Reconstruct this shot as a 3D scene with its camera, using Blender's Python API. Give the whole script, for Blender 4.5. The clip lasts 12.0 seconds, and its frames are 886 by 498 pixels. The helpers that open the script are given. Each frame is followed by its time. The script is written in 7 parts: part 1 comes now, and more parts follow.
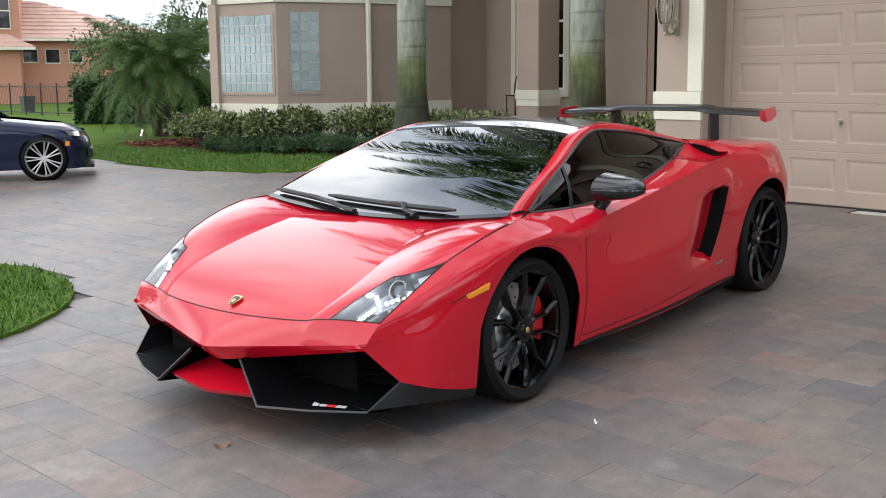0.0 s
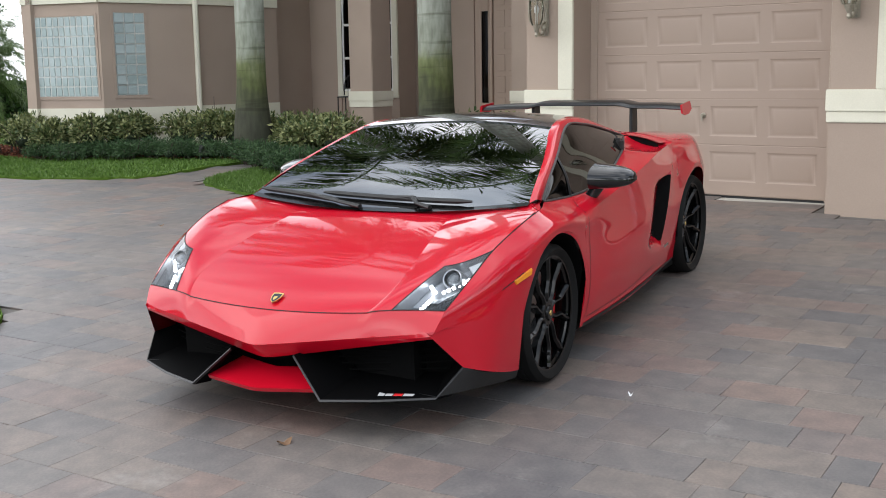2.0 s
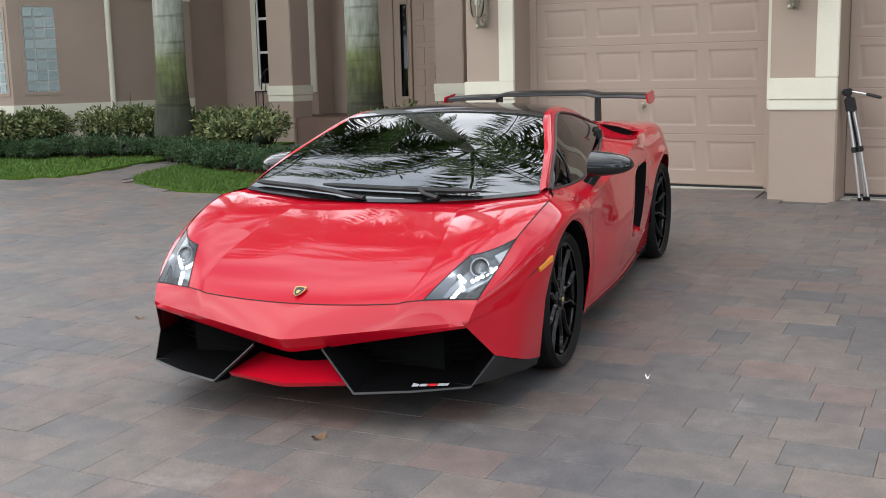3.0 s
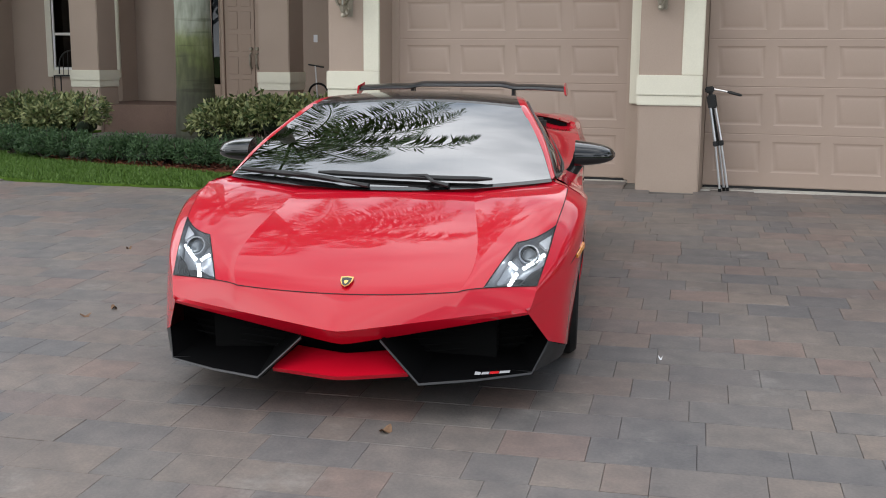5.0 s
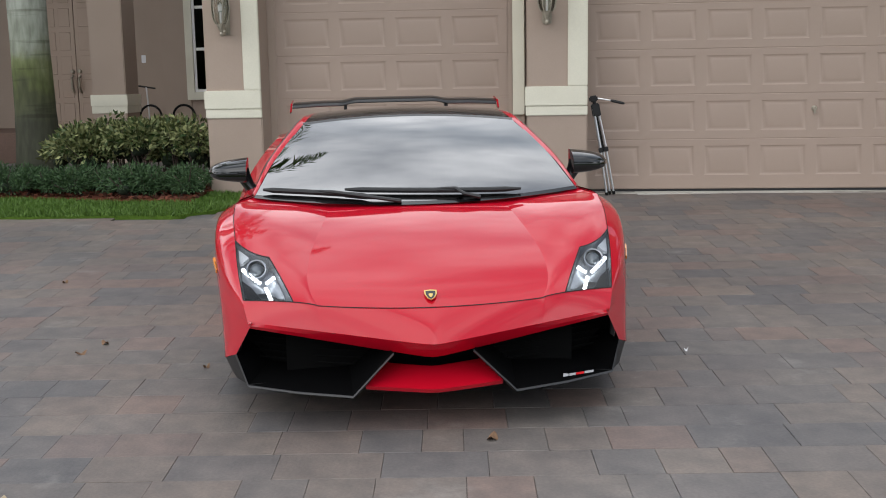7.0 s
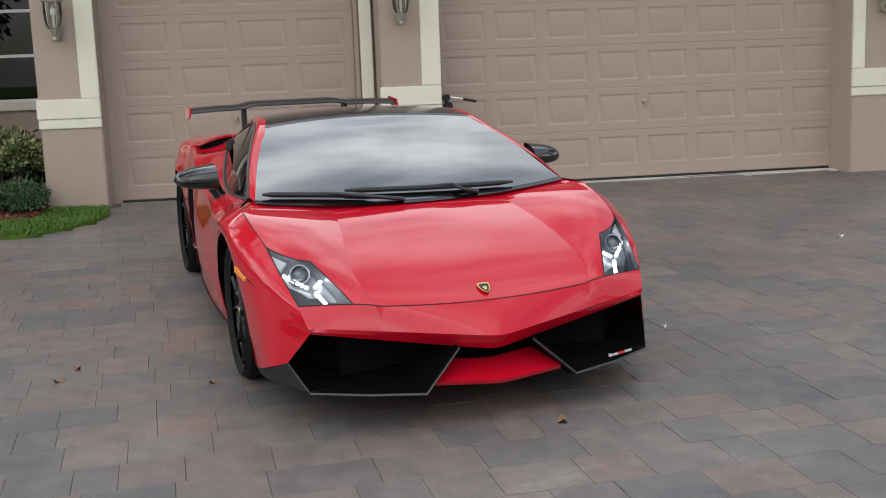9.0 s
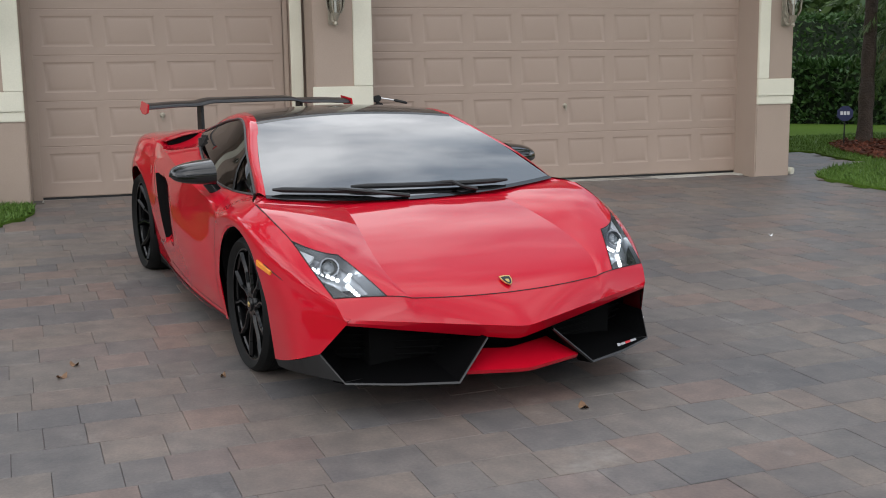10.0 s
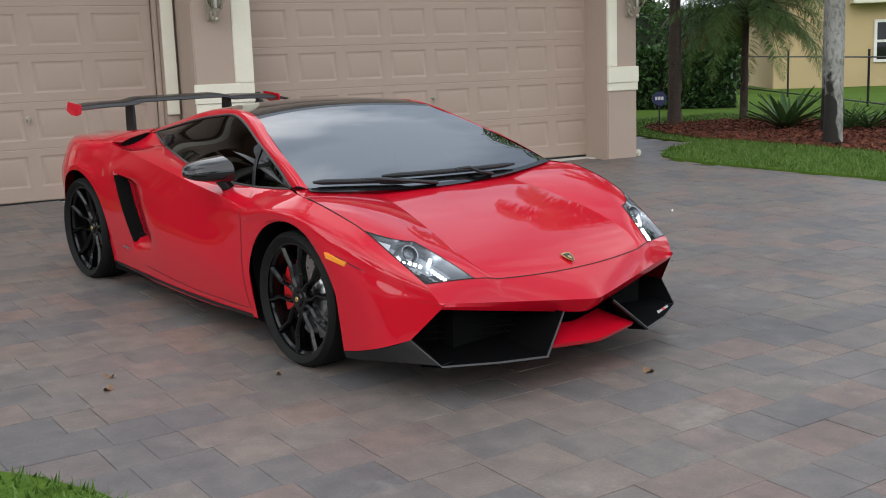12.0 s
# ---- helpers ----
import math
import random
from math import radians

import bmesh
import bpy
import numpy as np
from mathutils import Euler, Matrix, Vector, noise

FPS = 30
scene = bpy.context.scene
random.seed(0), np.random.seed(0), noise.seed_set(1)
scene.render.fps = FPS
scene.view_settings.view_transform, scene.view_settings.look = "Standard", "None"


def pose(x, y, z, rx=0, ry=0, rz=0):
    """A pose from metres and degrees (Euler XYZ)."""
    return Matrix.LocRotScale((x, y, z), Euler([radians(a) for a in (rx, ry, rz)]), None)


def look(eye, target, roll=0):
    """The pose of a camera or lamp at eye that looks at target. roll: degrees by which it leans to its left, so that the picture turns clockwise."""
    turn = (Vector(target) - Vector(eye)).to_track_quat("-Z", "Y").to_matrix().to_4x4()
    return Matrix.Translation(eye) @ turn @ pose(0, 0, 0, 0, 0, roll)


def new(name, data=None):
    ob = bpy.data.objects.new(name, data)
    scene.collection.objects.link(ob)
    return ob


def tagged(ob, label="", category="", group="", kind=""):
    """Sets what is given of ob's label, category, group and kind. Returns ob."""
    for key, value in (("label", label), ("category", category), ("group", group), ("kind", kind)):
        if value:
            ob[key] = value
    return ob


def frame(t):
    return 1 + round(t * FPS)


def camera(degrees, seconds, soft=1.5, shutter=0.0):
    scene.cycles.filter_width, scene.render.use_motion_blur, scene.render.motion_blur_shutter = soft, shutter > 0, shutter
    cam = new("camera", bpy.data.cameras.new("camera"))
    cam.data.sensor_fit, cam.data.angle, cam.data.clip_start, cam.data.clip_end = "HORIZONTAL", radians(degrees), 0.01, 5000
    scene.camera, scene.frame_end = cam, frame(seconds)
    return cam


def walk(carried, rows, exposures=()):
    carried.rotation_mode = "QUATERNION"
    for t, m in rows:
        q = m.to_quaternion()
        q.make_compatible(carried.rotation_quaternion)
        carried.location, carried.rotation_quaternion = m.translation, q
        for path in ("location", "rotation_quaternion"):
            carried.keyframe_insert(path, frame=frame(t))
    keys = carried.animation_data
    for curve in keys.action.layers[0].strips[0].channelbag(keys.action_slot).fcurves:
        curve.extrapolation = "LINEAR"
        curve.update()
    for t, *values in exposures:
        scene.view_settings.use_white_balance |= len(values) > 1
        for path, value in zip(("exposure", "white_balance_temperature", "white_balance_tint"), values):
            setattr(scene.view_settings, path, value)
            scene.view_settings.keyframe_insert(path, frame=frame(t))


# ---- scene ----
cam = camera(44.0, 12.0, soft=1.0)
ROWS = [
    (0.0, 0.801, 0.129, 1.477, 80.87, 0.48, 49.32),
    (0.5, 0.643, -0.130, 1.473, 80.61, 0.94, 46.49),
    (1.0, 0.485, -0.335, 1.458, 80.11, 1.23, 44.15),
    (1.5, 0.300, -0.552, 1.476, 80.12, 0.70, 40.83),
    (2.0, 0.074, -0.780, 1.458, 80.90, 0.88, 37.20),
    (2.5, -0.130, -0.959, 1.445, 80.72, 0.34, 34.44),
    (3.0, -0.396, -1.103, 1.445, 80.52, 1.30, 31.35),
    (3.5, -0.667, -1.253, 1.428, 80.60, 0.47, 28.12),
    (5.5, -1.886, -1.704, 1.430, 80.18, 0.54, 15.24),
    (6.0, -2.191, -1.780, 1.420, 80.59, 1.33, 12.98),
    (6.5, -2.502, -1.854, 1.421, 80.84, 0.22, 10.21),
    (7.0, -2.827, -1.962, 1.426, 80.82, 0.93, 5.42),
    (7.5, -3.153, -1.991, 1.426, 80.58, 2.07, 0.66),
    (9.5, -4.542, -1.977, 1.431, 80.80, 1.43, -12.72),
    (10.0, -4.910, -1.981, 1.433, 80.65, 0.79, -16.50),
    (10.5, -5.272, -1.878, 1.392, 80.28, 0.59, -19.43),
    (11.0, -5.613, -1.802, 1.442, 79.09, 0.38, -24.31),
    (11.5, -5.981, -1.716, 1.437, 79.65, 2.04, -27.78),
    (12.0, -6.249, -1.545, 1.422, 80.22, 2.04, -29.90),
]
walk(cam, [(t, pose(x, y, z, rx, ry, rz)) for t, x, y, z, rx, ry, rz in ROWS], ((0, 0.39), (2.5, 0.32), (5.5, 0.06), (9.5, -0.09), (12, 0.02)))

# ---- light: a bright overcast sky with a broad, weak sun ----
world = bpy.data.worlds.new("sky")
scene.world = world
world.use_nodes = True
wn, wl = world.node_tree.nodes, world.node_tree.links
for n_ in list(wn):
    wn.remove(n_)
w_out = wn.new("ShaderNodeOutputWorld")
w_bg = wn.new("ShaderNodeBackground")
w_sky = wn.new("ShaderNodeTexSky")
w_sky.sky_type = "NISHITA"
w_sky.sun_disc = False
w_sky.sun_elevation, w_sky.sun_rotation = radians(48), radians(200)
w_sky.air_density, w_sky.dust_density = 1.0, 3.0
w_bg.inputs[1].default_value = 0.11
# broken cloud over the blue: soft white heaps that thin out in places
w_co = wn.new("ShaderNodeTexCoord")
w_map = wn.new("ShaderNodeMapping")
w_map.inputs["Scale"].default_value = (1.0, 1.0, 1.35)
w_noise = wn.new("ShaderNodeTexNoise")
w_noise.inputs["Scale"].default_value, w_noise.inputs["Detail"].default_value, w_noise.inputs["Roughness"].default_value = 2.2, 7.0, 0.55
w_ramp = wn.new("ShaderNodeValToRGB")
w_ramp.color_ramp.elements[0].position, w_ramp.color_ramp.elements[1].position = 0.27, 0.52
w_shade = wn.new("ShaderNodeTexNoise")
w_shade.inputs["Scale"].default_value, w_shade.inputs["Detail"].default_value = 2.6, 6.0
w_tone = wn.new("ShaderNodeValToRGB")
w_tone.color_ramp.elements[0].position, w_tone.color_ramp.elements[0].color = 0.41, (6.2, 7.2, 8.6, 1)
w_tone.color_ramp.elements[1].position, w_tone.color_ramp.elements[1].color = 0.60, (17.5, 18.0, 18.8, 1)
# cloud is brightest low down and greyer overhead
w_sep = wn.new("ShaderNodeSeparateXYZ")
w_low = wn.new("ShaderNodeValToRGB")
w_low.color_ramp.elements[0].position, w_low.color_ramp.elements[0].color = 0.22, (1.62, 1.60, 1.58, 1)
w_low.color_ramp.elements[1].position, w_low.color_ramp.elements[1].color = 0.68, (1.0, 1.0, 1.0, 1)
w_dir = wn.new("ShaderNodeVectorMath")
w_dir.operation = "DOT_PRODUCT"
w_dir.inputs[1].default_value = (-0.05, 0.05, 0.0)
w_thick = wn.new("ShaderNodeMath")
w_thick.operation = "ADD"
w_gain = wn.new("ShaderNodeMix")
w_gain.data_type, w_gain.blend_type = "RGBA", "MULTIPLY"
w_gain.inputs[0].default_value = 1.0
w_mix = wn.new("ShaderNodeMix")
w_mix.data_type = "RGBA"
for a_, b_ in ((w_co.outputs["Generated"], w_map.inputs[0]), (w_map.outputs[0], w_noise.inputs["Vector"]), (w_map.outputs[0], w_shade.inputs["Vector"]), (w_noise.outputs[0], w_ramp.inputs[0]),
               (w_co.outputs["Generated"], w_dir.inputs[0]), (w_dir.outputs["Value"], w_thick.inputs[0]), (w_shade.outputs[0], w_thick.inputs[1]), (w_thick.outputs[0], w_tone.inputs[0]), (w_ramp.outputs[0], w_mix.inputs[0]), (w_sky.outputs[0], w_mix.inputs[6]), (w_co.outputs["Generated"], w_sep.inputs[0]), (w_sep.outputs[2], w_low.inputs[0]), (w_tone.outputs[0], w_gain.inputs[6]), (w_low.outputs[0], w_gain.inputs[7]), (w_gain.outputs[2], w_mix.inputs[7]), (w_mix.outputs[2], w_bg.inputs[0])):
    wl.new(a_, b_)
wl.new(w_bg.outputs[0], w_out.inputs[0])
sun = new("sun", bpy.data.lights.new("sun", "SUN"))
sun.data.energy, sun.data.angle, sun.data.color = 0.9, radians(60), (1.0, 0.98, 0.95)
sun.matrix_world = look((-10, -25, 30), (0, 0, 0))

# ---- materials ----
def shader(name, color=(0.5, 0.5, 0.5), rough=0.5, metal=0.0, **more):
    m = bpy.data.materials.new(name)
    m.use_nodes = True
    b = m.node_tree.nodes["Principled BSDF"]
    b.inputs["Base Color"].default_value = (*color, 1)
    b.inputs["Roughness"].default_value = rough
    b.inputs["Metallic"].default_value = metal
    for key, value in more.items():
        b.inputs[key.replace("_", " ")].default_value = value
    return m


def tex(m, kind, scale=5.0, detail=4.0, coords="Object", stretch=None, **more):
    nt = m.node_tree
    co = nt.nodes.new("ShaderNodeTexCoord")
    n = nt.nodes.new(kind)
    src = co.outputs[coords]
    if stretch:
        mp = nt.nodes.new("ShaderNodeMapping")
        mp.inputs["Scale"].default_value = stretch
        nt.links.new(src, mp.inputs["Vector"])
        src = mp.outputs[0]
    nt.links.new(src, n.inputs["Vector"])
    n.inputs["Scale"].default_value = scale
    if "Detail" in n.inputs:
        n.inputs["Detail"].default_value = detail
    for key, value in more.items():
        n.inputs[key].default_value = value
    return n


def ramp(m, source, stops):
    n = m.node_tree.nodes.new("ShaderNodeValToRGB")
    els = n.color_ramp.elements
    while len(els) < len(stops):
        els.new(0.5)
    for e, (p, c) in zip(els, stops):
        e.position, e.color = p, (*c, 1)
    m.node_tree.links.new(source, n.inputs[0])
    return n.outputs[0]


def mix(m, a, b, fac, mode="MIX"):
    n = m.node_tree.nodes.new("ShaderNodeMix")
    n.data_type, n.blend_type = "RGBA", mode
    for sock, v in ((n.inputs[0], fac), (n.inputs[6], a), (n.inputs[7], b)):
        if isinstance(v, (int, float)):
            sock.default_value = v
        elif isinstance(v, tuple):
            sock.default_value = (*v, 1)
        else:
            m.node_tree.links.new(v, sock)
    return n.outputs[2]


def set_in(m, key, source):
    m.node_tree.links.new(source, m.node_tree.nodes["Principled BSDF"].inputs[key])


def bump(m, source, strength=0.3, distance=0.01):
    n = m.node_tree.nodes.new("ShaderNodeBump")
    n.inputs["Strength"].default_value, n.inputs["Distance"].default_value = strength, distance
    m.node_tree.links.new(source, n.inputs["Height"])
    set_in(m, "Normal", n.outputs[0])


def object_random(m):
    return m.node_tree.nodes.new("ShaderNodeObjectInfo").outputs["Random"]


def mottled(name, c0, c1, rough=0.8, scale=3.0, fine=60.0, bumps=0.2, depth=0.004, metal=0.0, grain=0.6):
    """A plain surface with large soft patches, fine grain and fine relief."""
    m = shader(name, c0, rough, metal)
    big, small = tex(m, "ShaderNodeTexNoise", scale, 5), tex(m, "ShaderNodeTexNoise", fine, 3)
    col = mix(m, c0, c1, ramp(m, big.outputs[0], [(0.3, (0, 0, 0)), (0.7, (1, 1, 1))]))
    col = mix(m, col, ramp(m, small.outputs[0], [(0.25, (0.72, 0.72, 0.72)), (0.75, (1.1, 1.1, 1.1))]), grain, "MULTIPLY")
    set_in(m, "Base Color", col)
    bump(m, small.outputs[0], bumps, depth)
    return m


def clear_glass(name, tint, gloss=1.0, ior=1.5):
    """Thin pane: a tinted see-through layer under a mirror-like gloss that grows at a slant."""
    m = bpy.data.materials.new(name)
    m.use_nodes = True
    nt = m.node_tree
    for n in list(nt.nodes):
        nt.nodes.remove(n)
    out, mx = nt.nodes.new("ShaderNodeOutputMaterial"), nt.nodes.new("ShaderNodeMixShader")
    tr, gl, fr = nt.nodes.new("ShaderNodeBsdfTransparent"), nt.nodes.new("ShaderNodeBsdfGlossy"), nt.nodes.new("ShaderNodeFresnel")
    tr.inputs[0].default_value = (*tint, 1)
    gl.inputs[0].default_value = (gloss, gloss, gloss, 1)
    gl.inputs["Roughness"].default_value = 0.01
    fr.inputs[0].default_value = ior
    nt.links.new(fr.outputs[0], mx.inputs[0])
    nt.links.new(tr.outputs[0], mx.inputs[1])
    nt.links.new(gl.outputs[0], mx.inputs[2])
    nt.links.new(mx.outputs[0], out.inputs[0])
    return m


def emitter(name, color, strength):
    m = shader(name, (0.8, 0.8, 0.8), 0.3)
    b = m.node_tree.nodes["Principled BSDF"]
    b.inputs["Emission Color"].default_value = (*color, 1)
    b.inputs["Emission Strength"].default_value = strength
    return m


M_RED = shader("red_car_paint", (0.53, 0.003, 0.008), 0.45, 0.0, Specular_IOR_Level=0.04, Coat_Weight=1.0, Coat_Roughness=0.02, Coat_IOR=1.47)
_flake = tex(M_RED, "ShaderNodeTexNoise", 900, 1)
set_in(M_RED, "Base Color", mix(M_RED, (0.44, 0.0028, 0.0145), (0.50, 0.0042, 0.018), _flake.outputs[0]))
M_SEAM = shader("dark_panel_gap", (0.006, 0.004, 0.004), 0.8)
M_BLACKGLOSS = shader("gloss_black_paint", (0.005, 0.005, 0.0055), 0.25, 0.0, Specular_IOR_Level=0.1, Coat_Weight=1.0, Coat_Roughness=0.03)
M_MATT = mottled("matt_black_plastic", (0.005, 0.005, 0.0054), (0.007, 0.007, 0.0074), 0.5, 6, 300, 0.15, 0.001)
# Near-black for liners and bars, and for hollows with their shade painted in.
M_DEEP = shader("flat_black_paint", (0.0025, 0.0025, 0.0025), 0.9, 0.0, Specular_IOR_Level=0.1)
M_CARBON = shader("dark_carbon_fibre", (0.006, 0.006, 0.007), 0.35, 0.0, Specular_IOR_Level=0.2, Coat_Weight=0.35, Coat_Roughness=0.12)
_w = tex(M_CARBON, "ShaderNodeTexChecker", 260)
set_in(M_CARBON, "Base Color", mix(M_CARBON, (0.004, 0.004, 0.0045), (0.010, 0.010, 0.011), _w.outputs[1]))
M_TYRE = mottled("black_rubber", (0.005, 0.005, 0.005), (0.008, 0.008, 0.0078), 0.7, 8, 200, 0.3, 0.002)
M_RIM = shader("gloss_black_rim", (0.003, 0.003, 0.0033), 0.25, 0.0, Specular_IOR_Level=0.1, Coat_Weight=0.45, Coat_Roughness=0.04)
M_DISC = shader("brushed_brake_steel", (0.62, 0.62, 0.61), 0.35, 1.0)
bump(M_DISC, tex(M_DISC, "ShaderNodeTexNoise", 40, 2, stretch=(1, 30, 1)).outputs[0], 0.15, 0.001)
M_CALIPER = shader("red_caliper_paint", (0.55, 0.012, 0.015), 0.35, 0.0, Coat_Weight=0.6)
M_CHROME = shader("bright_metal", (0.75, 0.75, 0.76), 0.12, 1.0)
M_SILVER = shader("bright_silver_rim", (0.60, 0.58, 0.55), 0.32, 0.75)
M_SATIN = shader("satin_grey_metal", (0.32, 0.33, 0.35), 0.35, 0.9)
M_GLASS_FRONT = clear_glass("tinted_windscreen_glass", (0.04, 0.043, 0.046), 1.0, 3.6)
M_GLASS_SIDE = clear_glass("dark_tinted_side_glass", (0.030, 0.027, 0.025), 1.0, 1.33)
M_LENS = clear_glass("clear_lamp_cover", (0.86, 0.89, 0.92), 1.0, 1.45)
M_LED = emitter("white_running_lamp", (0.92, 0.97, 1.0), 6.0)
M_AMBER = shader("amber_marker_lens", (0.75, 0.26, 0.02), 0.2, 0.0, Coat_Weight=1.0)
M_GOLD = shader("gold_emblem", (0.75, 0.55, 0.2), 0.3, 1.0)
M_INTERIOR = mottled("black_cabin_leather", (0.02, 0.019, 0.018), (0.035, 0.033, 0.03), 0.6, 5, 90, 0.2, 0.002)
M_WHITE = shader("white_decal", (0.75, 0.75, 0.76), 0.4)
M_GREY_TRIM = shader("dull_grey_trim", (0.045, 0.043, 0.042), 0.45)
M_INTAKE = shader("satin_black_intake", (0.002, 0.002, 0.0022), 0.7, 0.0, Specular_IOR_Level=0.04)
M_LAMPBOX = shader("smoked_lamp_interior", (0.27, 0.28, 0.30), 0.3, 0.45)
M_PROJECTOR = shader("grey_projector_glass", (0.10, 0.11, 0.12), 0.12, 0.2, Coat_Weight=1.0)
M_EDGE = shader("dark_grey_blade_edge", (0.020, 0.020, 0.021), 0.45)
M_DECAL = shader("small_grey_decal", (0.35, 0.35, 0.36), 0.5)

# ---- small modelling helpers ----
def mesh_object(name, bm, material, parent=None, label="", sharp=32):
    """One bmesh as one mesh object, smooth but for edges sharper than the angle."""
    bmesh.ops.remove_doubles(bm, verts=bm.verts, dist=1e-5)
    for f in bm.faces:
        f.smooth = True
    for e in bm.edges:
        if len(e.link_faces) == 2 and e.calc_face_angle(0) > radians(sharp):
            e.smooth = False
    me = bpy.data.meshes.new(name)
    bm.to_mesh(me)
    bm.free()
    for m in material if isinstance(material, (list, tuple)) else [material]:
        me.materials.append(m)
    ob = new(name, me)
    if parent is not None:
        ob.parent = parent
    if label:
        ob["label"] = label
    return ob


def part(name, bm, material, parent, label="", sharp=32):
    return mesh_object(name, bm, material, parent, label, sharp)


def thing(name, label, category, group="", kind="", at=None):
    ob = new(name)
    if at is not None:
        ob.matrix_world = at
    return tagged(ob, label, category, group, kind)


def add_box(bm, x0, x1, y0, y1, z0, z1, bevel=0.0, mi=0):
    vs = [bm.verts.new((x, y, z)) for x in (x0, x1) for y in (y0, y1) for z in (z0, z1)]
    fs = [bm.faces.new([vs[i] for i in q]) for q in ((0, 1, 3, 2), (4, 6, 7, 5), (0, 4, 5, 1), (2, 3, 7, 6), (0, 2, 6, 4), (1, 5, 7, 3))]
    for f in fs:
        f.material_index = mi
    if bevel:
        es = list({e for f in fs for e in f.edges})
        bmesh.ops.bevel(bm, geom=es, offset=bevel, segments=2, affect="EDGES", clamp_overlap=True)
    return fs


def box_bm(x0, x1, y0, y1, z0, z1, bevel=0.0):
    bm = bmesh.new()
    add_box(bm, x0, x1, y0, y1, z0, z1, bevel)
    return bm


def add_grid(bm, P, mi=0, flip=False, close_u=False, close_v=False):
    """Faces over a grid of points P[i][j]."""
    V = [[bm.verts.new(p) for p in row] for row in P]
    nu, nv = len(V), len(V[0])
    for i in range(nu if close_u else nu - 1):
        for j in range(nv if close_v else nv - 1):
            a, b, c, d = V[i][j], V[(i + 1) % nu][j], V[(i + 1) % nu][(j + 1) % nv], V[i][(j + 1) % nv]
            q = [a, d, c, b] if flip else [a, b, c, d]
            if len({tuple(v.co) for v in q}) < 3:
                continue
            try:
                bm.faces.new(q).material_index = mi
            except ValueError:
                pass
    return V


def add_tube(bm, pts, radii, n=10, mi=0, cap=True, flat=1.0):
    """A tube along points, with a radius at each."""
    rings = []
    pts = [Vector(p) for p in pts]
    side = None
    for i, p in enumerate(pts):
        d = (pts[min(i + 1, len(pts) - 1)] - pts[max(i - 1, 0)]).normalized()
        if side is None:
            side = d.cross(Vector((0, 0, 1)))
            if side.length < 1e-3:
                side = Vector((1, 0, 0))
        side = (side - d * side.dot(d)).normalized()
        up = side.cross(d)
        r = radii[i] if isinstance(radii, (list, tuple)) else radii
        rings.append([p + (side * math.cos(a) + up * math.sin(a) * flat) * r for a in (2 * math.pi * k / n for k in range(n))])
    V = add_grid(bm, rings, mi, close_v=True)
    if cap:
        for ring, rev in ((V[0], False), (V[-1], True)):
            try:
                bm.faces.new(ring[::-1] if rev else ring).material_index = mi
            except ValueError:
                pass
    return V


def add_prism(bm, outline, d, mi=0):
    """A closed outline of points pushed along the vector d."""
    d = Vector(d)
    a = [bm.verts.new(p) for p in outline]
    b = [bm.verts.new(Vector(p) + d) for p in outline]
    fs = [bm.faces.new(a[::-1]), bm.faces.new(b)]
    for i in range(len(a)):
        j = (i + 1) % len(a)
        fs.append(bm.faces.new((a[i], a[j], b[j], b[i])))
    for f in fs:
        f.material_index = mi
    return fs


def lathe(bm, profile, n=48, centre=(0, 0, 0), axis="x", mi=0):
    """Turns a profile of (along, radius) about an axis through the centre."""
    rows = []
    for k in range(n):
        a = 2 * math.pi * k / n
        row = []
        for s, r in profile:
            c, w = r * math.cos(a), r * math.sin(a)
            q = {"x": (s, c, w), "y": (c, s, w), "z": (c, w, s)}[axis]
            row.append((q[0] + centre[0], q[1] + centre[1], q[2] + centre[2]))
        rows.append(row)
    return add_grid(bm, rows, mi, close_u=True)


def spline(points, us, at):
    """Cubic interpolation with monotone-ish tangents through points given at parameters us, evaluated at the list at."""
    P, us, at = np.array(points, float), np.array(us, float), np.array(at, float)
    n = len(us)
    d = (P[1:] - P[:-1]) / (us[1:] - us[:-1])[:, None]
    m = np.zeros_like(P)
    m[0], m[-1] = d[0], d[-1]
    for i in range(1, n - 1):
        h0, h1 = us[i] - us[i - 1], us[i + 1] - us[i]
        m[i] = (d[i - 1] * h1 + d[i] * h0) / (h0 + h1)
    k = np.clip(np.searchsorted(us, at, side="right") - 1, 0, n - 2)
    h = us[k + 1] - us[k]
    t = ((at - us[k]) / h)[:, None]
    h = h[:, None]
    return (2 * t**3 - 3 * t**2 + 1) * P[k] + (t**3 - 2 * t**2 + t) * h * m[k] + (-2 * t**3 + 3 * t**2) * P[k + 1] + (t**3 - t**2) * h * m[k + 1]


def net(grid, nu, nv):
    """A smooth patch through a small net of points [line][station]; returns [nu][nv] points."""
    G = np.array(grid, float)
    a = np.linspace(0, G.shape[0] - 1, nu)
    b = np.linspace(0, G.shape[1] - 1, nv)
    rows = [spline(line, range(G.shape[1]), b) for line in G]
    cols = [spline([r[j] for r in rows], range(G.shape[0]), a) for j in range(nv)]
    return np.array(cols).transpose(1, 0, 2)


def mirrored(P):
    Q = np.array(P, float).copy()
    Q[..., 0] *= -1
    return Q


def smooth01(t):
    t = min(1.0, max(0.0, t))
    return t * t * (3 - 2 * t)


def ground_z(y):
    """The drive falls gently away from the house."""
    return -0.097 + 0.0335 * min(9.5, max(-10.0, y))

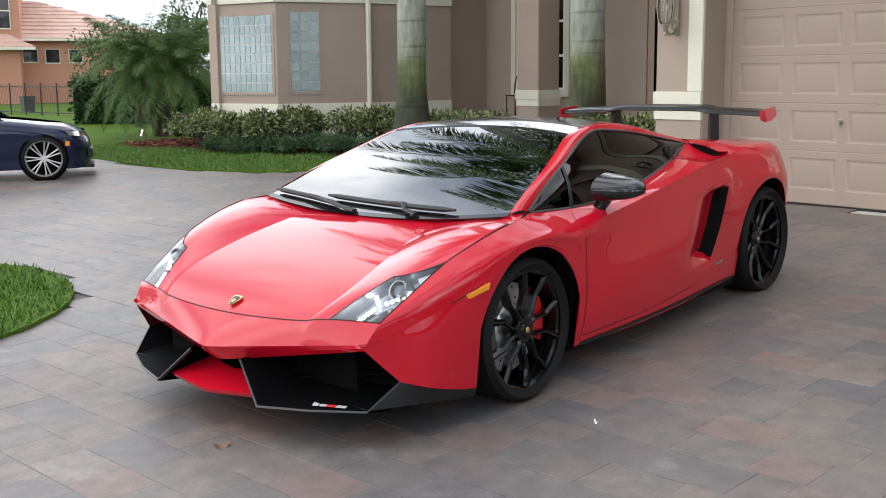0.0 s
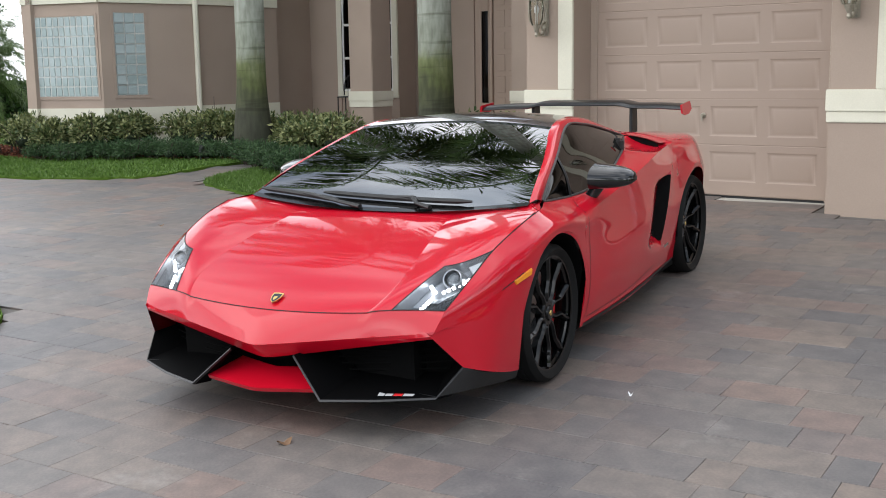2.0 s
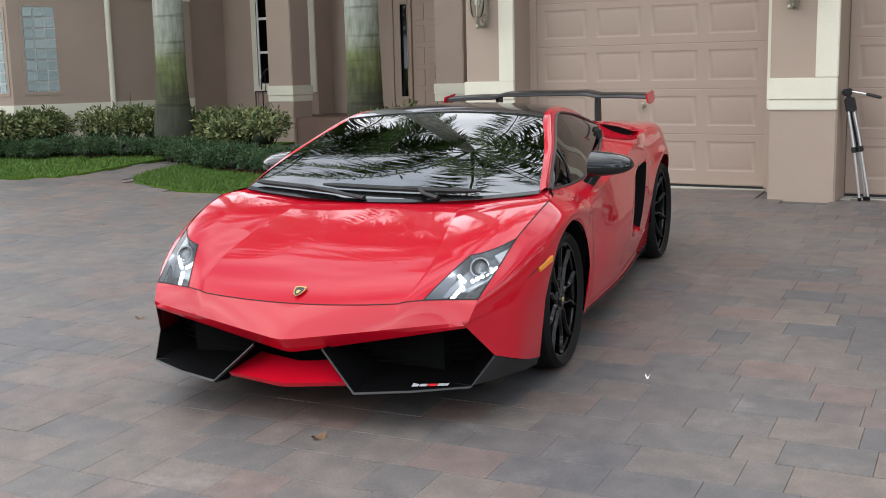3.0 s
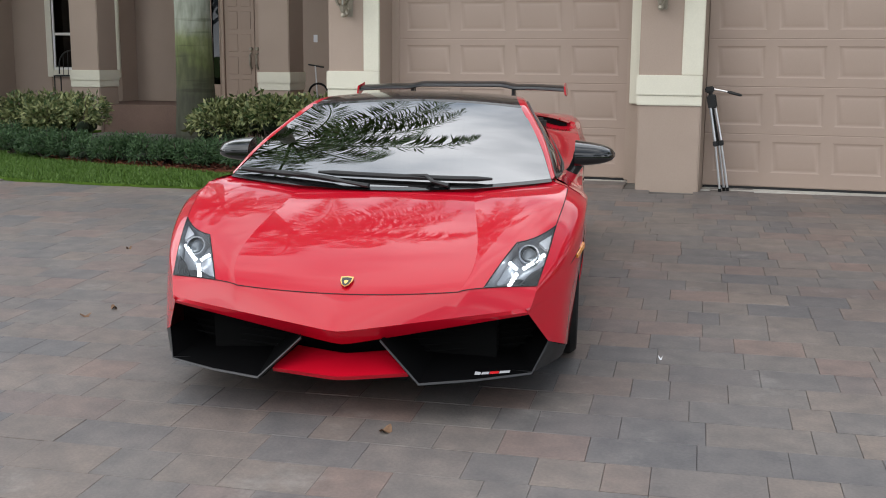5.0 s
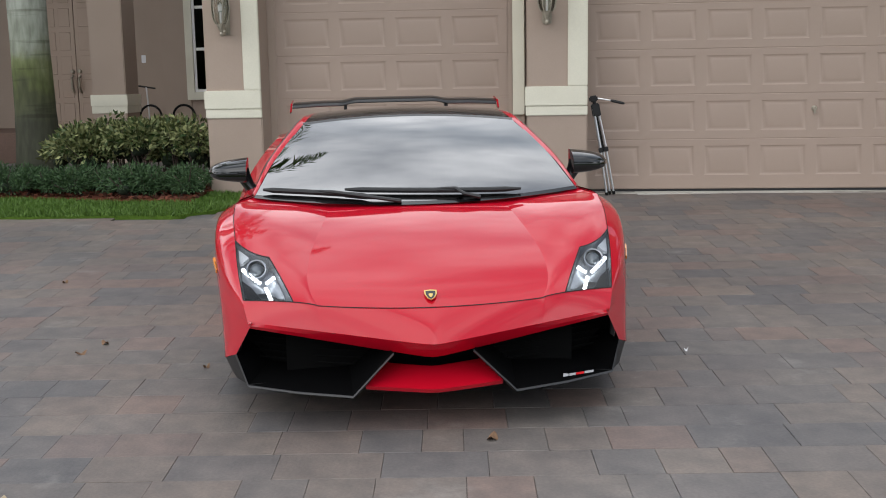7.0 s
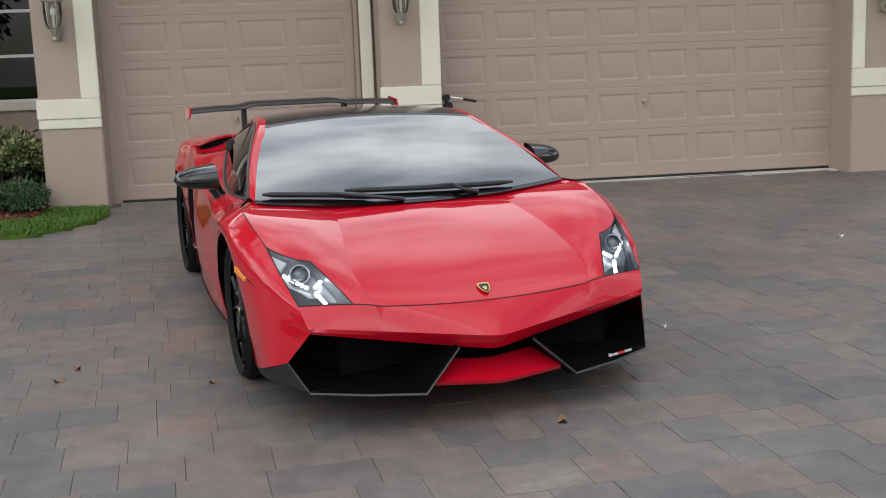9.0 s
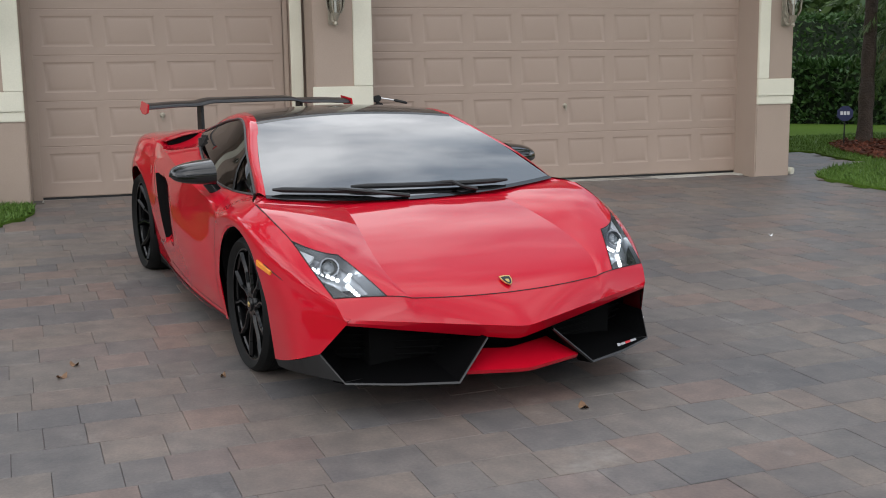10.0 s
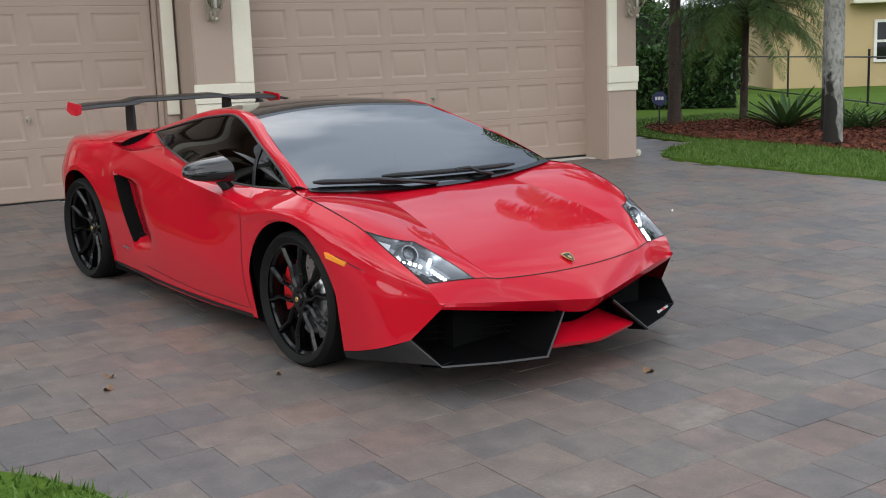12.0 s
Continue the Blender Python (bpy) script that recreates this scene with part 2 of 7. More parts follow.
# ---- the red sports car (its own axes: x to its left, y to its tail, z up; front axle at y = 0) ----
CAR_AT = pose(-3.466, 3.371, 0.012, 1.75, -0.3, 9.75) @ Matrix.Scale(1.02, 4)
car = thing("sports_car", "glossy red sports car with black roof and rear wing", "car", at=CAR_AT)
BELT_Y = [-.34, -.2, 0, .2, .345, .7, 1.1, 1.5, 1.85, 2.18, 2.38, 2.56, 2.74, 2.93, 3.08, 3.22]


def side_line(front, rest):
    return [Vector(p) for p in front] + [Vector((x, y, z)) for y, (x, z) in zip(BELT_Y, rest)]


# feature lines of one flank, from the front corner to the tail
LINE_BELT = side_line([(.762, -.805, .506), (.795, -.64, .602), (.82, -.466, .692)],
    [(.838, .735), (.852, .772), (.850, .802), (.79, .806), (.80, .797), (.805, .788), (.765, .812), (.695, .855), (.61, .905), (.545, .955),
     (.60, .938), (.60, .925), (.585, .913), (.565, .902), (.53, .885), (.49, .865)])
LINE_SHOULDER = side_line([(.760, -.823, .487), (.838, -.64, .57), (.886, -.466, .642)],
    [(.910, .682), (.926, .722), (.932, .744), (.926, .738), (.914, .718), (.908, .750), (.900, .796), (.878, .840), (.850, .876), (.826, .898),
     (.815, .904), (.812, .903), (.790, .898), (.742, .886), (.67, .868), (.56, .845)])
LINE_FLANK = side_line([(.743, -.866, .429), (.852, -.64, .497), (.905, -.466, .555)],
    [(.930, .605), (.940, .665), (.944, .702), (.940, .672), (.928, .63), (.918, .61), (.914, .625), (.900, .655), (.880, .70), (.868, .74),
     (.876, .762), (.880, .768), (.868, .757), (.830, .732), (.755, .70), (.64, .67)])
LINE_LOW = side_line([(.737, -.867, .404), (.866, -.64, .372), (.896, -.466, .358)],
    [(.902, .35), (.91, .50), (.92, .60), (.92, .50), (.918, .325), (.932, .338), (.926, .346), (.908, .352), (.885, .36), (.868, .40),
     (.872, .50), (.876, .60), (.870, .54), (.842, .50), (.765, .52), (.655, .55)])
LINE_SILL = side_line([(.810, -.754, .265), (.872, -.64, .222), (.880, -.466, .172)],
    [(.878, .148), (.88, .15), (.885, .15), (.885, .155), (.890, .160), (.900, .152), (.900, .150), (.882, .150), (.858, .156), (.838, .165),
     (.83, .17), (.83, .18), (.84, .30), (.835, .36), (.77, .40), (.66, .44)])
SIDE_LINES = [LINE_BELT, LINE_SHOULDER, LINE_FLANK, LINE_LOW, LINE_SILL]
SIDE_U = [-.79, -.62, -.466] + BELT_Y
ARCHES = ((0.0, 0.322, 0.368), (2.56, 0.328, 0.378))


def scoop_y(z):
    return 1.79 + (z - .36) * .62


def raw_section(u, n=60):
    """Points down the flank at station u, belt to sill, straight from the lines."""
    pts = [spline(line, SIDE_U, [u])[0] for line in SIDE_LINES]
    at = np.concatenate([np.linspace(0, 1, 12), np.linspace(1, 5.2, n - 11)[1:]])
    even = spline(pts, [0, 1, 2.2, 4.2, 5.2], at)
    # from the door on, a flat shelf runs under the window and breaks at the shoulder
    w = smooth01((u - .38) / .30) * smooth01((2.45 - u) / .35)
    if w > 0:
        a, b = Vector(pts[0]), Vector(pts[1])
        q = np.minimum(at, 1.0)
        dip = .045 * smooth01((u - 1.72) / .28) * smooth01((2.20 - u) / .06)
        shelf = np.array([a.lerp(b, t) + Vector((0, 0, (.009 - dip) * t * (1 - t) * 4)) for t in q])
        below = spline(pts[1:], [1, 2.2, 4.2, 5.2], np.maximum(at, 1.0))
        even = even * (1 - w) + w * np.where((at <= 1.0)[:, None], shelf, below)
    return even


SEC_U = np.linspace(-.79, 3.22, 161)
SECS = np.array([raw_section(u) for u in SEC_U])
_d = (SEC_U[:, None] - SEC_U[None]) / .13
_g = np.exp(-.5 * _d * _d)
_g /= _g.sum(1, keepdims=True)
# straight-line parts stay: ease the offset from a line fitted along each run
_soft = np.einsum("ij,jkc->ikc", _g, 2 * SECS - np.einsum("ij,jkc->ikc", _g, SECS))
_w = np.array([smooth01((u + .50) / .25) * smooth01((3.0 - u) / .25) for u in SEC_U])[:, None] * np.array([smooth01(k / 7) for k in range(60)])[None]
SECS[..., 0] += (_soft[..., 0] - SECS[..., 0]) * _w


def side_section(u, n=60):
    """Points down the flank at station u, belt to sill."""
    k = min(len(SEC_U) - 2, max(0, int((u - SEC_U[0]) / (SEC_U[1] - SEC_U[0]))))
    t = (u - SEC_U[k]) / (SEC_U[1] - SEC_U[0])
    return SECS[k] * (1 - t) + SECS[k + 1] * t


def flank_dent(x, y, z):
    """The door sinks towards the air intake behind it."""
    back = scoop_y(z) - y
    if back < 0:
        return x
    k = smooth01(1 - back / .42) * smooth01((z - .32) / .09) * smooth01((.735 - z) / .05)
    return x - .075 * k


def columns():
    cols = [-.79, -.74, -.69, -.64, -.59, -.54, -.49, -.44, -.40, -.37, -.3605]
    for c, (yc, zc, r) in enumerate(ARCHES):
        h = r - .008
        cols += [yc - h * math.cos(math.pi * k / 22) for k in range(23)]
        if c == 0:
            cols += [yc + h + .0005] + [.40, .45, .5, .56, .62, .7, .8, .9, 1.0, 1.1, 1.2, 1.3, 1.4, 1.47, 1.54, 1.6, 1.66, 1.71, 1.75, 1.79, 1.83, 1.875, 1.93, 1.98, 2.02, 2.06, 2.1, 2.14]
            cols += [2.56 - .3705]
    cols += [2.9306, 2.96, 3.0, 3.04, 3.08, 3.13, 3.18, 3.22]
    return cols


def flank(sign):
    """Grid of one flank, trimmed to the wheel arches, with the step of the air intake."""
    grid, black = [], -1
    rows = 34
    for u in columns():
        sec = side_section(u)
        low = sec[-1][2]
        for yc, zc, r in ARCHES:
            if abs(u - yc) < r - .0079:
                low = zc + math.sqrt(max(0, r * r - (u - yc) ** 2))
        if low > sec[-1][2] + .001:
            i = next((i for i, p in enumerate(sec) if p[2] < low and i > 12), len(sec) - 1)
            t = (sec[i - 1][2] - low) / max(1e-6, sec[i - 1][2] - sec[i][2])
            cut = i - 1 + min(1, max(0, t))
        else:
            cut = len(sec) - 1
        s = np.concatenate([np.linspace(0, 11, 7), np.linspace(11, cut, rows - 6)[1:]])
        col = np.array([[np.interp(v, range(len(sec)), sec[:, c]) for c in range(3)] for v in s])
        w = smooth01((u - 1.4) / .475) if u <= 1.875 else smooth01((2.14 - u) / .265)
        for p in col:
            if w > 0 and .2 < p[2] < .86:
                p[1] += (scoop_y(p[2]) - 1.875) * w * smooth01((p[2] - .25) / .1) * smooth01((.86 - p[2]) / .1)
        step = abs(u - 1.875) < 1e-6
        if step:
            inner = col.copy()
            for p in inner:
                p[0] = flank_dent(p[0], p[1] - .045, p[2])
                p[1] -= .045 * smooth01((p[2] - .32) / .10) * smooth01((.74 - p[2]) / .05)
            grid.append(inner)
            black = len(grid) - 1
            grid.append(col)
            continue
        if u < 1.875 and u > 1.2:
            for p in col:
                p[0] = flank_dent(p[0], p[1], p[2])
        grid.append(col)
    grid = np.array(grid)
    if sign < 0:
        grid = mirrored(grid)
    return grid, black


def seam(bm, pts, width=.005):
    """A thin dark ribbon along points that lie on the skin (point, normal)."""
    rows = []
    for i, (p, n) in enumerate(pts):
        a, b = pts[max(i - 1, 0)][0], pts[min(i + 1, len(pts) - 1)][0]
        d = (Vector(b) - Vector(a)).normalized()
        side = Vector(n).cross(d).normalized() * width / 2
        p = Vector(p) + Vector(n).normalized() * .0015
        rows.append([p - side, p + side])
    add_grid(bm, rows)


def face_out(bm, d):
    """Turns every face to look along d."""
    bm.normal_update()
    bmesh.ops.reverse_faces(bm, faces=[f for f in bm.faces if f.normal.dot(Vector(d)) < 0])


flanks = {}
for sign in (1, -1):
    G, black = flank(sign)
    flanks[sign] = G
    bms = {k: bmesh.new() for k in ("front_bumper_corner", "front_fender", "door", "rear_quarter", "side_air_intake")}
    V = {k: {} for k in bms}
    nu, nv = G.shape[0], G.shape[1]
    for i in range(nu - 1):
        for j in range(nv - 1):
            c = G[i:i + 2, j:j + 2].reshape(4, 3).mean(0)
            y, z = c[1], c[2]
            seam_z = .437 + (y + .85) * .32
            # The step's face gets the intake's inner shade as near-black colour.
            if i == black and .34 < z < .725:
                k = "side_air_intake"
            elif y < -.33 and z < seam_z:
                k = "front_bumper_corner"
            elif y < .42:
                k = "front_fender"
            elif y < 1.5 + (z - .33) * 1.05 and i < black and z > .30 - (y < .9) * .04:
                k = "door"
            else:
                k = "rear_quarter"
            q = [(i, j), (i + 1, j), (i + 1, j + 1), (i, j + 1)]
            vs = []
            for a in (q if sign < 0 else q[::-1]):
                if a not in V[k]:
                    V[k][a] = bms[k].verts.new(G[a])
                if V[k][a] not in vs:
                    vs.append(V[k][a])
            try:
                bms[k].faces.new(vs)
            except ValueError:
                pass
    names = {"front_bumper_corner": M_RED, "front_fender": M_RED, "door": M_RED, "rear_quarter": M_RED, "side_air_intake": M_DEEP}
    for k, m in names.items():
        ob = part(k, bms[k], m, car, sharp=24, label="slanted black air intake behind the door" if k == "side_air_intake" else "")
    # shut lines of the door and of the bumper corner
    bm = bmesh.new()

    def skin(y, z):
        sec = side_section(y)
        i = min(range(4, len(sec)), key=lambda i: abs(sec[i][2] - z))
        x = flank_dent(sec[i][0], y, z) if 1.2 < y < 1.9 else sec[i][0]
        return Vector((sign * x, y, z))

    seam(bm, [(skin(.42 - .02 * (z < .4) * (.4 - z) * 5, z), (sign, 0, .15)) for z in np.linspace(.78, .20, 22)], .004)
    part("panel_gap", bm, M_SEAM, car)
    bm = bmesh.new()
    seam(bm, [(skin(y, .205 + .03 * smooth01((y - .9) / .9)), (sign, 0, -.1)) for y in np.linspace(.42, 1.62, 22)], .0035)
    part("panel_gap", bm, M_SEAM, car)
    bm = bmesh.new()
    seam(bm, [(skin(y, .437 + (y + .85) * .32), (sign * .8, -.4, .3)) for y in np.linspace(-.66, -.38, 12)], .004)
    part("panel_gap", bm, M_SEAM, car)
    bm = bmesh.new()
    seam(bm, [(skin(y, .166), (sign, 0, -.25)) for y in np.linspace(.40, 2.17, 40)], .022)
    part("side_skirt", bm, M_MATT, car, "thin matt black lower side skirt")
    # lower front of the flank: black skirt under the red bumper corner
    bm = bmesh.new()
    a = [Vector((sign * x, y, z)) for x, y, z in ((.750, -.884, .171), (.808, -.77, .167), (.845, -.62, .150), (.86, -.48, .128), (.862, -.35, .112))]
    b = [Vector((sign * x, y, z)) for x, y, z in ((.808, -.758, .267), (.852, -.69, .236), (.872, -.60, .207), (.876, -.46, .170), (.874, -.35, .147))]
    c = [Vector((p.x * .55, p.y + .03, p.z + .02)) for p in a]
    add_grid(bm, [[p, q, r] for p, q, r in zip(c, a, b)], flip=sign > 0)
    part("lower_bumper_skirt", bm, M_MATT, car, "matt black skirt under the bumper corner")
    # wheel wells
    for name, (yc, zc, r) in zip(("front", "rear"), ARCHES):
        bm = bmesh.new()
        rows = []
        for k in range(31):
            an = math.pi * (-.06 + 1.12 * k / 30) if yc < 1 else math.pi * (-.02 + .92 * k / 30)
            y, z = yc - (r + .002) * math.cos(an), zc + (r + .002) * math.sin(an)
            rows.append([(sign * (.925 if 0 < k < 30 else .88) if s == 0 else sign * (.60 if s == 1 else .58), y, z) for s in range(3)])
        for row in rows:
            back = smooth01((row[0][1] - 2.62) / .25)
            row[0] = (sign * (.872 - .075 * back if yc > 1 else .872 + .048 * smooth01((row[0][2] - .22) / .32)), row[0][1], row[0][2])
        add_grid(bm, rows)
        disc = []
        for k in range(32):
            a = 2 * math.pi * k / 32
            y, z = yc - .98 * r * math.cos(a), zc + .98 * r * math.sin(a)
            disc.append(bm.verts.new((sign * .6, y, max(z, .42 if y > 2.66 else .16))))
        bm.faces.new(disc)
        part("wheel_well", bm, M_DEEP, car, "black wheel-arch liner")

# ---- nose: bonnet, bumper, lamps ----
N_EDGE = [(0, -.992, .287), (.737, -.867, .404)]
N_CREASE = [(0, -1.063, .360), (.743, -.866, .429)]
N_LEAD = [(0, -.932, .478), (.455, -.895, .492), (.556, -.870, .499), (.762, -.805, .506)]
N_MID = [(0, -.74, .579), (.505, -.733, .579), (.615, -.735, .584), (.797, -.632, .605)]
N_LAMP = [(0, -.50, .655), (.488, -.515, .651), (.668, -.608, .661), (.821, -.464, .692)]
N_FORE = [(0, -.26, .716), (.45, -.25, .709), (.665, -.28, .735), (.846, -.27, .757)]
N_COWL = [(0, -.035, .763), (.415, .032, .766), (.66, .045, .796), (.856, -.085, .798)]

ks = np.linspace(-3, 3, 73)
vs_ = np.linspace(0, 4, 41)


def bonnet_line(c):
    """One lengthwise line of the bonnet, eased into a cubic; the outer one follows the wing as it is."""
    P = np.array([l[c] for l in (N_LEAD, N_MID, N_LAMP, N_FORE, N_COWL)])
    if c == 3:
        return spline(P, range(5), vs_)
    out = np.stack([np.polyval(np.polyfit(range(5), P[:, a], 3 if a != 2 else 2 + (c == 2)), vs_) for a in range(3)], -1)
    if c == 2:
        # straight along the lamp, then on to the cowl
        for a in range(2):
            out[:, a] = np.interp(vs_, (0, 2, 3, 4), (P[0, a], P[2, a], P[3, a], P[4, a]))
        out[:, 2] = np.polyval(np.polyfit(P[:, 1], P[:, 2], 2), out[:, 1])
    return out


B0, B1, B2, B3 = (bonnet_line(c) for c in range(4))
B0[:, 0] = 0
H = np.zeros((41, 73, 3))
for i in range(41):
    lift = .008 * smooth01((i / 40 - .32) / .5)
    for j, k in enumerate(ks):
        a = abs(k)
        if a <= 1:
            p = B0[i] + (B1[i] - B0[i]) * np.array([a, a * a, a * a]) + np.array([0, 0, lift * (.5 + .5 * a * a)])
        else:
            t = a - 1
            p = B1[i] + (4 * B2[i] - 3 * B1[i] - B3[i]) * t / 2 + (B1[i] + B3[i] - 2 * B2[i]) * t * t / 2 + np.array([0, 0, lift * max(0, 1 - t / 1.2) ** 2])
        H[i, j] = p * np.array([1 if k > 0 else -1, 1, 1])
def nose_line(points):
    """A line of the nose from side to side: two straight runs that meet in a softened V."""
    P = np.array(points)
    x = np.abs(H[0, :, 0]) / H[0, -1, 0]
    t = np.hypot(x, .035)
    t = (t - .02) / (t.max() - .02)
    return np.stack([np.sign(H[0, :, 0]) * x * P[1, 0]] + [P[0, a] + (P[1, a] - P[0, a]) * t for a in (1, 2)], -1)


NOSE_END = side_section(SEC_U[0])


def to_wing(row):
    """Leads the last part of a nose line onto the front edge of the wing."""
    row = np.array(row)
    for e in (0, -1):
        q = np.array([np.interp(-row[e, 2], -NOSE_END[:, 2], NOSE_END[:, c]) for c in range(3)]) * np.array([1 if row[e, 0] > 0 else -1, 1, 1])
        same = np.sign(row[:, 0]) == np.sign(row[e, 0])
        row = row + (q - row[e]) * (same * np.abs(row[:, 0] / row[e, 0]) ** 7)[:, None]
    return row


E_LOW, E_CREASE, E_LEAD = nose_line(N_EDGE), nose_line(N_CREASE), H[0]
bm = bmesh.new()
face = [to_wing(E_CREASE + (E_LEAD - E_CREASE) * t + np.array([0, -.55, .83]) * .004 * 4 * t * (1 - t)) for t in np.linspace(0, 1, 13)]
add_grid(bm, [E_LOW, to_wing(E_LOW * .5 + E_CREASE * .5 + np.array([0, -.003, -.001])), to_wing(E_CREASE)])
add_grid(bm, face)
add_grid(bm, [E_LOW * np.array([.98, 1, 1]) + np.array([0, .05, .02]), E_LOW])
part("front_bumper", bm, M_RED, car, sharp=16)

bm = bmesh.new()
V = [[bm.verts.new(p) for p in row] for row in H]
for i in range(40):
    for j in range(72):
        k = (ks[j] + ks[j + 1]) / 2
        if i < 20 and abs(k) > 2:
            continue
        bm.faces.new((V[i][j], V[i][j + 1], V[i + 1][j + 1], V[i + 1][j]))
bmesh.ops.delete(bm, geom=[v for v in bm.verts if not v.link_faces], context="VERTS")
part("bonnet", bm, M_RED, car, "glossy red bonnet with two folds", sharp=5)

def gap(pts, width):
    bm = bmesh.new()
    seam(bm, pts, width)
    part("panel_gap", bm, M_SEAM, car)


gap([(H[0, j], (0, -.6, .8)) for j in range(12, 61)], .0045)
for sg in (-1, 1):
    e, j2 = (0, 12) if sg < 0 else (72, 60)
    js = range(0, 13) if sg < 0 else range(60, 73)
    gap([(H[i, e], (sg, -.1, .8)) for i in range(20, 41)], .0045)
    gap([(H[i, j2], (sg * .1, -.5, .85)) for i in range(0, 21)], .005)
    gap([(H[20, j], (sg * .1, -.5, .85)) for j in js], .005)
    gap([(H[0, j], (sg * .1, -.6, .8)) for j in js], .005)
    gap([(H[i, e], (sg * .6, -.3, .8)) for i in range(0, 21)], .005)

for sg in (-1, 1):
    js = slice(0, 13) if sg < 0 else slice(60, 73)
    L = H[0:21, js]
    if sg < 0:
        L = L[:, ::-1]
    # L[b][a]: a from inner to outer, b from the front to the back
    inward = Vector((0, .55, -.83))

    def lamp_at(a, b, depth=0.0):
        i, j = b * 20, a * 12
        p = spline([spline(L[int(r)], range(13), [j])[0] for r in (math.floor(min(i, 19)), math.floor(min(i, 19)) + 1)], [0, 1], [i - math.floor(min(i, 19))])[0]
        return Vector(p) + inward * depth

    bm = bmesh.new()
    ring = [lamp_at(a, b) for a, b in [(k / 12, 0) for k in range(13)] + [(1, k / 20) for k in range(1, 21)] + [(1 - k / 12, 1) for k in range(1, 13)] + [(0, 1 - k / 20) for k in range(1, 20)]]
    mid = lamp_at(.5, .5)
    inner = [p * .9 + mid * .1 + inward * .085 for p in ring]
    add_grid(bm, [ring, inner], close_v=True, flip=sg > 0)
    bm.faces.new([bm.verts.new(p) for p in (inner if sg > 0 else inner[::-1])])
    lamp = part("headlight", bm, M_LAMPBOX, car, "clear-covered headlight with a lit white Y-shaped strip")
    bm = bmesh.new()
    add_grid(bm, [[p for p in row] for row in L])
    face_out(bm, (0, -.55, .83))
    part("lamp_cover", bm, M_LENS, lamp, "clear lamp cover").visible_shadow = False
    bm = bmesh.new()
    add_grid(bm, [[lamp_at(a, b, .055 + .012 * math.sin(a * 9) * math.sin(b * 7)) for a in np.linspace(.06, .94, 15)] for b in np.linspace(.26, .96, 15)], flip=sg < 0)
    part("reflector", bm, M_LAMPBOX, lamp, "dark grey reflector bowl")
    c = lamp_at(.52, .70, .04)
    bm = bmesh.new()
    lathe(bm, [(-.03, .036), (-.032, .042), (.0, .046), (.03, .047), (.03, .036), (-.02, .033)], 28, axis="y")
    bmesh.ops.transform(bm, matrix=Matrix.Translation(c) @ Matrix.Rotation(radians(-30), 4, "X"), verts=bm.verts)
    part("projector_ring", bm, M_SATIN, lamp, "grey projector ring")
    bm = bmesh.new()
    bmesh.ops.create_uvsphere(bm, u_segments=18, v_segments=10, radius=.035)
    bmesh.ops.transform(bm, matrix=Matrix.Translation(c), verts=bm.verts)
    part("projector_lens", bm, M_PROJECTOR, lamp, "dark glass projector lens")
    for (a0, b0), (a1, b1), n in (((.47, .05), (.50, .34), 6), ((.44, .42), (.10, .62), 5), ((.58, .40), (.92, .60), 6)):
        for q in range(n):
            t0, t1 = q / n, (q + 1) / n - .05
            p0, p1 = (lamp_at(a0 + (a1 - a0) * t, b0 + (b1 - b0) * t, .030) for t in (t0, t1))
            bm = bmesh.new()
            add_tube(bm, [p0, p0.lerp(p1, .2), p0.lerp(p1, .8), p1], [.004, .008, .008, .004], 8)
            part("running_light", bm, M_LED, lamp, "lit white running light")
    bm = bmesh.new()
    add_prism(bm, [lamp_at(a, b, .02) for a, b in ((.66, .03), (.97, .03), (.97, .36), (.80, .26))], (0, .01, -.02))
    part("lamp_blank", bm, M_BLACKGLOSS, lamp, "black corner blank")
    bm = bmesh.new()
    add_prism(bm, [lamp_at(a, b, .022) for a, b in ((.62, .90), (.93, .93), (.95, .66), (.86, .70))], (0, .01, -.015))
    part("indicator_lens", bm, M_WHITE, lamp, "pale indicator lens")
    # amber side marker
    bm = bmesh.new()
    o = [(sg * x, y, z) for x, y, z in ((.914, -.452, .566), (.918, -.44, .546), (.944, -.335, .572), (.942, -.325, .598))]
    add_prism(bm, o if sg < 0 else o[::-1], (sg * -.012, 0, 0))
    bmesh.ops.bevel(bm, geom=list(bm.edges), offset=.003, segments=2, affect="EDGES")
    part("side_marker", bm, M_AMBER, car, "amber side marker lamp")

# emblem on the nose: a plain gold-edged black shield
bm = bmesh.new()
shield = [(-.028, .034), (0, .038), (.028, .034), (.027, .006), (.016, -.022), (0, -.036), (-.016, -.022), (-.027, .006)]
frame_m = Matrix.Translation((0, -.884, .5175)) @ Matrix.Rotation(radians(25), 4, "X") @ Matrix.Scale(.93, 4)
add_prism(bm, [frame_m @ Vector((x, y * .95, 0)) for x, y in shield], (0, -.001, .004))
emblem = part("emblem", bm, M_GOLD, car, "small gold-edged shield")
bm = bmesh.new()
add_prism(bm, [frame_m @ Vector((x * .78, y * .80 - .002, .0042)) for x, y in shield], (0, -.0003, .0008))
part("emblem_field", bm, M_BLACKGLOSS, emblem, "black shield field")
bm = bmesh.new()
add_prism(bm, [frame_m @ Vector((x * .32, y * .36 - .006, .005)) for x, y in shield], (0, -.0003, .0008))
part("emblem_charge", bm, M_GOLD, emblem, "gold shape")

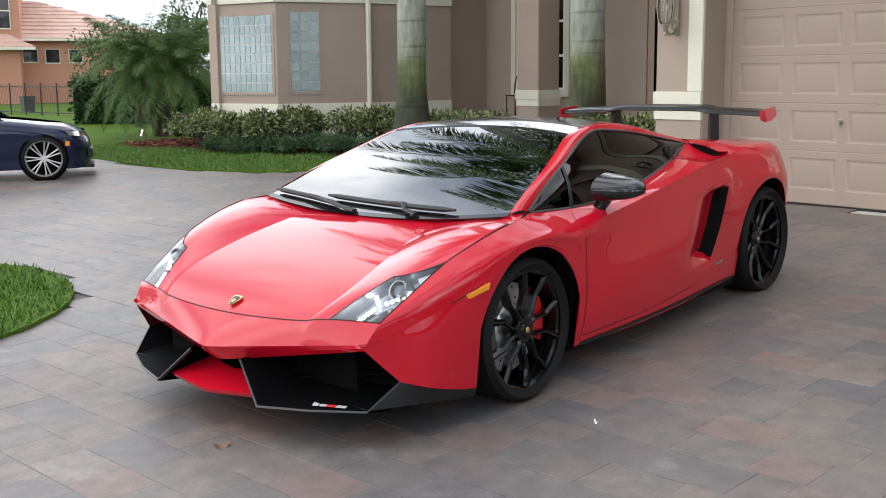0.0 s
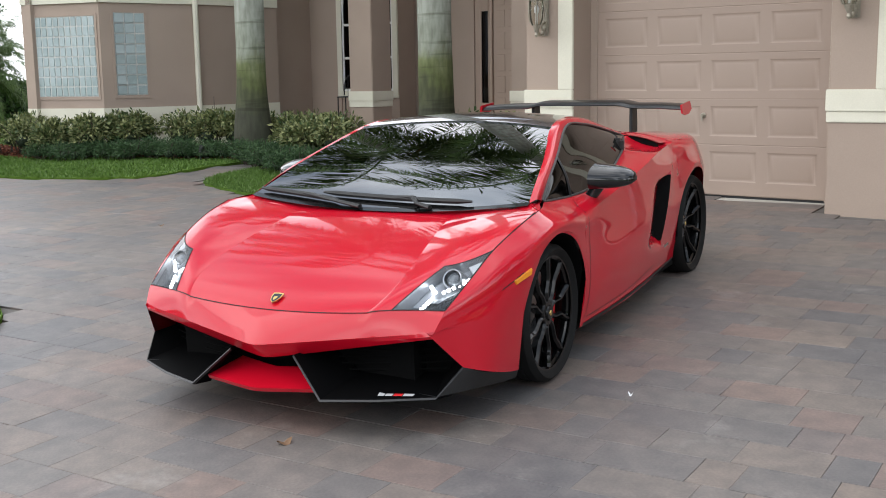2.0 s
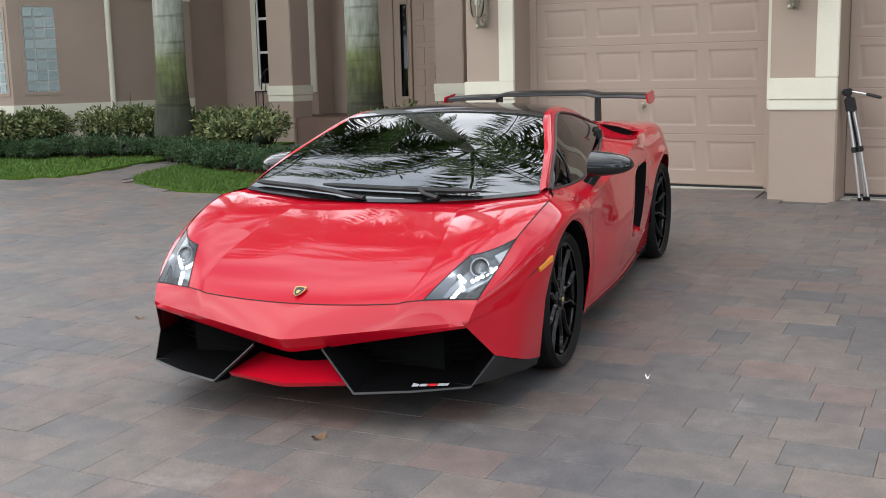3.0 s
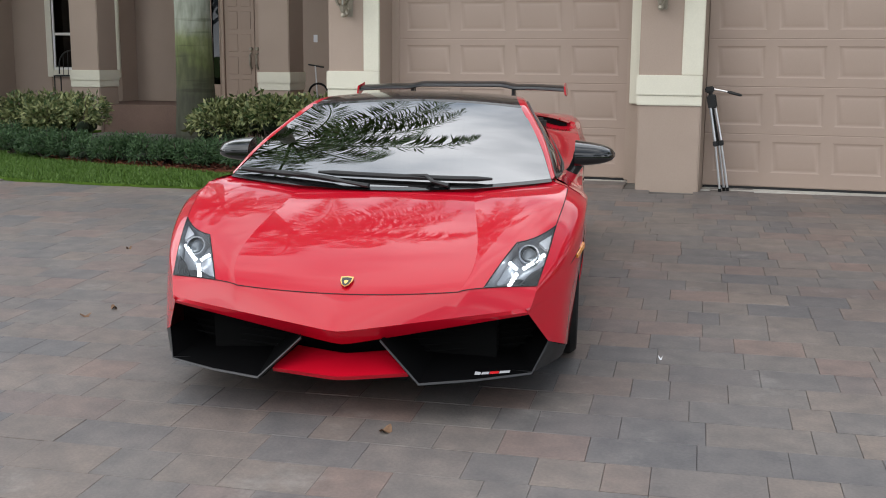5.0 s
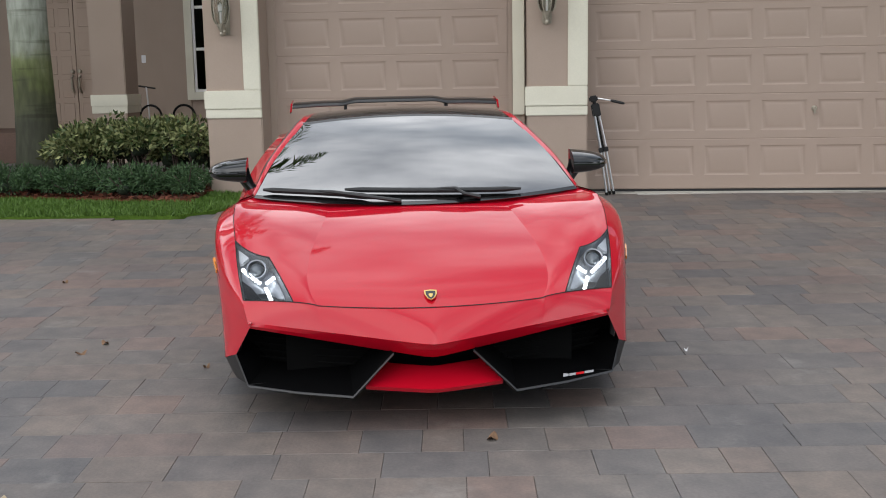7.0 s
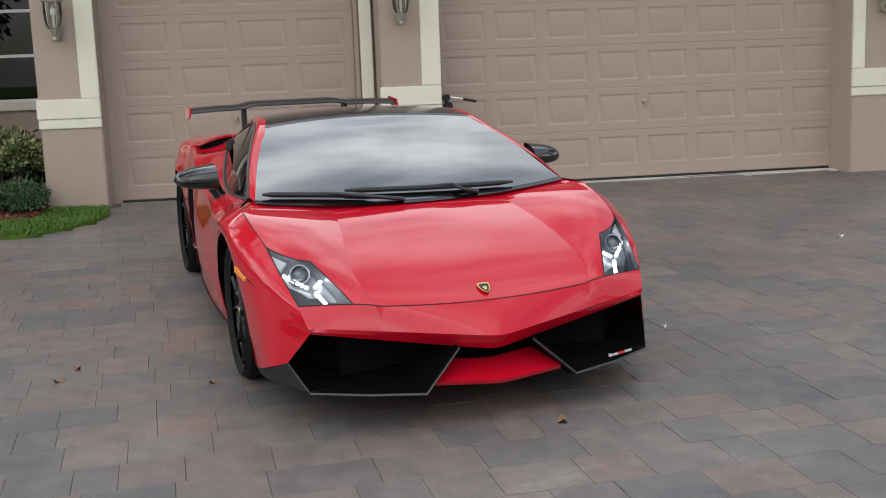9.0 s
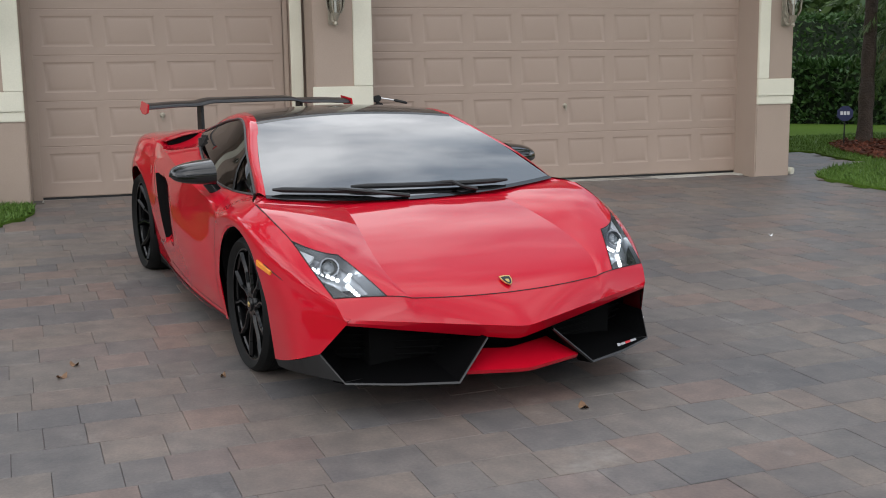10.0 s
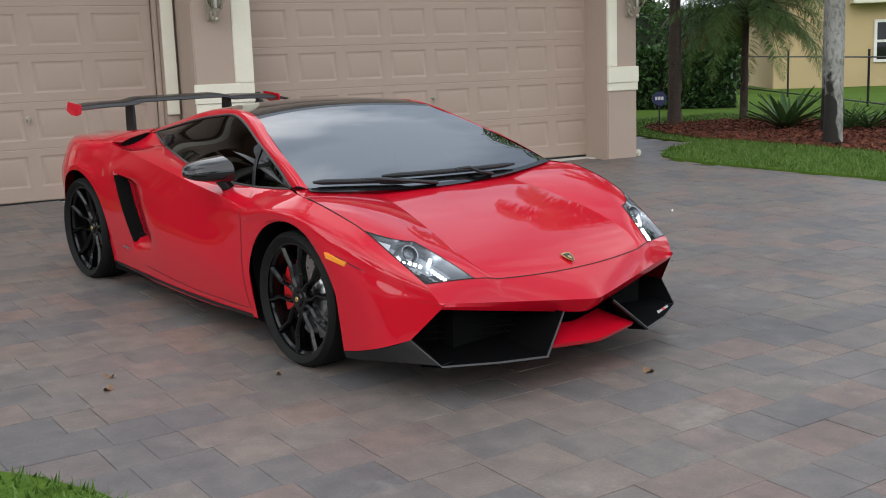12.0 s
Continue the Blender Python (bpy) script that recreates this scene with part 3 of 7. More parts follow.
# ---- the black intakes of the nose and the red splitter ----
for sg in (1, -1):
    rim_pts = [(.160, -1.008, .319), (.325, -1.074, .166), (.54, -.998, .168), (.752, -.885, .169), (.811, -.755, .265)]
    rim = [Vector((sg * x, y, z)) for x, y, z in rim_pts]
    deep = [Vector((sg * x, y, z)) for x, y, z in ((.215, -.80, .325), (.34, -.78, .205), (.53, -.74, .205), (.68, -.66, .205), (.74, -.60, .29))]
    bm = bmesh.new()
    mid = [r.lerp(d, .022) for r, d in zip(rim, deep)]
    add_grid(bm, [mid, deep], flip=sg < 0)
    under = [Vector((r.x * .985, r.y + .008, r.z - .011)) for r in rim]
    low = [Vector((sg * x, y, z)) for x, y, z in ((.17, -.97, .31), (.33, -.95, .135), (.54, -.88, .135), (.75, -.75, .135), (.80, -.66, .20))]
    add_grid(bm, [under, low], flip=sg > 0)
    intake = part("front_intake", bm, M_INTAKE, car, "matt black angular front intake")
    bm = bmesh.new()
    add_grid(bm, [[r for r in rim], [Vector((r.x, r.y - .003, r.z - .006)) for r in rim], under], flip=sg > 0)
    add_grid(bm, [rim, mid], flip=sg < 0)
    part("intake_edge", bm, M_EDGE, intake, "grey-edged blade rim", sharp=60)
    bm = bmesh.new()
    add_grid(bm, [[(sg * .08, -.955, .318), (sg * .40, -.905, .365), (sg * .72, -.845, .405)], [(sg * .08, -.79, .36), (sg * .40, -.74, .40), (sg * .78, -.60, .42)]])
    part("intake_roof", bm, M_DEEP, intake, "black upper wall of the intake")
    # Black sheet closes the intake, its deep shade given as colour.
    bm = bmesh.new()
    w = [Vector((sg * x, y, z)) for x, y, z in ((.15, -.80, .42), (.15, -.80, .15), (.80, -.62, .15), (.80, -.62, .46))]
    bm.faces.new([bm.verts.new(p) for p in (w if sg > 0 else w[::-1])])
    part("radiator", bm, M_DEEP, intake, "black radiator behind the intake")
    # mesh bars of the grille
    for row in range(7):
        z = .22 + row * .028
        bm = bmesh.new()
        add_tube(bm, [(sg * .24, -.835 + .0, z), (sg * .5, -.775, z + .006), (sg * .74, -.665, z + .012)], .0035, 6)
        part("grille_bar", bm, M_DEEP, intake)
    if sg > 0:
        # decal on the intake floor: plain bars in white and red
        for k, (x0, x1, m) in enumerate(((.53, .553, M_DECAL), (.557, .585, M_DECAL), (.588, .622, M_CALIPER), (.625, .665, M_DECAL))):
            bm = bmesh.new()
            y0, y1 = [-1.040 + (x - .325) * .362 for x in (x0, x1)]
            z0 = .176
            add_prism(bm, [(x0, y0, z0), (x1, y1, z0), (x1 + .003, y1 + .009, z0 + .005), (x0 + .003, y0 + .011, z0 + (.010 if k == 0 else .005))], (0, .003, .001))
            part("decal_bar", bm, m, intake, "small decal bar")

bm = bmesh.new()
front = [(x, -1.082 + .19 * math.hypot(x, .03), .181 + .045 * math.hypot(x, .03)) for x in np.linspace(-.275, .275, 23)]
top = [(x * .78, y + .17, z + .045) for x, y, z in front]
bot = [(x, y + .01, z - .018) for x, y, z in front]
bot2 = [(x, y + .2, z - .02) for x, y, z in front]
add_grid(bm, [bot2, bot, front, top])
part("front_splitter", bm, M_RED, car, "red centre splitter blade", sharp=25)
# Black sheet for the opening under the nose, its shade painted in.
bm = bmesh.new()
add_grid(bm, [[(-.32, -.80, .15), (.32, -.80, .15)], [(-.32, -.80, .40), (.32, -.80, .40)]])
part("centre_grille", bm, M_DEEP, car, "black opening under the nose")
# boxes added under the body to block light
bm = bmesh.new()
add_box(bm, -.60, .60, -.78, 2.75, .11, .45)
add_box(bm, -.52, .52, 2.75, 3.0, .42, .60)
add_box(bm, -.84, .84, .38, 2.17, .125, .40)
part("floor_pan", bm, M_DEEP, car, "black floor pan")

# ---- glasshouse ----
def arc3(a, b, c, t):
    """A parabola through three values at 0, a half and 1."""
    return a + (4 * b - 3 * a - c) * t + 2 * (a + c - 2 * b) * t * t


W = np.zeros((41, 25, 3))
for i, u in enumerate(np.linspace(-1, 1, 41)):
    for j, t in enumerate(np.linspace(0, 1, 25)):
        mid_, edge_ = Vector((0, arc3(-.050, .440, .900, t), arc3(.774, .977, 1.122, t))), Vector((arc3(.776, .688, .572, t), arc3(.03, .415, .81, t), arc3(.816, .965, 1.096, t)))
        W[i, j] = (edge_.x * u, mid_.y + (edge_.y - mid_.y) * u * u, mid_.z + (edge_.z - mid_.z) * u * u)
bm = bmesh.new()
add_grid(bm, W)
face_out(bm, (0, -.5, .9))
screen = part("windscreen", bm, M_GLASS_FRONT, car, "dark tinted windscreen")
screen.visible_shadow = False
bm = bmesh.new()
for edge in (W[:, 0], W[:, -1]):
    nrm = [(0, -.4, .9)] * len(edge)
    seam(bm, [(p, n) for p, n in zip(edge, nrm)], .03)
part("windscreen_band", bm, M_BLACKGLOSS, screen, "black edge band")
# cowl under the wipers
bm = bmesh.new()
hood_back = [H[40, j] for j in range(4, 69, 4)]
cowl_front = [Vector(p) - Vector((0, .0, .012)) for p in hood_back]
us = np.linspace(0, 40, len(cowl_front))
cowl_back = [Vector(W[int(round(u)), 0]) + Vector((0, .05, .012)) for u in us]
add_grid(bm, [cowl_front, [(a + b) / 2 - Vector((0, 0, .01)) for a, b in zip(cowl_front, cowl_back)], cowl_back])
part("cowl", bm, M_MATT, car, "black plastic cowl")

RAIL_OUT = [(.785, .165, .812), (.712, .53, .985), (.604, .95, 1.122), (.576, 1.27, 1.112), (.556, 1.6, 1.066), (.542, 1.9, 1.006), (.530, 2.125, .955)]
RAIL_IN = [(.776, .03, .818), (.690, .415, .980), (.572, .81, 1.124), (.520, 1.15, 1.158), (.488, 1.5, 1.130), (.466, 1.85, 1.060), (.45, 2.2, .985)]
BELT_WIN = [(.788, .175, .806), (.802, .5, .789), (.795, .85, .794), (.745, 1.25, .825), (.662, 1.7, .885), (.592, 1.95, .925), (.532, 2.12, .953)]
rail_mid = []
for a, b in zip(RAIL_OUT, RAIL_IN):
    m_ = (Vector(a) + Vector(b)) / 2
    rail_mid.append(tuple(m_ + Vector((.55, -.15, .8)).normalized() * .016))
for sg in (1, -1):
    f = (lambda P: P) if sg > 0 else mirrored
    bm = bmesh.new()
    R = f(net([RAIL_OUT, rail_mid, RAIL_IN], 9, 49))
    add_grid(bm, R, flip=sg < 0)
    # triangular foot of the pillar down to the bonnet corner and wing
    foot = f(np.array([[(.785, .165, .812), (.776, .03, .818)], [(.80, .10, .806), (.80, .02, .808)], [(.826, .05, .802), (.842, -.03, .802)], [(.852, -.02, .801), (.857, -.08, .799)]]))
    add_grid(bm, foot, flip=sg > 0)
    rear = [Vector(H[40, j] if sg > 0 else H[40, 72 - j]) for j in range(62, 73)]
    edge = [Vector(p) for p in f(spline([(.776, .03, .815), (.80, .02, .806), (.842, -.03, .800), (.857, -.08, .797)], range(4), np.linspace(0, 3, 11)))]
    add_grid(bm, [rear, edge], flip=sg < 0)
    part("roof_pillar", bm, M_RED, car, "red windscreen pillar and roof rail", sharp=40)
    bm = bmesh.new()
    S = f(net([BELT_WIN, [tuple((Vector(a) + Vector(b)) / 2 + Vector((.012, 0, .004))) for a, b in zip(BELT_WIN, RAIL_OUT)], RAIL_OUT], 13, 49))
    add_grid(bm, S, flip=sg < 0)
    face_out(bm, (sg, 0, .3))
    win = part("side_window", bm, M_GLASS_SIDE, car, "dark tinted side window")
    win.visible_shadow = False
    bm = bmesh.new()
    edge = [Vector(p) for p in f(spline(BELT_WIN, range(7), np.linspace(0, 6, 40)))] + [Vector(p) for p in f(spline(RAIL_OUT, range(7), np.linspace(6, 0, 40)))]
    add_tube(bm, [p + Vector((sg * .003, 0, .002)) for p in edge] + [edge[0] + Vector((sg * .003, 0, .002))], .0065, 6)
    part("window_trim", bm, M_GREY_TRIM, win, "dull grey window trim")
    bm = bmesh.new()
    top_p, low_p = Vector(f(spline(RAIL_OUT, range(7), [1.05]))[0]), Vector(f(spline(BELT_WIN, range(7), [.95]))[0])
    rows = []
    for t in np.linspace(0, 1, 8):
        p = top_p.lerp(low_p, t) + Vector((sg * (.006 + .012 * math.sin(math.pi * t)), 0, 0))
        rows.append([p - Vector((0, .011 + .006 * t, 0)), p + Vector((sg * .004, 0, 0)), p + Vector((0, .011 + .006 * t, 0))])
    add_grid(bm, rows, flip=sg < 0)
    part("window_divider", bm, M_MATT, win, "black divider of the quarter glass")

bm = bmesh.new()
rr = [spline(RAIL_IN, range(7), [t])[0] for t in np.linspace(2, 5, 13)]
rows = []
for k, p in enumerate(rr):
    crown = .020 + .004 * math.sin(math.pi * k / 12)
    rows.append([(p[0] * s, p[1] + (1 - s * s) * .09 * (1 - k / 12), p[2] + crown * (1 - s * s)) for s in np.linspace(-1, 1, 25)])
add_grid(bm, rows)
part("roof", bm, M_BLACKGLOSS, car, "glossy black roof panel", sharp=40)
bm = bmesh.new()
rr2 = [tuple(p) for p in (spline(RAIL_IN, range(7), [t])[0] for t in np.linspace(5, 6, 6))] + [(.44, 2.6, .93), (.43, 3.0, .90), (.42, 3.2, .88)]
rows = []
for k, p in enumerate(rr2):
    rows.append([(p[0] * s, p[1], p[2] + .024 * (1 - s * s) * max(0, 1 - k / 7)) for s in np.linspace(-1, 1, 17)])
add_grid(bm, rows)
part("engine_cover", bm, M_BLACKGLOSS, car, "black engine cover behind the roof", sharp=40)
for sg in (1, -1):
    f = (lambda P: P) if sg > 0 else mirrored
    bm = bmesh.new()
    a = [(.45, 2.2, .985), (.442, 2.4, .957), (.44, 2.6, .93), (.43, 3.0, .90), (.42, 3.2, .88)]
    b = [(.545, 2.19, .958), (.60, 2.38, .938), (.60, 2.60, .922), (.56, 2.96, .90), (.50, 3.22, .868)]
    m_ = [tuple((Vector(p) + Vector(q)) / 2 + Vector((0, 0, .008))) for p, q in zip(a, b)]
    add_grid(bm, f(net([b, m_, a], 7, 25)), flip=sg < 0)
    add_grid(bm, f(np.array([[(.530, 2.125, .955), (.545, 2.19, .958)], [(.45, 2.2, .985), (.45, 2.2, .985)]])), flip=sg < 0)
    part("rear_deck", bm, M_RED, car, sharp=40)
    # air intake on the shoulder, open to the front
    bm = bmesh.new()
    lipf = [(.555, 2.145, .962), (.63, 2.125, .950), (.70, 2.105, .935), (.785, 2.075, .908)]
    body = [(.56, 2.32, .966), (.64, 2.30, .955), (.73, 2.26, .932), (.80, 2.20, .904)]
    tail = [(.60, 2.55, .925), (.68, 2.55, .921), (.76, 2.52, .914), (.83, 2.45, .903)]
    add_grid(bm, f(net([lipf, body, tail], 11, 13)), flip=sg > 0)
    scoop = part("shoulder_intake", bm, M_RED, car, "red shoulder scoop with a black mouth", sharp=40)
    # Black sheet in the scoop's mouth stands for the shade inside.
    bm = bmesh.new()
    q = [(x * .985, y + .012, z - .006) for x, y, z in lipf]
    w = [(x, y + .004, z - .075) for x, y, z in lipf]
    add_grid(bm, f(np.array([q, w])), flip=sg < 0)
    part("intake_mouth", bm, M_DEEP, scoop, "black mouth")
bm = bmesh.new()
tailp = [flanks[1][-1][j] for j in range(34)] + [flanks[-1][-1][j] for j in range(33, -1, -1)]
bm.faces.new([bm.verts.new((p[0], p[1], p[2])) for p in tailp])
part("tail_panel", bm, M_BLACKGLOSS, car, "black tail panel")

# ---- cabin seen dimly through the glass ----
bm = bmesh.new()
add_grid(bm, net([[(-.70, .12, .74), (0, .10, .74), (.70, .12, .74)], [(-.68, .45, .80), (0, .42, .80), (.68, .45, .80)], [(-.66, .52, .74), (0, .5, .74), (.66, .52, .74)], [(-.66, .54, .45), (0, .52, .45), (.66, .54, .45)]], 13, 13))
part("dashboard", bm, M_INTERIOR, car, "black dashboard")
bm = bmesh.new()
add_box(bm, -.72, .72, .3, 1.75, .40, .46)
add_box(bm, -.66, .66, 1.72, 1.78, .4, .98, .02)
part("cabin_floor", bm, M_INTERIOR, car)
for sg in (1, -1):
    bm = bmesh.new()
    add_box(bm, sg * .36 - .22, sg * .36 + .22, .85, 1.35, .46, .60, .05)
    back_ = bmesh.ops.create_cube(bm, size=1)["verts"]
    bmesh.ops.transform(bm, matrix=Matrix.Translation((sg * .36, 1.45, .78)) @ Matrix.Rotation(radians(-22), 4, "X") @ Matrix.Diagonal((.44, .13, .62, 1)), verts=back_)
    bmesh.ops.bevel(bm, geom=list({e for v in back_ for e in v.link_edges}), offset=.05, segments=3, affect="EDGES")
    part("seat", bm, M_INTERIOR, car, "black bucket seat")
bm = bmesh.new()
ring = [(.36 + .17 * math.cos(a), .62 + .06 * math.sin(a), .80 + .16 * math.sin(a)) for a in (2 * math.pi * k / 24 for k in range(25))]
add_tube(bm, ring, .016, 8, cap=False)
part("steering_wheel", bm, M_INTERIOR, car, "black steering wheel")
bm = bmesh.new()
add_box(bm, -.10, .10, .66, .69, 1.02, 1.075, .015)
part("rear_view_mirror", bm, M_INTERIOR, car, "black inside mirror")

# the whole upper body sits a little lower than its lines
for ob in [o for o in car.children_recursive if "windscreen" not in o.name]:
    for v in ob.data.vertices:
        v.co.z -= .028 * smooth01((v.co.z - .86) / .22)

# ---- wipers ----
def on_screen(x, t, lift=0.0):
    """A point on the windscreen: x across, t from its foot to its top."""
    u = 20 + 20 * x / (.776 - .2 * t)
    p = spline([spline(W[int(i)], range(25), [t * 24])[0] for i in (max(0, min(39, math.floor(u))), max(0, min(39, math.floor(u))) + 1)], [0, 1], [u - max(0, min(39, math.floor(u)))])[0]
    return Vector(p) + Vector((0, -.4, .9)) * lift


for xa, ta, xb, tb, xp in ((-.735, .045, -.22, .03, -.08), (-.345, .085, .50, .03, .30)):
    bm = bmesh.new()
    add_tube(bm, [on_screen(xa + (xb - xa) * s, ta + (tb - ta) * s + .012 * math.sin(math.pi * s), .020) for s in np.linspace(0, 1, 12)], [.006] + [.013] * 10 + [.006], 8)
    wiper = part("wiper", bm, M_MATT, car, "black wiper blade resting on the glass foot")
    xc = xa * .42 + xb * .58
    bm = bmesh.new()
    add_tube(bm, [on_screen(xc - .03, (ta + tb) / 2 + .012, .030), on_screen(xc + .04, (ta + tb) / 2 + .006, .030), on_screen((xc + xp) / 2, .022, .026), on_screen(xp, .0, .014)], [.010, .015, .014, .018], 8, flat=.6)
    part("wiper_arm", bm, M_MATT, wiper, "black wiper arm")
    bm = bmesh.new()
    add_tube(bm, [on_screen(xc - .05, (ta + tb) / 2 + .010, .022), on_screen(xc + .05, (ta + tb) / 2 + .006, .022)], .013, 8)
    part("wiper_clip", bm, M_MATT, wiper, "black clip of the blade")

# ---- door mirrors ----
for sg in (1, -1):
    # a tapered shell: deep and tall at its inner end, rounded off at its tip
    bm = bmesh.new()
    rows = []
    for s in np.linspace(0, 1, 15):
        e = (1 - s ** 4.5) ** .5
        x = .868 + .208 * s
        hz, fy = .064 * (1 - .32 * s) * max(e, .04), .118 * (1 - .30 * s) * max(e, .04)
        zc, yc = .872 - .006 * s, .672 + .030 * s
        ring = []
        for a in (2 * math.pi * k / 28 for k in range(28)):
            cy, cz = math.cos(a), math.sin(a)
            cy, cz = math.copysign(abs(cy) ** .62, cy), math.copysign(abs(cz) ** .62, cz)
            ring.append((sg * x, yc + min(cy * fy, .042 * max(e, .04)), zc + cz * hz * (1 - .18 * max(0, -cy)) + .012 * (cy < 0) * cy))
        rows.append(ring)
    V = add_grid(bm, rows, close_v=True)
    bm.faces.new(V[0])
    bm.faces.new(V[-1])
    bmesh.ops.recalc_face_normals(bm, faces=bm.faces)
    mirror = part("door_mirror", bm, M_BLACKGLOSS, car, "glossy black door mirror", sharp=40)
    bm = bmesh.new()
    add_tube(bm, [(sg * .902, .672, .872), (sg * .888, .668, .83), (sg * .862, .660, .785), (sg * .825, .650, .738)], [.040, .036, .030, .034], 14)
    part("mirror_stalk", bm, M_BLACKGLOSS, mirror, "black mirror stalk")
    bm = bmesh.new()
    add_prism(bm, [(sg * x, .716 + (x - .885) * .18, z) for x, z in ((.893, .828), (1.02, .842), (1.03, .892), (.893, .918))], (0, .002, 0))
    part("mirror_glass", bm, M_CHROME, mirror, "mirror glass")

# small grey script on the rear wing, as a plain bar
for sg in (1, -1):
    bm = bmesh.new()
    for k in range(4):
        add_box(bm, sg * .874, sg * .882, 1.845 + k * .024, 1.861 + k * .024, .292 + k * .002, .306 + k * .002)
    part("side_script", bm, M_CHROME, car, "small grey script bar")

# ---- rear wing ----
def wing_z(x):
    a = abs(x)
    return 1.088 + .020 * smooth01((.40 - a) / .12) - .012 * smooth01((a - .5) / .3)


bm = bmesh.new()
rows = []
prof = [(-.13, 0), (-.11, .011), (-.05, .017), (.03, .014), (.13, .006), (.135, .0), (.03, -.004), (-.06, -.008), (-.11, -.008)]
for x in np.linspace(-.735, .735, 43):
    rows.append([(x - .008, 2.86 + y * .82, wing_z(x) + z + y * .08) for y, z in prof])
V = add_grid(bm, rows, close_v=True)
rear_wing = part("rear_wing", bm, M_CARBON, car, "dark carbon rear wing on two struts", sharp=50)
for sg in (1, -1):
    bm = bmesh.new()
    o = [(sg * .735 - .008, 2.745, 1.098), (sg * .735 - .008, 2.962, 1.112), (sg * .748 - .008, 2.962, 1.055), (sg * .752 - .008, 2.88, 1.030), (sg * .748 - .008, 2.79, 1.026), (sg * .742 - .008, 2.745, 1.040)]
    add_prism(bm, o if sg < 0 else o[::-1], (sg * .012, 0, 0))
    bmesh.ops.bevel(bm, geom=list(bm.edges), offset=.003, segments=2, affect="EDGES")
    part("wing_endplate", bm, M_RED, rear_wing, "red wing end plate")
    bm = bmesh.new()
    o = [(2.80, .88), (2.925, .88), (2.92, 1.0), (2.915, 1.092), (2.81, 1.090), (2.805, 1.0)]
    add_prism(bm, [(sg * .355, y, z) for y, z in (o if sg < 0 else o[::-1])], (sg * .022, 0, 0))
    bmesh.ops.bevel(bm, geom=list(bm.edges), offset=.004, segments=2, affect="EDGES")
    part("wing_strut", bm, M_MATT, rear_wing, "black wing strut")

# ---- wheels ----
def wheel_parts(r, half, rim_r, dish):
    tyre = bmesh.new()
    p = [(-half * .78, rim_r - .012), (-half * .95, rim_r + .01), (-half, (r + rim_r) / 2), (-half * .93, r - .016), (-half * .78, r - .003),
         (-half * .48, r), (-half * .45, r - .006), (-half * .40, r - .006), (-half * .37, r), (-half * .03, r), (-half * .01, r - .006), (half * .01, r - .006), (half * .03, r),
         (half * .37, r), (half * .40, r - .006), (half * .45, r - .006), (half * .48, r), (half * .78, r - .003), (half * .93, r - .016), (half, (r + rim_r) / 2), (half * .95, rim_r + .01), (half * .78, rim_r - .012)]
    lathe(tyre, p, 64)
    rim, spokes = bmesh.new(), []
    q = [(half * .80, rim_r - .014), (half * .84, rim_r + .002), (half * .80, rim_r + .004), (half * .72, rim_r - .006), (half * .62, rim_r - .022), (-half * .2, rim_r - .038), (-half * .8, rim_r - .02), (-half * .8, rim_r - .0)]
    lathe(rim, q, 64)
    for k in range(5):
        a0 = 2 * math.pi * (k + .25) / 5
        for s in (-1, 1):
            rings = []
            for t in np.linspace(0, 1, 11):
                rad = .040 + (rim_r - .016 - .040) * t
                # the pair runs side by side from the hub, then opens into a fork at the rim
                half_gap = .016 + .050 * smooth01((t - .12) / .55) + .012 * smooth01((t - .7) / .3)
                w = .0125 + .004 * smooth01((t - .55) / .45)
                x = dish + (half * .74 - dish) * (t ** 1.5)
                c, sn = math.cos(a0), math.sin(a0)
                e, tn = Vector((0, c, sn)), Vector((0, -sn, c))
                ctr = e * math.sqrt(max(1e-6, rad * rad - half_gap * half_gap)) + tn * s * half_gap + Vector((x, 0, 0))
                rings.append([ctr + tn * w * .35 + Vector((.005, 0, 0)), ctr + tn * w - Vector((.007, 0, 0)), ctr + tn * w * .8 - Vector((.036, 0, 0)), ctr - tn * w * .8 - Vector((.036, 0, 0)), ctr - tn * w - Vector((.007, 0, 0)), ctr - tn * w * .35 + Vector((.005, 0, 0))])
            sp = bmesh.new()
            add_grid(sp, rings, close_v=True)
            spokes.append(sp)
    lathe(rim, [(dish - .04, .062), (dish - .006, .062), (dish + .004, .056), (dish + .006, .036), (dish + .014, .032), (dish + .016, .0)], 32)
    disc = bmesh.new()
    lathe(disc, [(-.015, .11), (-.015, .198), (.015, .198), (.015, .11), (-.015, .11)], 56)
    lathe(disc, [(.012, .108), (.02, .095), (.02, .0)], 40)
    holes = bmesh.new()
    for k in range(30):
        a, rad = 2 * math.pi * k / 30, (.134, .156, .180)[k % 3]
        lathe(holes, [(.0155, .0), (.0158, .006), (.0155, .006)], 8, (0, rad * math.cos(a), rad * math.sin(a)))
    cal = bmesh.new()
    rows = []
    for an in np.linspace(-.62, .62, 13):
        c, s = math.cos(an + math.pi - .15), math.sin(an + math.pi - .15)
        rows.append([(x, c * rad, s * rad) for x, rad in ((-.03, .218), (.035, .218), (.048, .208), (.05, .118), (.04, .108), (-.03, .108))])
    add_grid(cal, rows, close_v=True)
    for row in (rows[0], rows[-1]):
        cal.faces.new([cal.verts.new(p) for p in row])
    return tyre, rim, disc, holes, cal, spokes


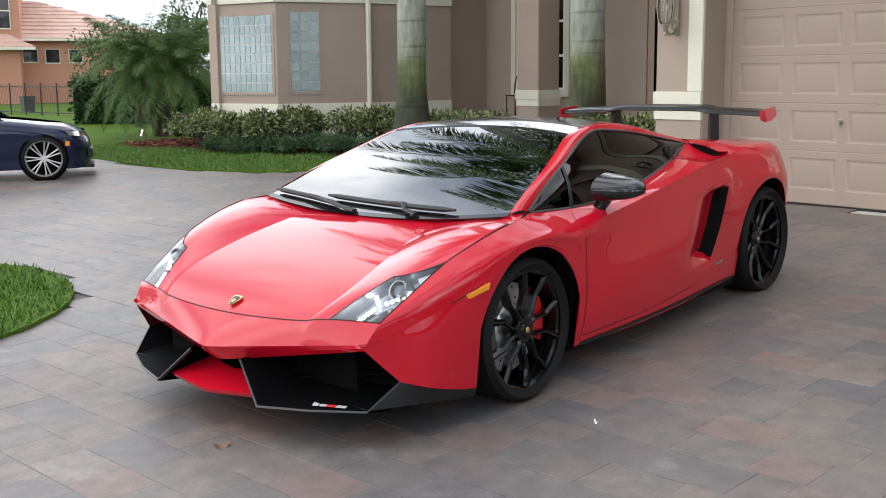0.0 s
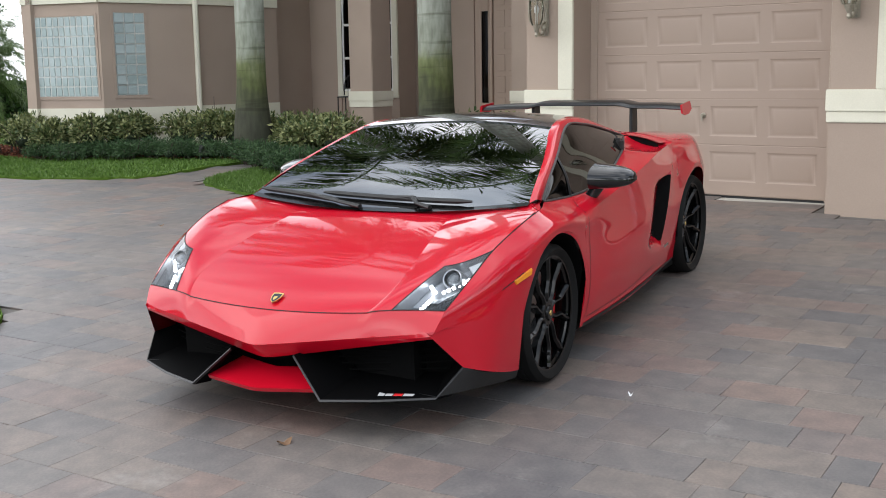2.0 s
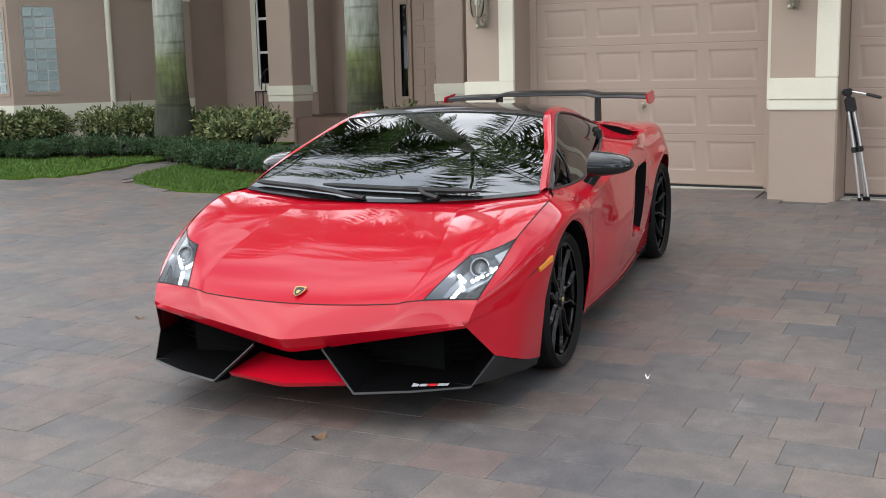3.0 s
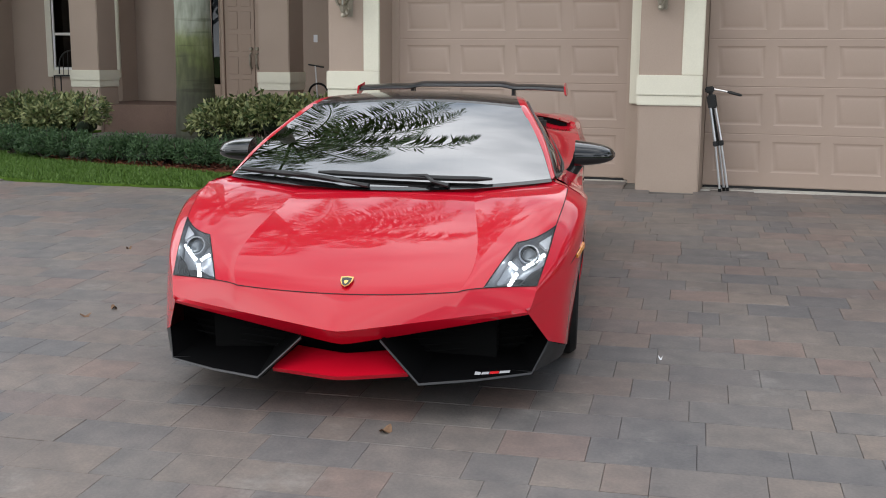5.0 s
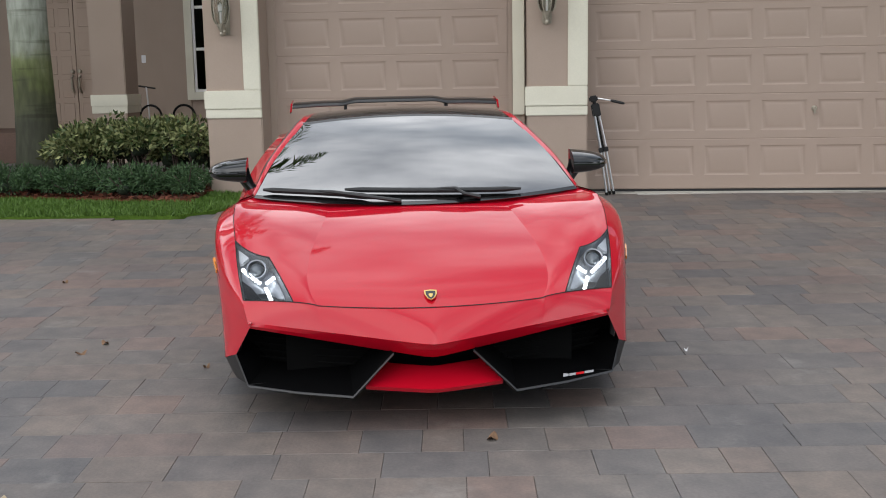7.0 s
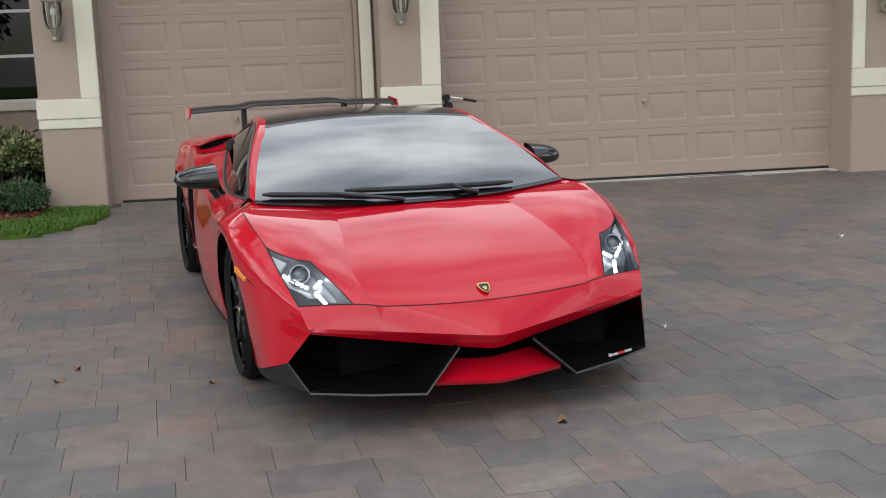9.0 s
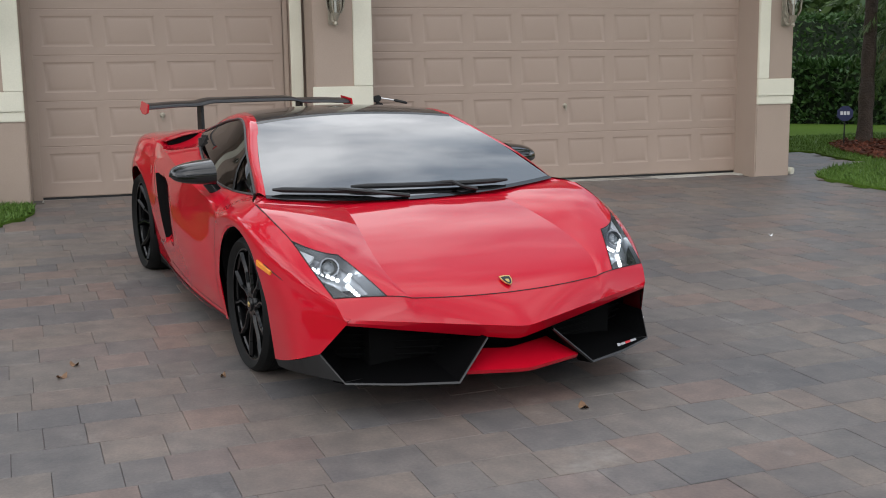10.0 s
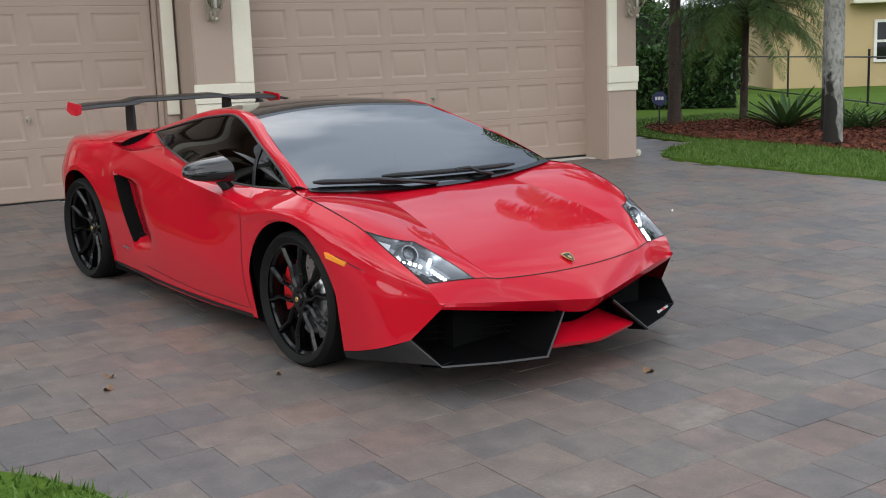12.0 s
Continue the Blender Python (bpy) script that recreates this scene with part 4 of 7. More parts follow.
for yc, r, half, track, dish in ((0.0, .320, .112, .798, .075), (2.56, .326, .132, .750, .055)):
    for sg in (1, -1):
        tyre, rim, disc, holes, cal, spokes = wheel_parts(r, half, r - .048, dish)
        m = Matrix.Translation((sg * track, yc, r)) @ (Matrix.Identity(4) if sg > 0 else Matrix.Rotation(math.pi, 4, "Z")) @ Matrix.Rotation(radians(17 if sg > 0 else -25), 4, "X")
        mc = Matrix.Translation((sg * track, yc, r)) @ Matrix.Diagonal((sg, 1 if yc < 1 else -1, 1, 1))
        for b in (tyre, rim, *spokes):
            bmesh.ops.transform(b, matrix=m, verts=b.verts)
        for b in (disc, holes, cal):
            bmesh.ops.transform(b, matrix=mc @ Matrix.Translation((-.02, 0, 0)) @ Matrix.Diagonal((1, -1, 1, 1)), verts=b.verts)
            bmesh.ops.recalc_face_normals(b, faces=b.faces)
        for b in (tyre, rim, *spokes):
            bmesh.ops.recalc_face_normals(b, faces=b.faces)
        wheel = part("wheel", rim, M_RIM, car, "gloss black split-spoke wheel")
        part("tyre", tyre, M_TYRE, wheel, "black low-profile tyre")
        part("brake_disc", disc, M_DISC, wheel, "drilled steel brake disc")
        part("disc_holes", holes, M_DEEP, wheel)["kind"] = "stuff"
        for b in spokes:
            part("spoke", b, M_RIM, wheel)
        part("brake_caliper", cal, M_CALIPER, wheel, "red brake caliper")
        bm = bmesh.new()
        lathe(bm, [(.0, .014), (.003, .012), (.003, 0)], 16, (0, 0, 0))
        bmesh.ops.transform(bm, matrix=m @ Matrix.Translation((dish + .014, 0, 0)), verts=bm.verts)
        part("hub_badge", bm, M_GOLD, wheel, "small gold hub badge")

# ---- materials of the site ----
M_STUCCO = mottled("tan_painted_stucco", (0.385, 0.300, 0.240), (0.350, 0.271, 0.217), 0.9, 1.2, 90, 0.25, 0.003, grain=0.2)
M_CREAM = mottled("cream_painted_trim", (0.70, 0.67, 0.545), (0.64, 0.61, 0.495), 0.8, 2.0, 90, 0.12, 0.002, grain=0.2)
M_GARAGE = mottled("tan_garage_door_paint", (0.365, 0.275, 0.219), (0.345, 0.260, 0.207), 0.55, 1.0, 120, 0.12, 0.001, grain=0.2)
M_DOOR = mottled("tan_front_door_paint", (0.36, 0.27, 0.21), (0.34, 0.25, 0.19), 0.6, 1.0, 90, 0.2, 0.002, grain=0.2)
M_CONCRETE = mottled("pale_concrete", (0.50, 0.48, 0.43), (0.40, 0.38, 0.34), 0.9, 3, 80, 0.4, 0.004, grain=0.2)
M_RISER = mottled("brown_step_paint", (0.16, 0.10, 0.075), (0.13, 0.08, 0.06), 0.8, 2, 60)
M_WHITEFRAME = mottled("white_window_paint", (0.78, 0.77, 0.73), (0.72, 0.71, 0.67), 0.5, 2, 90, 0.1, 0.001, grain=0.2)
M_PANE = clear_glass("dark_window_pane", (0.05, 0.055, 0.06), 1.0, 1.5)
M_ROOM = shader("dim_room", (0.02, 0.02, 0.02), 0.9)
M_BLOCK = shader("glass_block", (0.21, 0.275, 0.28), 0.12, 0.0, Coat_Weight=1.0)
_n = tex(M_BLOCK, "ShaderNodeTexNoise", 14, 2)
set_in(M_BLOCK, "Base Color", mix(M_BLOCK, (0.27, 0.34, 0.34), (0.45, 0.52, 0.52), mix(M_BLOCK, _n.outputs[0], object_random(M_BLOCK), 0.5)))
bump(M_BLOCK, tex(M_BLOCK, "ShaderNodeTexNoise", 11, 1).outputs[0], 0.5, 0.012)
M_MORTAR = mottled("pale_mortar", (0.62, 0.62, 0.58), (0.55, 0.55, 0.51), 0.9, 3, 60)
M_BRONZE = mottled("weathered_lantern_metal", (0.40, 0.36, 0.28), (0.28, 0.25, 0.20), 0.5, 12, 80, 0.3, 0.002, 0.3)
M_LANTERN = clear_glass("lantern_glass", (0.80, 0.80, 0.76), 1.0, 1.45)
M_BLACKIRON = shader("black_iron", (0.012, 0.012, 0.012), 0.5, 0.3)
M_ALU = shader("brushed_aluminium", (0.62, 0.62, 0.62), 0.3, 1.0)
M_ROOFTILE = mottled("pale_clay_roof_tile", (0.66, 0.45, 0.37), (0.52, 0.34, 0.28), 0.85, 1.5, 20, 0.4, 0.01)
M_ORANGE = mottled("orange_stucco", (0.50, 0.245, 0.160), (0.46, 0.222, 0.147), 0.9, 0.8, 30, 0.4, 0.006, grain=0.2)
M_YELLOW = mottled("yellow_stucco", (0.52, 0.40, 0.21), (0.47, 0.36, 0.19), 0.9, 0.8, 30, 0.4, 0.006, grain=0.2)
M_NAVY = shader("navy_car_paint", (0.002, 0.006, 0.032), 0.3, 0.1, Specular_IOR_Level=0.2, Coat_Weight=0.7, Coat_Roughness=0.03)


def paver_colour(m, source):
    """Each stone its own shade of grey, brown or rose, clouded and grained."""
    c = ramp(m, source, [(0.0, (0.108, 0.105, 0.108)), (0.22, (0.135, 0.124, 0.118)), (0.42, (0.150, 0.130, 0.117)), (0.60, (0.172, 0.127, 0.112)), (0.74, (0.124, 0.117, 0.116)), (0.88, (0.172, 0.143, 0.124)), (1.0, (0.114, 0.108, 0.109))])
    big, small = tex(m, "ShaderNodeTexNoise", 2.3, 4, "Object"), tex(m, "ShaderNodeTexNoise", 70, 4)
    geo = m.node_tree.nodes.new("ShaderNodeNewGeometry")
    wide = m.node_tree.nodes.new("ShaderNodeTexNoise")
    wide.inputs["Scale"].default_value, wide.inputs["Detail"].default_value = 0.9, 5
    m.node_tree.links.new(geo.outputs["Position"], wide.inputs["Vector"])
    fine = m.node_tree.nodes.new("ShaderNodeTexNoise")
    fine.inputs["Scale"].default_value, fine.inputs["Detail"].default_value = 9, 6
    m.node_tree.links.new(geo.outputs["Position"], fine.inputs["Vector"])
    c = mix(m, c, ramp(m, wide.outputs[0], [(0.3, (0.75, 0.76, 0.78)), (0.7, (1.2, 1.16, 1.1))]), 0.8, "MULTIPLY")
    c = mix(m, c, ramp(m, fine.outputs[0], [(0.3, (0.72, 0.72, 0.74)), (0.7, (1.22, 1.18, 1.14))]), 0.75, "MULTIPLY")
    c = mix(m, c, ramp(m, small.outputs[0], [(0.3, (0.8, 0.8, 0.8)), (0.7, (1.15, 1.15, 1.15))]), 0.6, "MULTIPLY")
    dust = m.node_tree.nodes.new("ShaderNodeTexNoise")
    dust.inputs["Scale"].default_value, dust.inputs["Detail"].default_value, dust.inputs["Roughness"].default_value = 2.6, 9, 0.68
    m.node_tree.links.new(geo.outputs["Position"], dust.inputs["Vector"])
    c = mix(m, c, (0.34, 0.32, 0.29), ramp(m, dust.outputs[0], [(0.60, (0, 0, 0)), (0.76, (0.42, 0.42, 0.42))]))
    set_in(m, "Base Color", c)
    bump(m, small.outputs[0], 0.35, 0.003)


M_PAVER = shader("tumbled_concrete_paver", (0.14, 0.12, 0.11), 0.55)
paver_colour(M_PAVER, object_random(M_PAVER))
M_PAVERS = shader("tumbled_concrete_pavers_joined", (0.14, 0.12, 0.11), 0.5)
paver_colour(M_PAVERS, M_PAVERS.node_tree.nodes.new("ShaderNodeNewGeometry").outputs["Random Per Island"])
M_TYRE.node_tree.nodes["Principled BSDF"].inputs["Specular IOR Level"].default_value = 0.2
M_JOINT = mottled("dark_joint_sand", (0.10, 0.092, 0.082), (0.14, 0.128, 0.115), 0.95, 3, 90, 0.5, 0.004)
M_EARTH = mottled("grass_ground", (0.075, 0.13, 0.022), (0.055, 0.10, 0.018), 0.95, 0.35, 18, 0.6, 0.02)
M_TURF = mottled("lawn_turf", (0.085, 0.15, 0.022), (0.06, 0.11, 0.016), 0.95, 0.9, 40, 0.8, 0.02)
M_MULCH = mottled("red_bark_mulch", (0.17, 0.052, 0.030), (0.10, 0.035, 0.022), 0.95, 4, 38, 1.0, 0.03)


for m_ in (M_EARTH, M_TURF, M_MULCH):
    m_.node_tree.nodes["Principled BSDF"].inputs["Specular IOR Level"].default_value = 0.08


def leafy(name, c0, c1, rough=0.45):
    m = shader(name, c0, rough, 0.0)
    isl = m.node_tree.nodes.new("ShaderNodeNewGeometry").outputs["Random Per Island"]
    set_in(m, "Base Color", mix(m, c0, c1, isl))
    b = m.node_tree.nodes["Principled BSDF"]
    b.inputs["Specular IOR Level"].default_value = 0.25
    return m


M_BLADE = leafy("grass_blades", (0.062, 0.125, 0.018), (0.105, 0.18, 0.034), 0.5)
M_FROND = leafy("palm_leaflets", (0.050, 0.100, 0.024), (0.105, 0.170, 0.042), 0.6)
M_FROND_DRY = leafy("dry_palm_leaflets", (0.22, 0.15, 0.05), (0.12, 0.12, 0.04), 0.6)
M_VARIEG = leafy("variegated_shrub_leaves", (0.024, 0.055, 0.014), (0.25, 0.26, 0.11), 0.5)
M_JUNIPER = leafy("juniper_sprays", (0.022, 0.050, 0.020), (0.062, 0.115, 0.042), 0.6)
M_HEDGE = leafy("hedge_leaves", (0.025, 0.065, 0.018), (0.055, 0.11, 0.028), 0.45)
M_TREE = leafy("tree_leaves", (0.03, 0.065, 0.02), (0.075, 0.12, 0.035), 0.5)
M_AGAVE = leafy("agave_leaves", (0.05, 0.105, 0.035), (0.09, 0.16, 0.05), 0.4)
M_BARK = mottled("brown_palm_bark", (0.085, 0.06, 0.045), (0.05, 0.038, 0.03), 0.95, 6, 40, 1.0, 0.03)
M_PALETRUNK = shader("grey_spotted_palm_bark", (0.26, 0.26, 0.24), 0.9)
_p = tex(M_PALETRUNK, "ShaderNodeTexNoise", 4, 6)
_q = tex(M_PALETRUNK, "ShaderNodeTexNoise", 26, 4, stretch=(1, 1, .6))
_pc = mix(M_PALETRUNK, (0.20, 0.20, 0.175), (0.34, 0.335, 0.315), ramp(M_PALETRUNK, _p.outputs[0], [(0.35, (0, 0, 0)), (0.65, (1, 1, 1))]))
_pc = mix(M_PALETRUNK, _pc, ramp(M_PALETRUNK, _q.outputs[0], [(0.34, (0.45, 0.45, 0.40)), (0.55, (1.05, 1.05, 1.05))]), 0.8, "MULTIPLY")
# an old dark moss stain up one side of the foot
_ps = M_PALETRUNK.node_tree.nodes.new("ShaderNodeSeparateXYZ")
_pt = M_PALETRUNK.node_tree.nodes.new("ShaderNodeTexCoord")
M_PALETRUNK.node_tree.links.new(_pt.outputs["Object"], _ps.inputs[0])
_px = M_PALETRUNK.node_tree.nodes.new("ShaderNodeMath")
_px.operation = "MULTIPLY_ADD"
_px.inputs[1].default_value, _px.inputs[2].default_value = -6.0, 0.05
M_PALETRUNK.node_tree.links.new(_ps.outputs["X"], _px.inputs[0])
_pz = M_PALETRUNK.node_tree.nodes.new("ShaderNodeMath")
_pz.operation = "MULTIPLY_ADD"
_pz.inputs[1].default_value = -0.75
M_PALETRUNK.node_tree.links.new(_ps.outputs["Z"], _pz.inputs[0])
M_PALETRUNK.node_tree.links.new(_px.outputs[0], _pz.inputs[2])
_pn = M_PALETRUNK.node_tree.nodes.new("ShaderNodeMath")
_pn.operation = "ADD"
M_PALETRUNK.node_tree.links.new(_pz.outputs[0], _pn.inputs[0])
M_PALETRUNK.node_tree.links.new(_p.outputs[0], _pn.inputs[1])
_pc = mix(M_PALETRUNK, _pc, (0.018, 0.016, 0.013), ramp(M_PALETRUNK, _pn.outputs[0], [(0.46, (0, 0, 0)), (0.56, (1, 1, 1))]))
set_in(M_PALETRUNK, "Base Color", _pc)
bump(M_PALETRUNK, _q.outputs[0], 0.6, 0.01)
# Near-black green that puts the shade inside foliage into the colour.
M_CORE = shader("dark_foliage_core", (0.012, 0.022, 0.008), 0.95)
M_ROYAL = shader("grey_royal_palm_bark", (0.4, 0.4, 0.35), 0.85)
_z = tex(M_ROYAL, "ShaderNodeTexNoise", 2.2, 5)
_f = tex(M_ROYAL, "ShaderNodeTexNoise", 16, 5, stretch=(1, 1, .25))
_s = M_ROYAL.node_tree.nodes.new("ShaderNodeSeparateXYZ")
_co = M_ROYAL.node_tree.nodes.new("ShaderNodeTexCoord")
M_ROYAL.node_tree.links.new(_co.outputs["Object"], _s.inputs[0])
_h = M_ROYAL.node_tree.nodes.new("ShaderNodeMath")
_h.operation = "MULTIPLY_ADD"
_h.inputs[1].default_value, _h.inputs[2].default_value = 0.36, -0.24
M_ROYAL.node_tree.links.new(_s.outputs["Z"], _h.inputs[0])
_a = M_ROYAL.node_tree.nodes.new("ShaderNodeMath")
_a.operation = "MULTIPLY_ADD"
_a.inputs[1].default_value = 0.45
M_ROYAL.node_tree.links.new(_z.outputs[0], _a.inputs[0])
M_ROYAL.node_tree.links.new(_h.outputs[0], _a.inputs[2])
_lich = ramp(M_ROYAL, _a.outputs[0], [(0.20, (0.050, 0.052, 0.032)), (0.36, (0.072, 0.080, 0.035)), (0.42, (0.10, 0.120, 0.04)), (0.50, (0.165, 0.185, 0.08)), (0.60, (0.28, 0.30, 0.24)), (1.0, (0.37, 0.38, 0.34))])
_rings = tex(M_ROYAL, "ShaderNodeTexNoise", 1.0, 3, stretch=(.7, .7, 8.5))
_lich = mix(M_ROYAL, _lich, ramp(M_ROYAL, _rings.outputs[0], [(0.36, (0.55, 0.55, 0.5)), (0.43, (1.0, 1.0, 1.0))]), 0.8, "MULTIPLY")
_spots = tex(M_ROYAL, "ShaderNodeTexVoronoi", 24)
_lich = mix(M_ROYAL, _lich, (0.55, 0.56, 0.50), ramp(M_ROYAL, _spots.outputs[0], [(0.16, (0.75, 0.75, 0.75)), (0.22, (0, 0, 0))]))
set_in(M_ROYAL, "Base Color", mix(M_ROYAL, _lich, ramp(M_ROYAL, _f.outputs[0], [(0.35, (0.55, 0.55, 0.5)), (0.65, (1.1, 1.1, 1.1))]), 0.7, "MULTIPLY"))
bump(M_ROYAL, _f.outputs[0], 0.5, 0.01)

# ---- ground, drive base, lawns ----
bm = bmesh.new()
add_grid(bm, [[(x, y, ground_z(y) - .07) for x in (-900, -60, -20, 0, 30, 900)] for y in (-900, -60, -10, 0, 9.5, 30, 900)])
tagged(mesh_object("ground", bm, M_EARTH), "grass-covered level ground round the houses", "ground", kind="structure")
bm = bmesh.new()
add_grid(bm, [[(x, y, ground_z(y) - .014) for x in (-48, -20, 5, 7)] for y in (-14, -10, 0, 9.5, 13.5)])
drive_base = tagged(mesh_object("driveway", bm, M_JOINT), "drive of tumbled grey and rose concrete pavers", "driveway", kind="structure")

LAWN_A = [(-59.9, 4.8), (-29.9, 6.3), (-16.383, 7.431), (-14.902, 7.329), (-13.607, 7.385), (-12.775, 7.58), (-12.183, 7.797), (-11.711, 8.091), (-11.572, 8.429), (-11.711, 9.266), (-11.989, 11.504), (-12.127, 13.563), (-18.973, 14.435), (-59.9, 27.2)]
LAWN_B = [(-10.481, 8.218), (-10.185, 7.955), (-9.676, 7.762), (-8.982, 7.563), (-8.335, 7.548), (-7.502, 7.574), (-6.577, 7.615), (-6.17, 7.60), (-5.95, 7.85), (-5.74, 8.22), (-5.67, 8.45), (-5.72, 8.95), (-6.3, 9.053), (-6.3, 10.839), (-10.555, 10.563), (-10.832, 9.699), (-10.74, 8.765)]
LAWN_C = [(-7.37 + 1.98 * math.cos(a) * (1 + .05 * math.sin(2 * a)), 1.30 + 1.84 * math.sin(a) * (1 + .05 * math.sin(2 * a))) for a in (2 * math.pi * k / 40 for k in range(40))]
LAWN_D = [(5.8, -13.8), (4.2, 2.2), (3.3, 4.4), (2.98, 5.5), (2.76, 6.2), (2.60, 6.9), (2.47, 7.6), (2.43, 8.2), (2.53, 8.57), (3.11, 9.08), (3.7, 9.3), (4.15, 9.6), (4.4, 10.1), (30, 11.67), (31.6, -12.2)]
LAWN_E = [(2.8, 13.6), (3.7, 12.0), (4.2, 11.0), (3.95, 10.2), (3.85, 9.62), (4.13, 9.62), (4.4, 10.12), (60, 13.5), (58, 43.6), (.8, 40.1)]


def inside(poly, x, y):
    hit = False
    for (x0, y0), (x1, y1) in zip(poly, poly[1:] + poly[:1]):
        if (y0 > y) != (y1 > y) and x < (x1 - x0) * (y - y0) / (y1 - y0) + x0:
            hit = not hit
    return hit


def slab(name, poly, lift, m, label, category, drop=.09):
    bm = bmesh.new()
    pts = []
    for (x0, y0), (x1, y1) in zip(poly, poly[1:] + poly[:1]):
        n = max(1, min(40, int(math.hypot(x1 - x0, y1 - y0) / .12)))
        for k in range(n):
            t = k / n
            w = .012 if n > 2 else 0
            pts.append((x0 + (x1 - x0) * t + random.uniform(-w, w), y0 + (y1 - y0) * t + random.uniform(-w, w)))
    cuts = [9.5, -10.0]
    top = [bm.verts.new((x, y, ground_z(y) + lift)) for x, y in pts]
    low = [bm.verts.new((x, y, ground_z(y) + lift - drop)) for x, y in pts]
    f = bm.faces.new(top)
    for i in range(len(pts)):
        j = (i + 1) % len(pts)
        bm.faces.new((low[i], low[j], top[j], top[i]))
    for c in cuts:
        bmesh.ops.bisect_plane(bm, geom=list(bm.verts) + list(bm.edges) + list(bm.faces), plane_co=(0, c, 0), plane_no=(0, 1, 0))
    bmesh.ops.recalc_face_normals(bm, faces=bm.faces)
    for v in bm.verts:
        z0 = ground_z(v.co.y) + lift
        if v.co.z > z0 - drop / 2:
            v.co.z = z0
    bmesh.ops.triangulate(bm, faces=[f for f in bm.faces if len(f.verts) > 4])
    return tagged(mesh_object(name, bm, m), label, category, kind="structure")


slab("lawn_west", LAWN_A, .022, M_TURF, "mown green lawn beside the drive", "lawn")
slab("lawn_middle", LAWN_B, .022, M_TURF, "mown green lawn before the porch", "lawn")
slab("lawn_island", LAWN_C, .024, M_TURF, "round grass island in the drive", "lawn")
slab("lawn_east", LAWN_D, .022, M_TURF, "green lawn past the garage", "lawn")
slab("lawn_back", LAWN_E, .020, M_TURF, "wide open green back lawn", "lawn")
MULCH_A = [(-18.233, 8.749), (-17.492, 8.656), (-16.383, 9.151), (-15.643, 9.058), (-14.532, 9.647), (-13.053, 10.025), (-12.22, 10.361), (-12.22, 12.241), (-14.348, 11.821), (-14.995, 10.181), (-16.567, 9.797), (-18.418, 10.335)]
MULCH_B = [(-10.555, 9.717), (-9.907, 9.007), (-8.982, 8.785), (-7.872, 8.622), (-6.947, 8.4), (-6.3, 8.395), (-6.282, 10.558), (-10.555, 10.375)]
MULCH_D = [(4.17, 9.59), (4.4, 8.83), (4.53, 8.14), (4.65, 7.42), (4.64, 7.07), (5.2, 6.2), (7.9, 5.7), (12.3, 5.3), (12.6, 9.1), (8.2, 9.9), (6.9, 12.0), (5.6, 12.3), (5.1, 11.9), (4.6, 10.9)]
slab("mulch_bed_west", MULCH_A, .05, M_MULCH, "red bark mulch bed under the shrubs", "mulch bed", .06)
slab("mulch_bed_middle", MULCH_B, .05, M_MULCH, "red bark mulch bed before the porch", "mulch bed", .06)
slab("mulch_bed_east", MULCH_D, .05, M_MULCH, "red bark mulch bed under the palms", "mulch bed", .06)

# ---- walls of the house ----
def wall(name, x0, x1, y0, y1, z0, z1, m, label, bevel=.004):
    return tagged(mesh_object(name, box_bm(x0, x1, y0, y1, z0, z1, bevel), m), label, "wall", kind="structure")


def pier(name, x0, x1, y, depth, trim, label, trim_left=False):
    """A stuccoed pier beside a garage door: base, cream band in two steps that stops at the door reveal, upright cream trim."""
    top = 3.6
    p = tagged(mesh_object(name, box_bm(x0, x1, y, y + depth, 0, top, .012), M_STUCCO), label, "pier", kind="structure")
    wl, wr = (-.003, .018) if trim_left else (.018, -.003)
    part("band", box_bm(x0 - wl, x1 + wr, y - .022, y + (depth - .05 if name != "pier_2" else .004), 1.085, 1.272, .006), M_CREAM, p, "cream band")
    part("band_foot", box_bm(x0 - wl * .6, x1 + wr * .6, y - .014, y + (depth - .04 if name != "pier_2" else .003), .992, 1.083, .006), M_CREAM, p, "cream lower band")
    a, b = (x0 + .002, x0 + trim) if trim_left else (x1 - trim, x1 - .002)
    part("door_trim", box_bm(a, b, y - .020, y + .02, 1.274, top, .006), M_CREAM, p, "cream upright trim")
    return p


pier("pier_1", -6.31, -5.735, 9.08, .46, .175, "tan stuccoed pier with a cream band")
pier("pier_2", -3.036, -2.450, 8.78, .55, .192, "tan stuccoed pier with a cream band")
pier("pier_3", 1.868, 2.305, 8.735, .55, .135, "tan stuccoed pier with a cream band", True)
wall("wall_garage_1", -3.062, -2.452, 9.332, 9.9, 0, 3.6, M_STUCCO, "tan stuccoed garage wall")
wall("wall_garage_2", 1.94, 2.29, 9.287, 22, 0, 3.6, M_STUCCO, "tan stuccoed garage side wall")
wall("wall_garage_3", -6.25, -5.67, 9.56, 14.68, 0, 3.6, M_STUCCO, "tan stuccoed garage side wall")
wall("wall_door_head_1", -5.668, -3.19, 9.26, 9.58, 2.66, 3.6, M_STUCCO, "tan stuccoed wall over the garage door")
wall("wall_door_head_2", -2.45, 1.938, 8.95, 9.27, 2.66, 3.6, M_STUCCO, "tan stuccoed wall over the garage door")
tagged(mesh_object("trim_jamb_1", box_bm(-3.186, -3.066, 9.245, 9.28, .985, 3.6, .006), M_CREAM), "cream upright trim beside the garage door", "trim", kind="structure")
tagged(mesh_object("wall_jamb_1", box_bm(-3.184, -3.066, 9.282, 9.55, .1, 3.6, .004), M_STUCCO), "tan stuccoed door jamb", "wall", kind="structure")
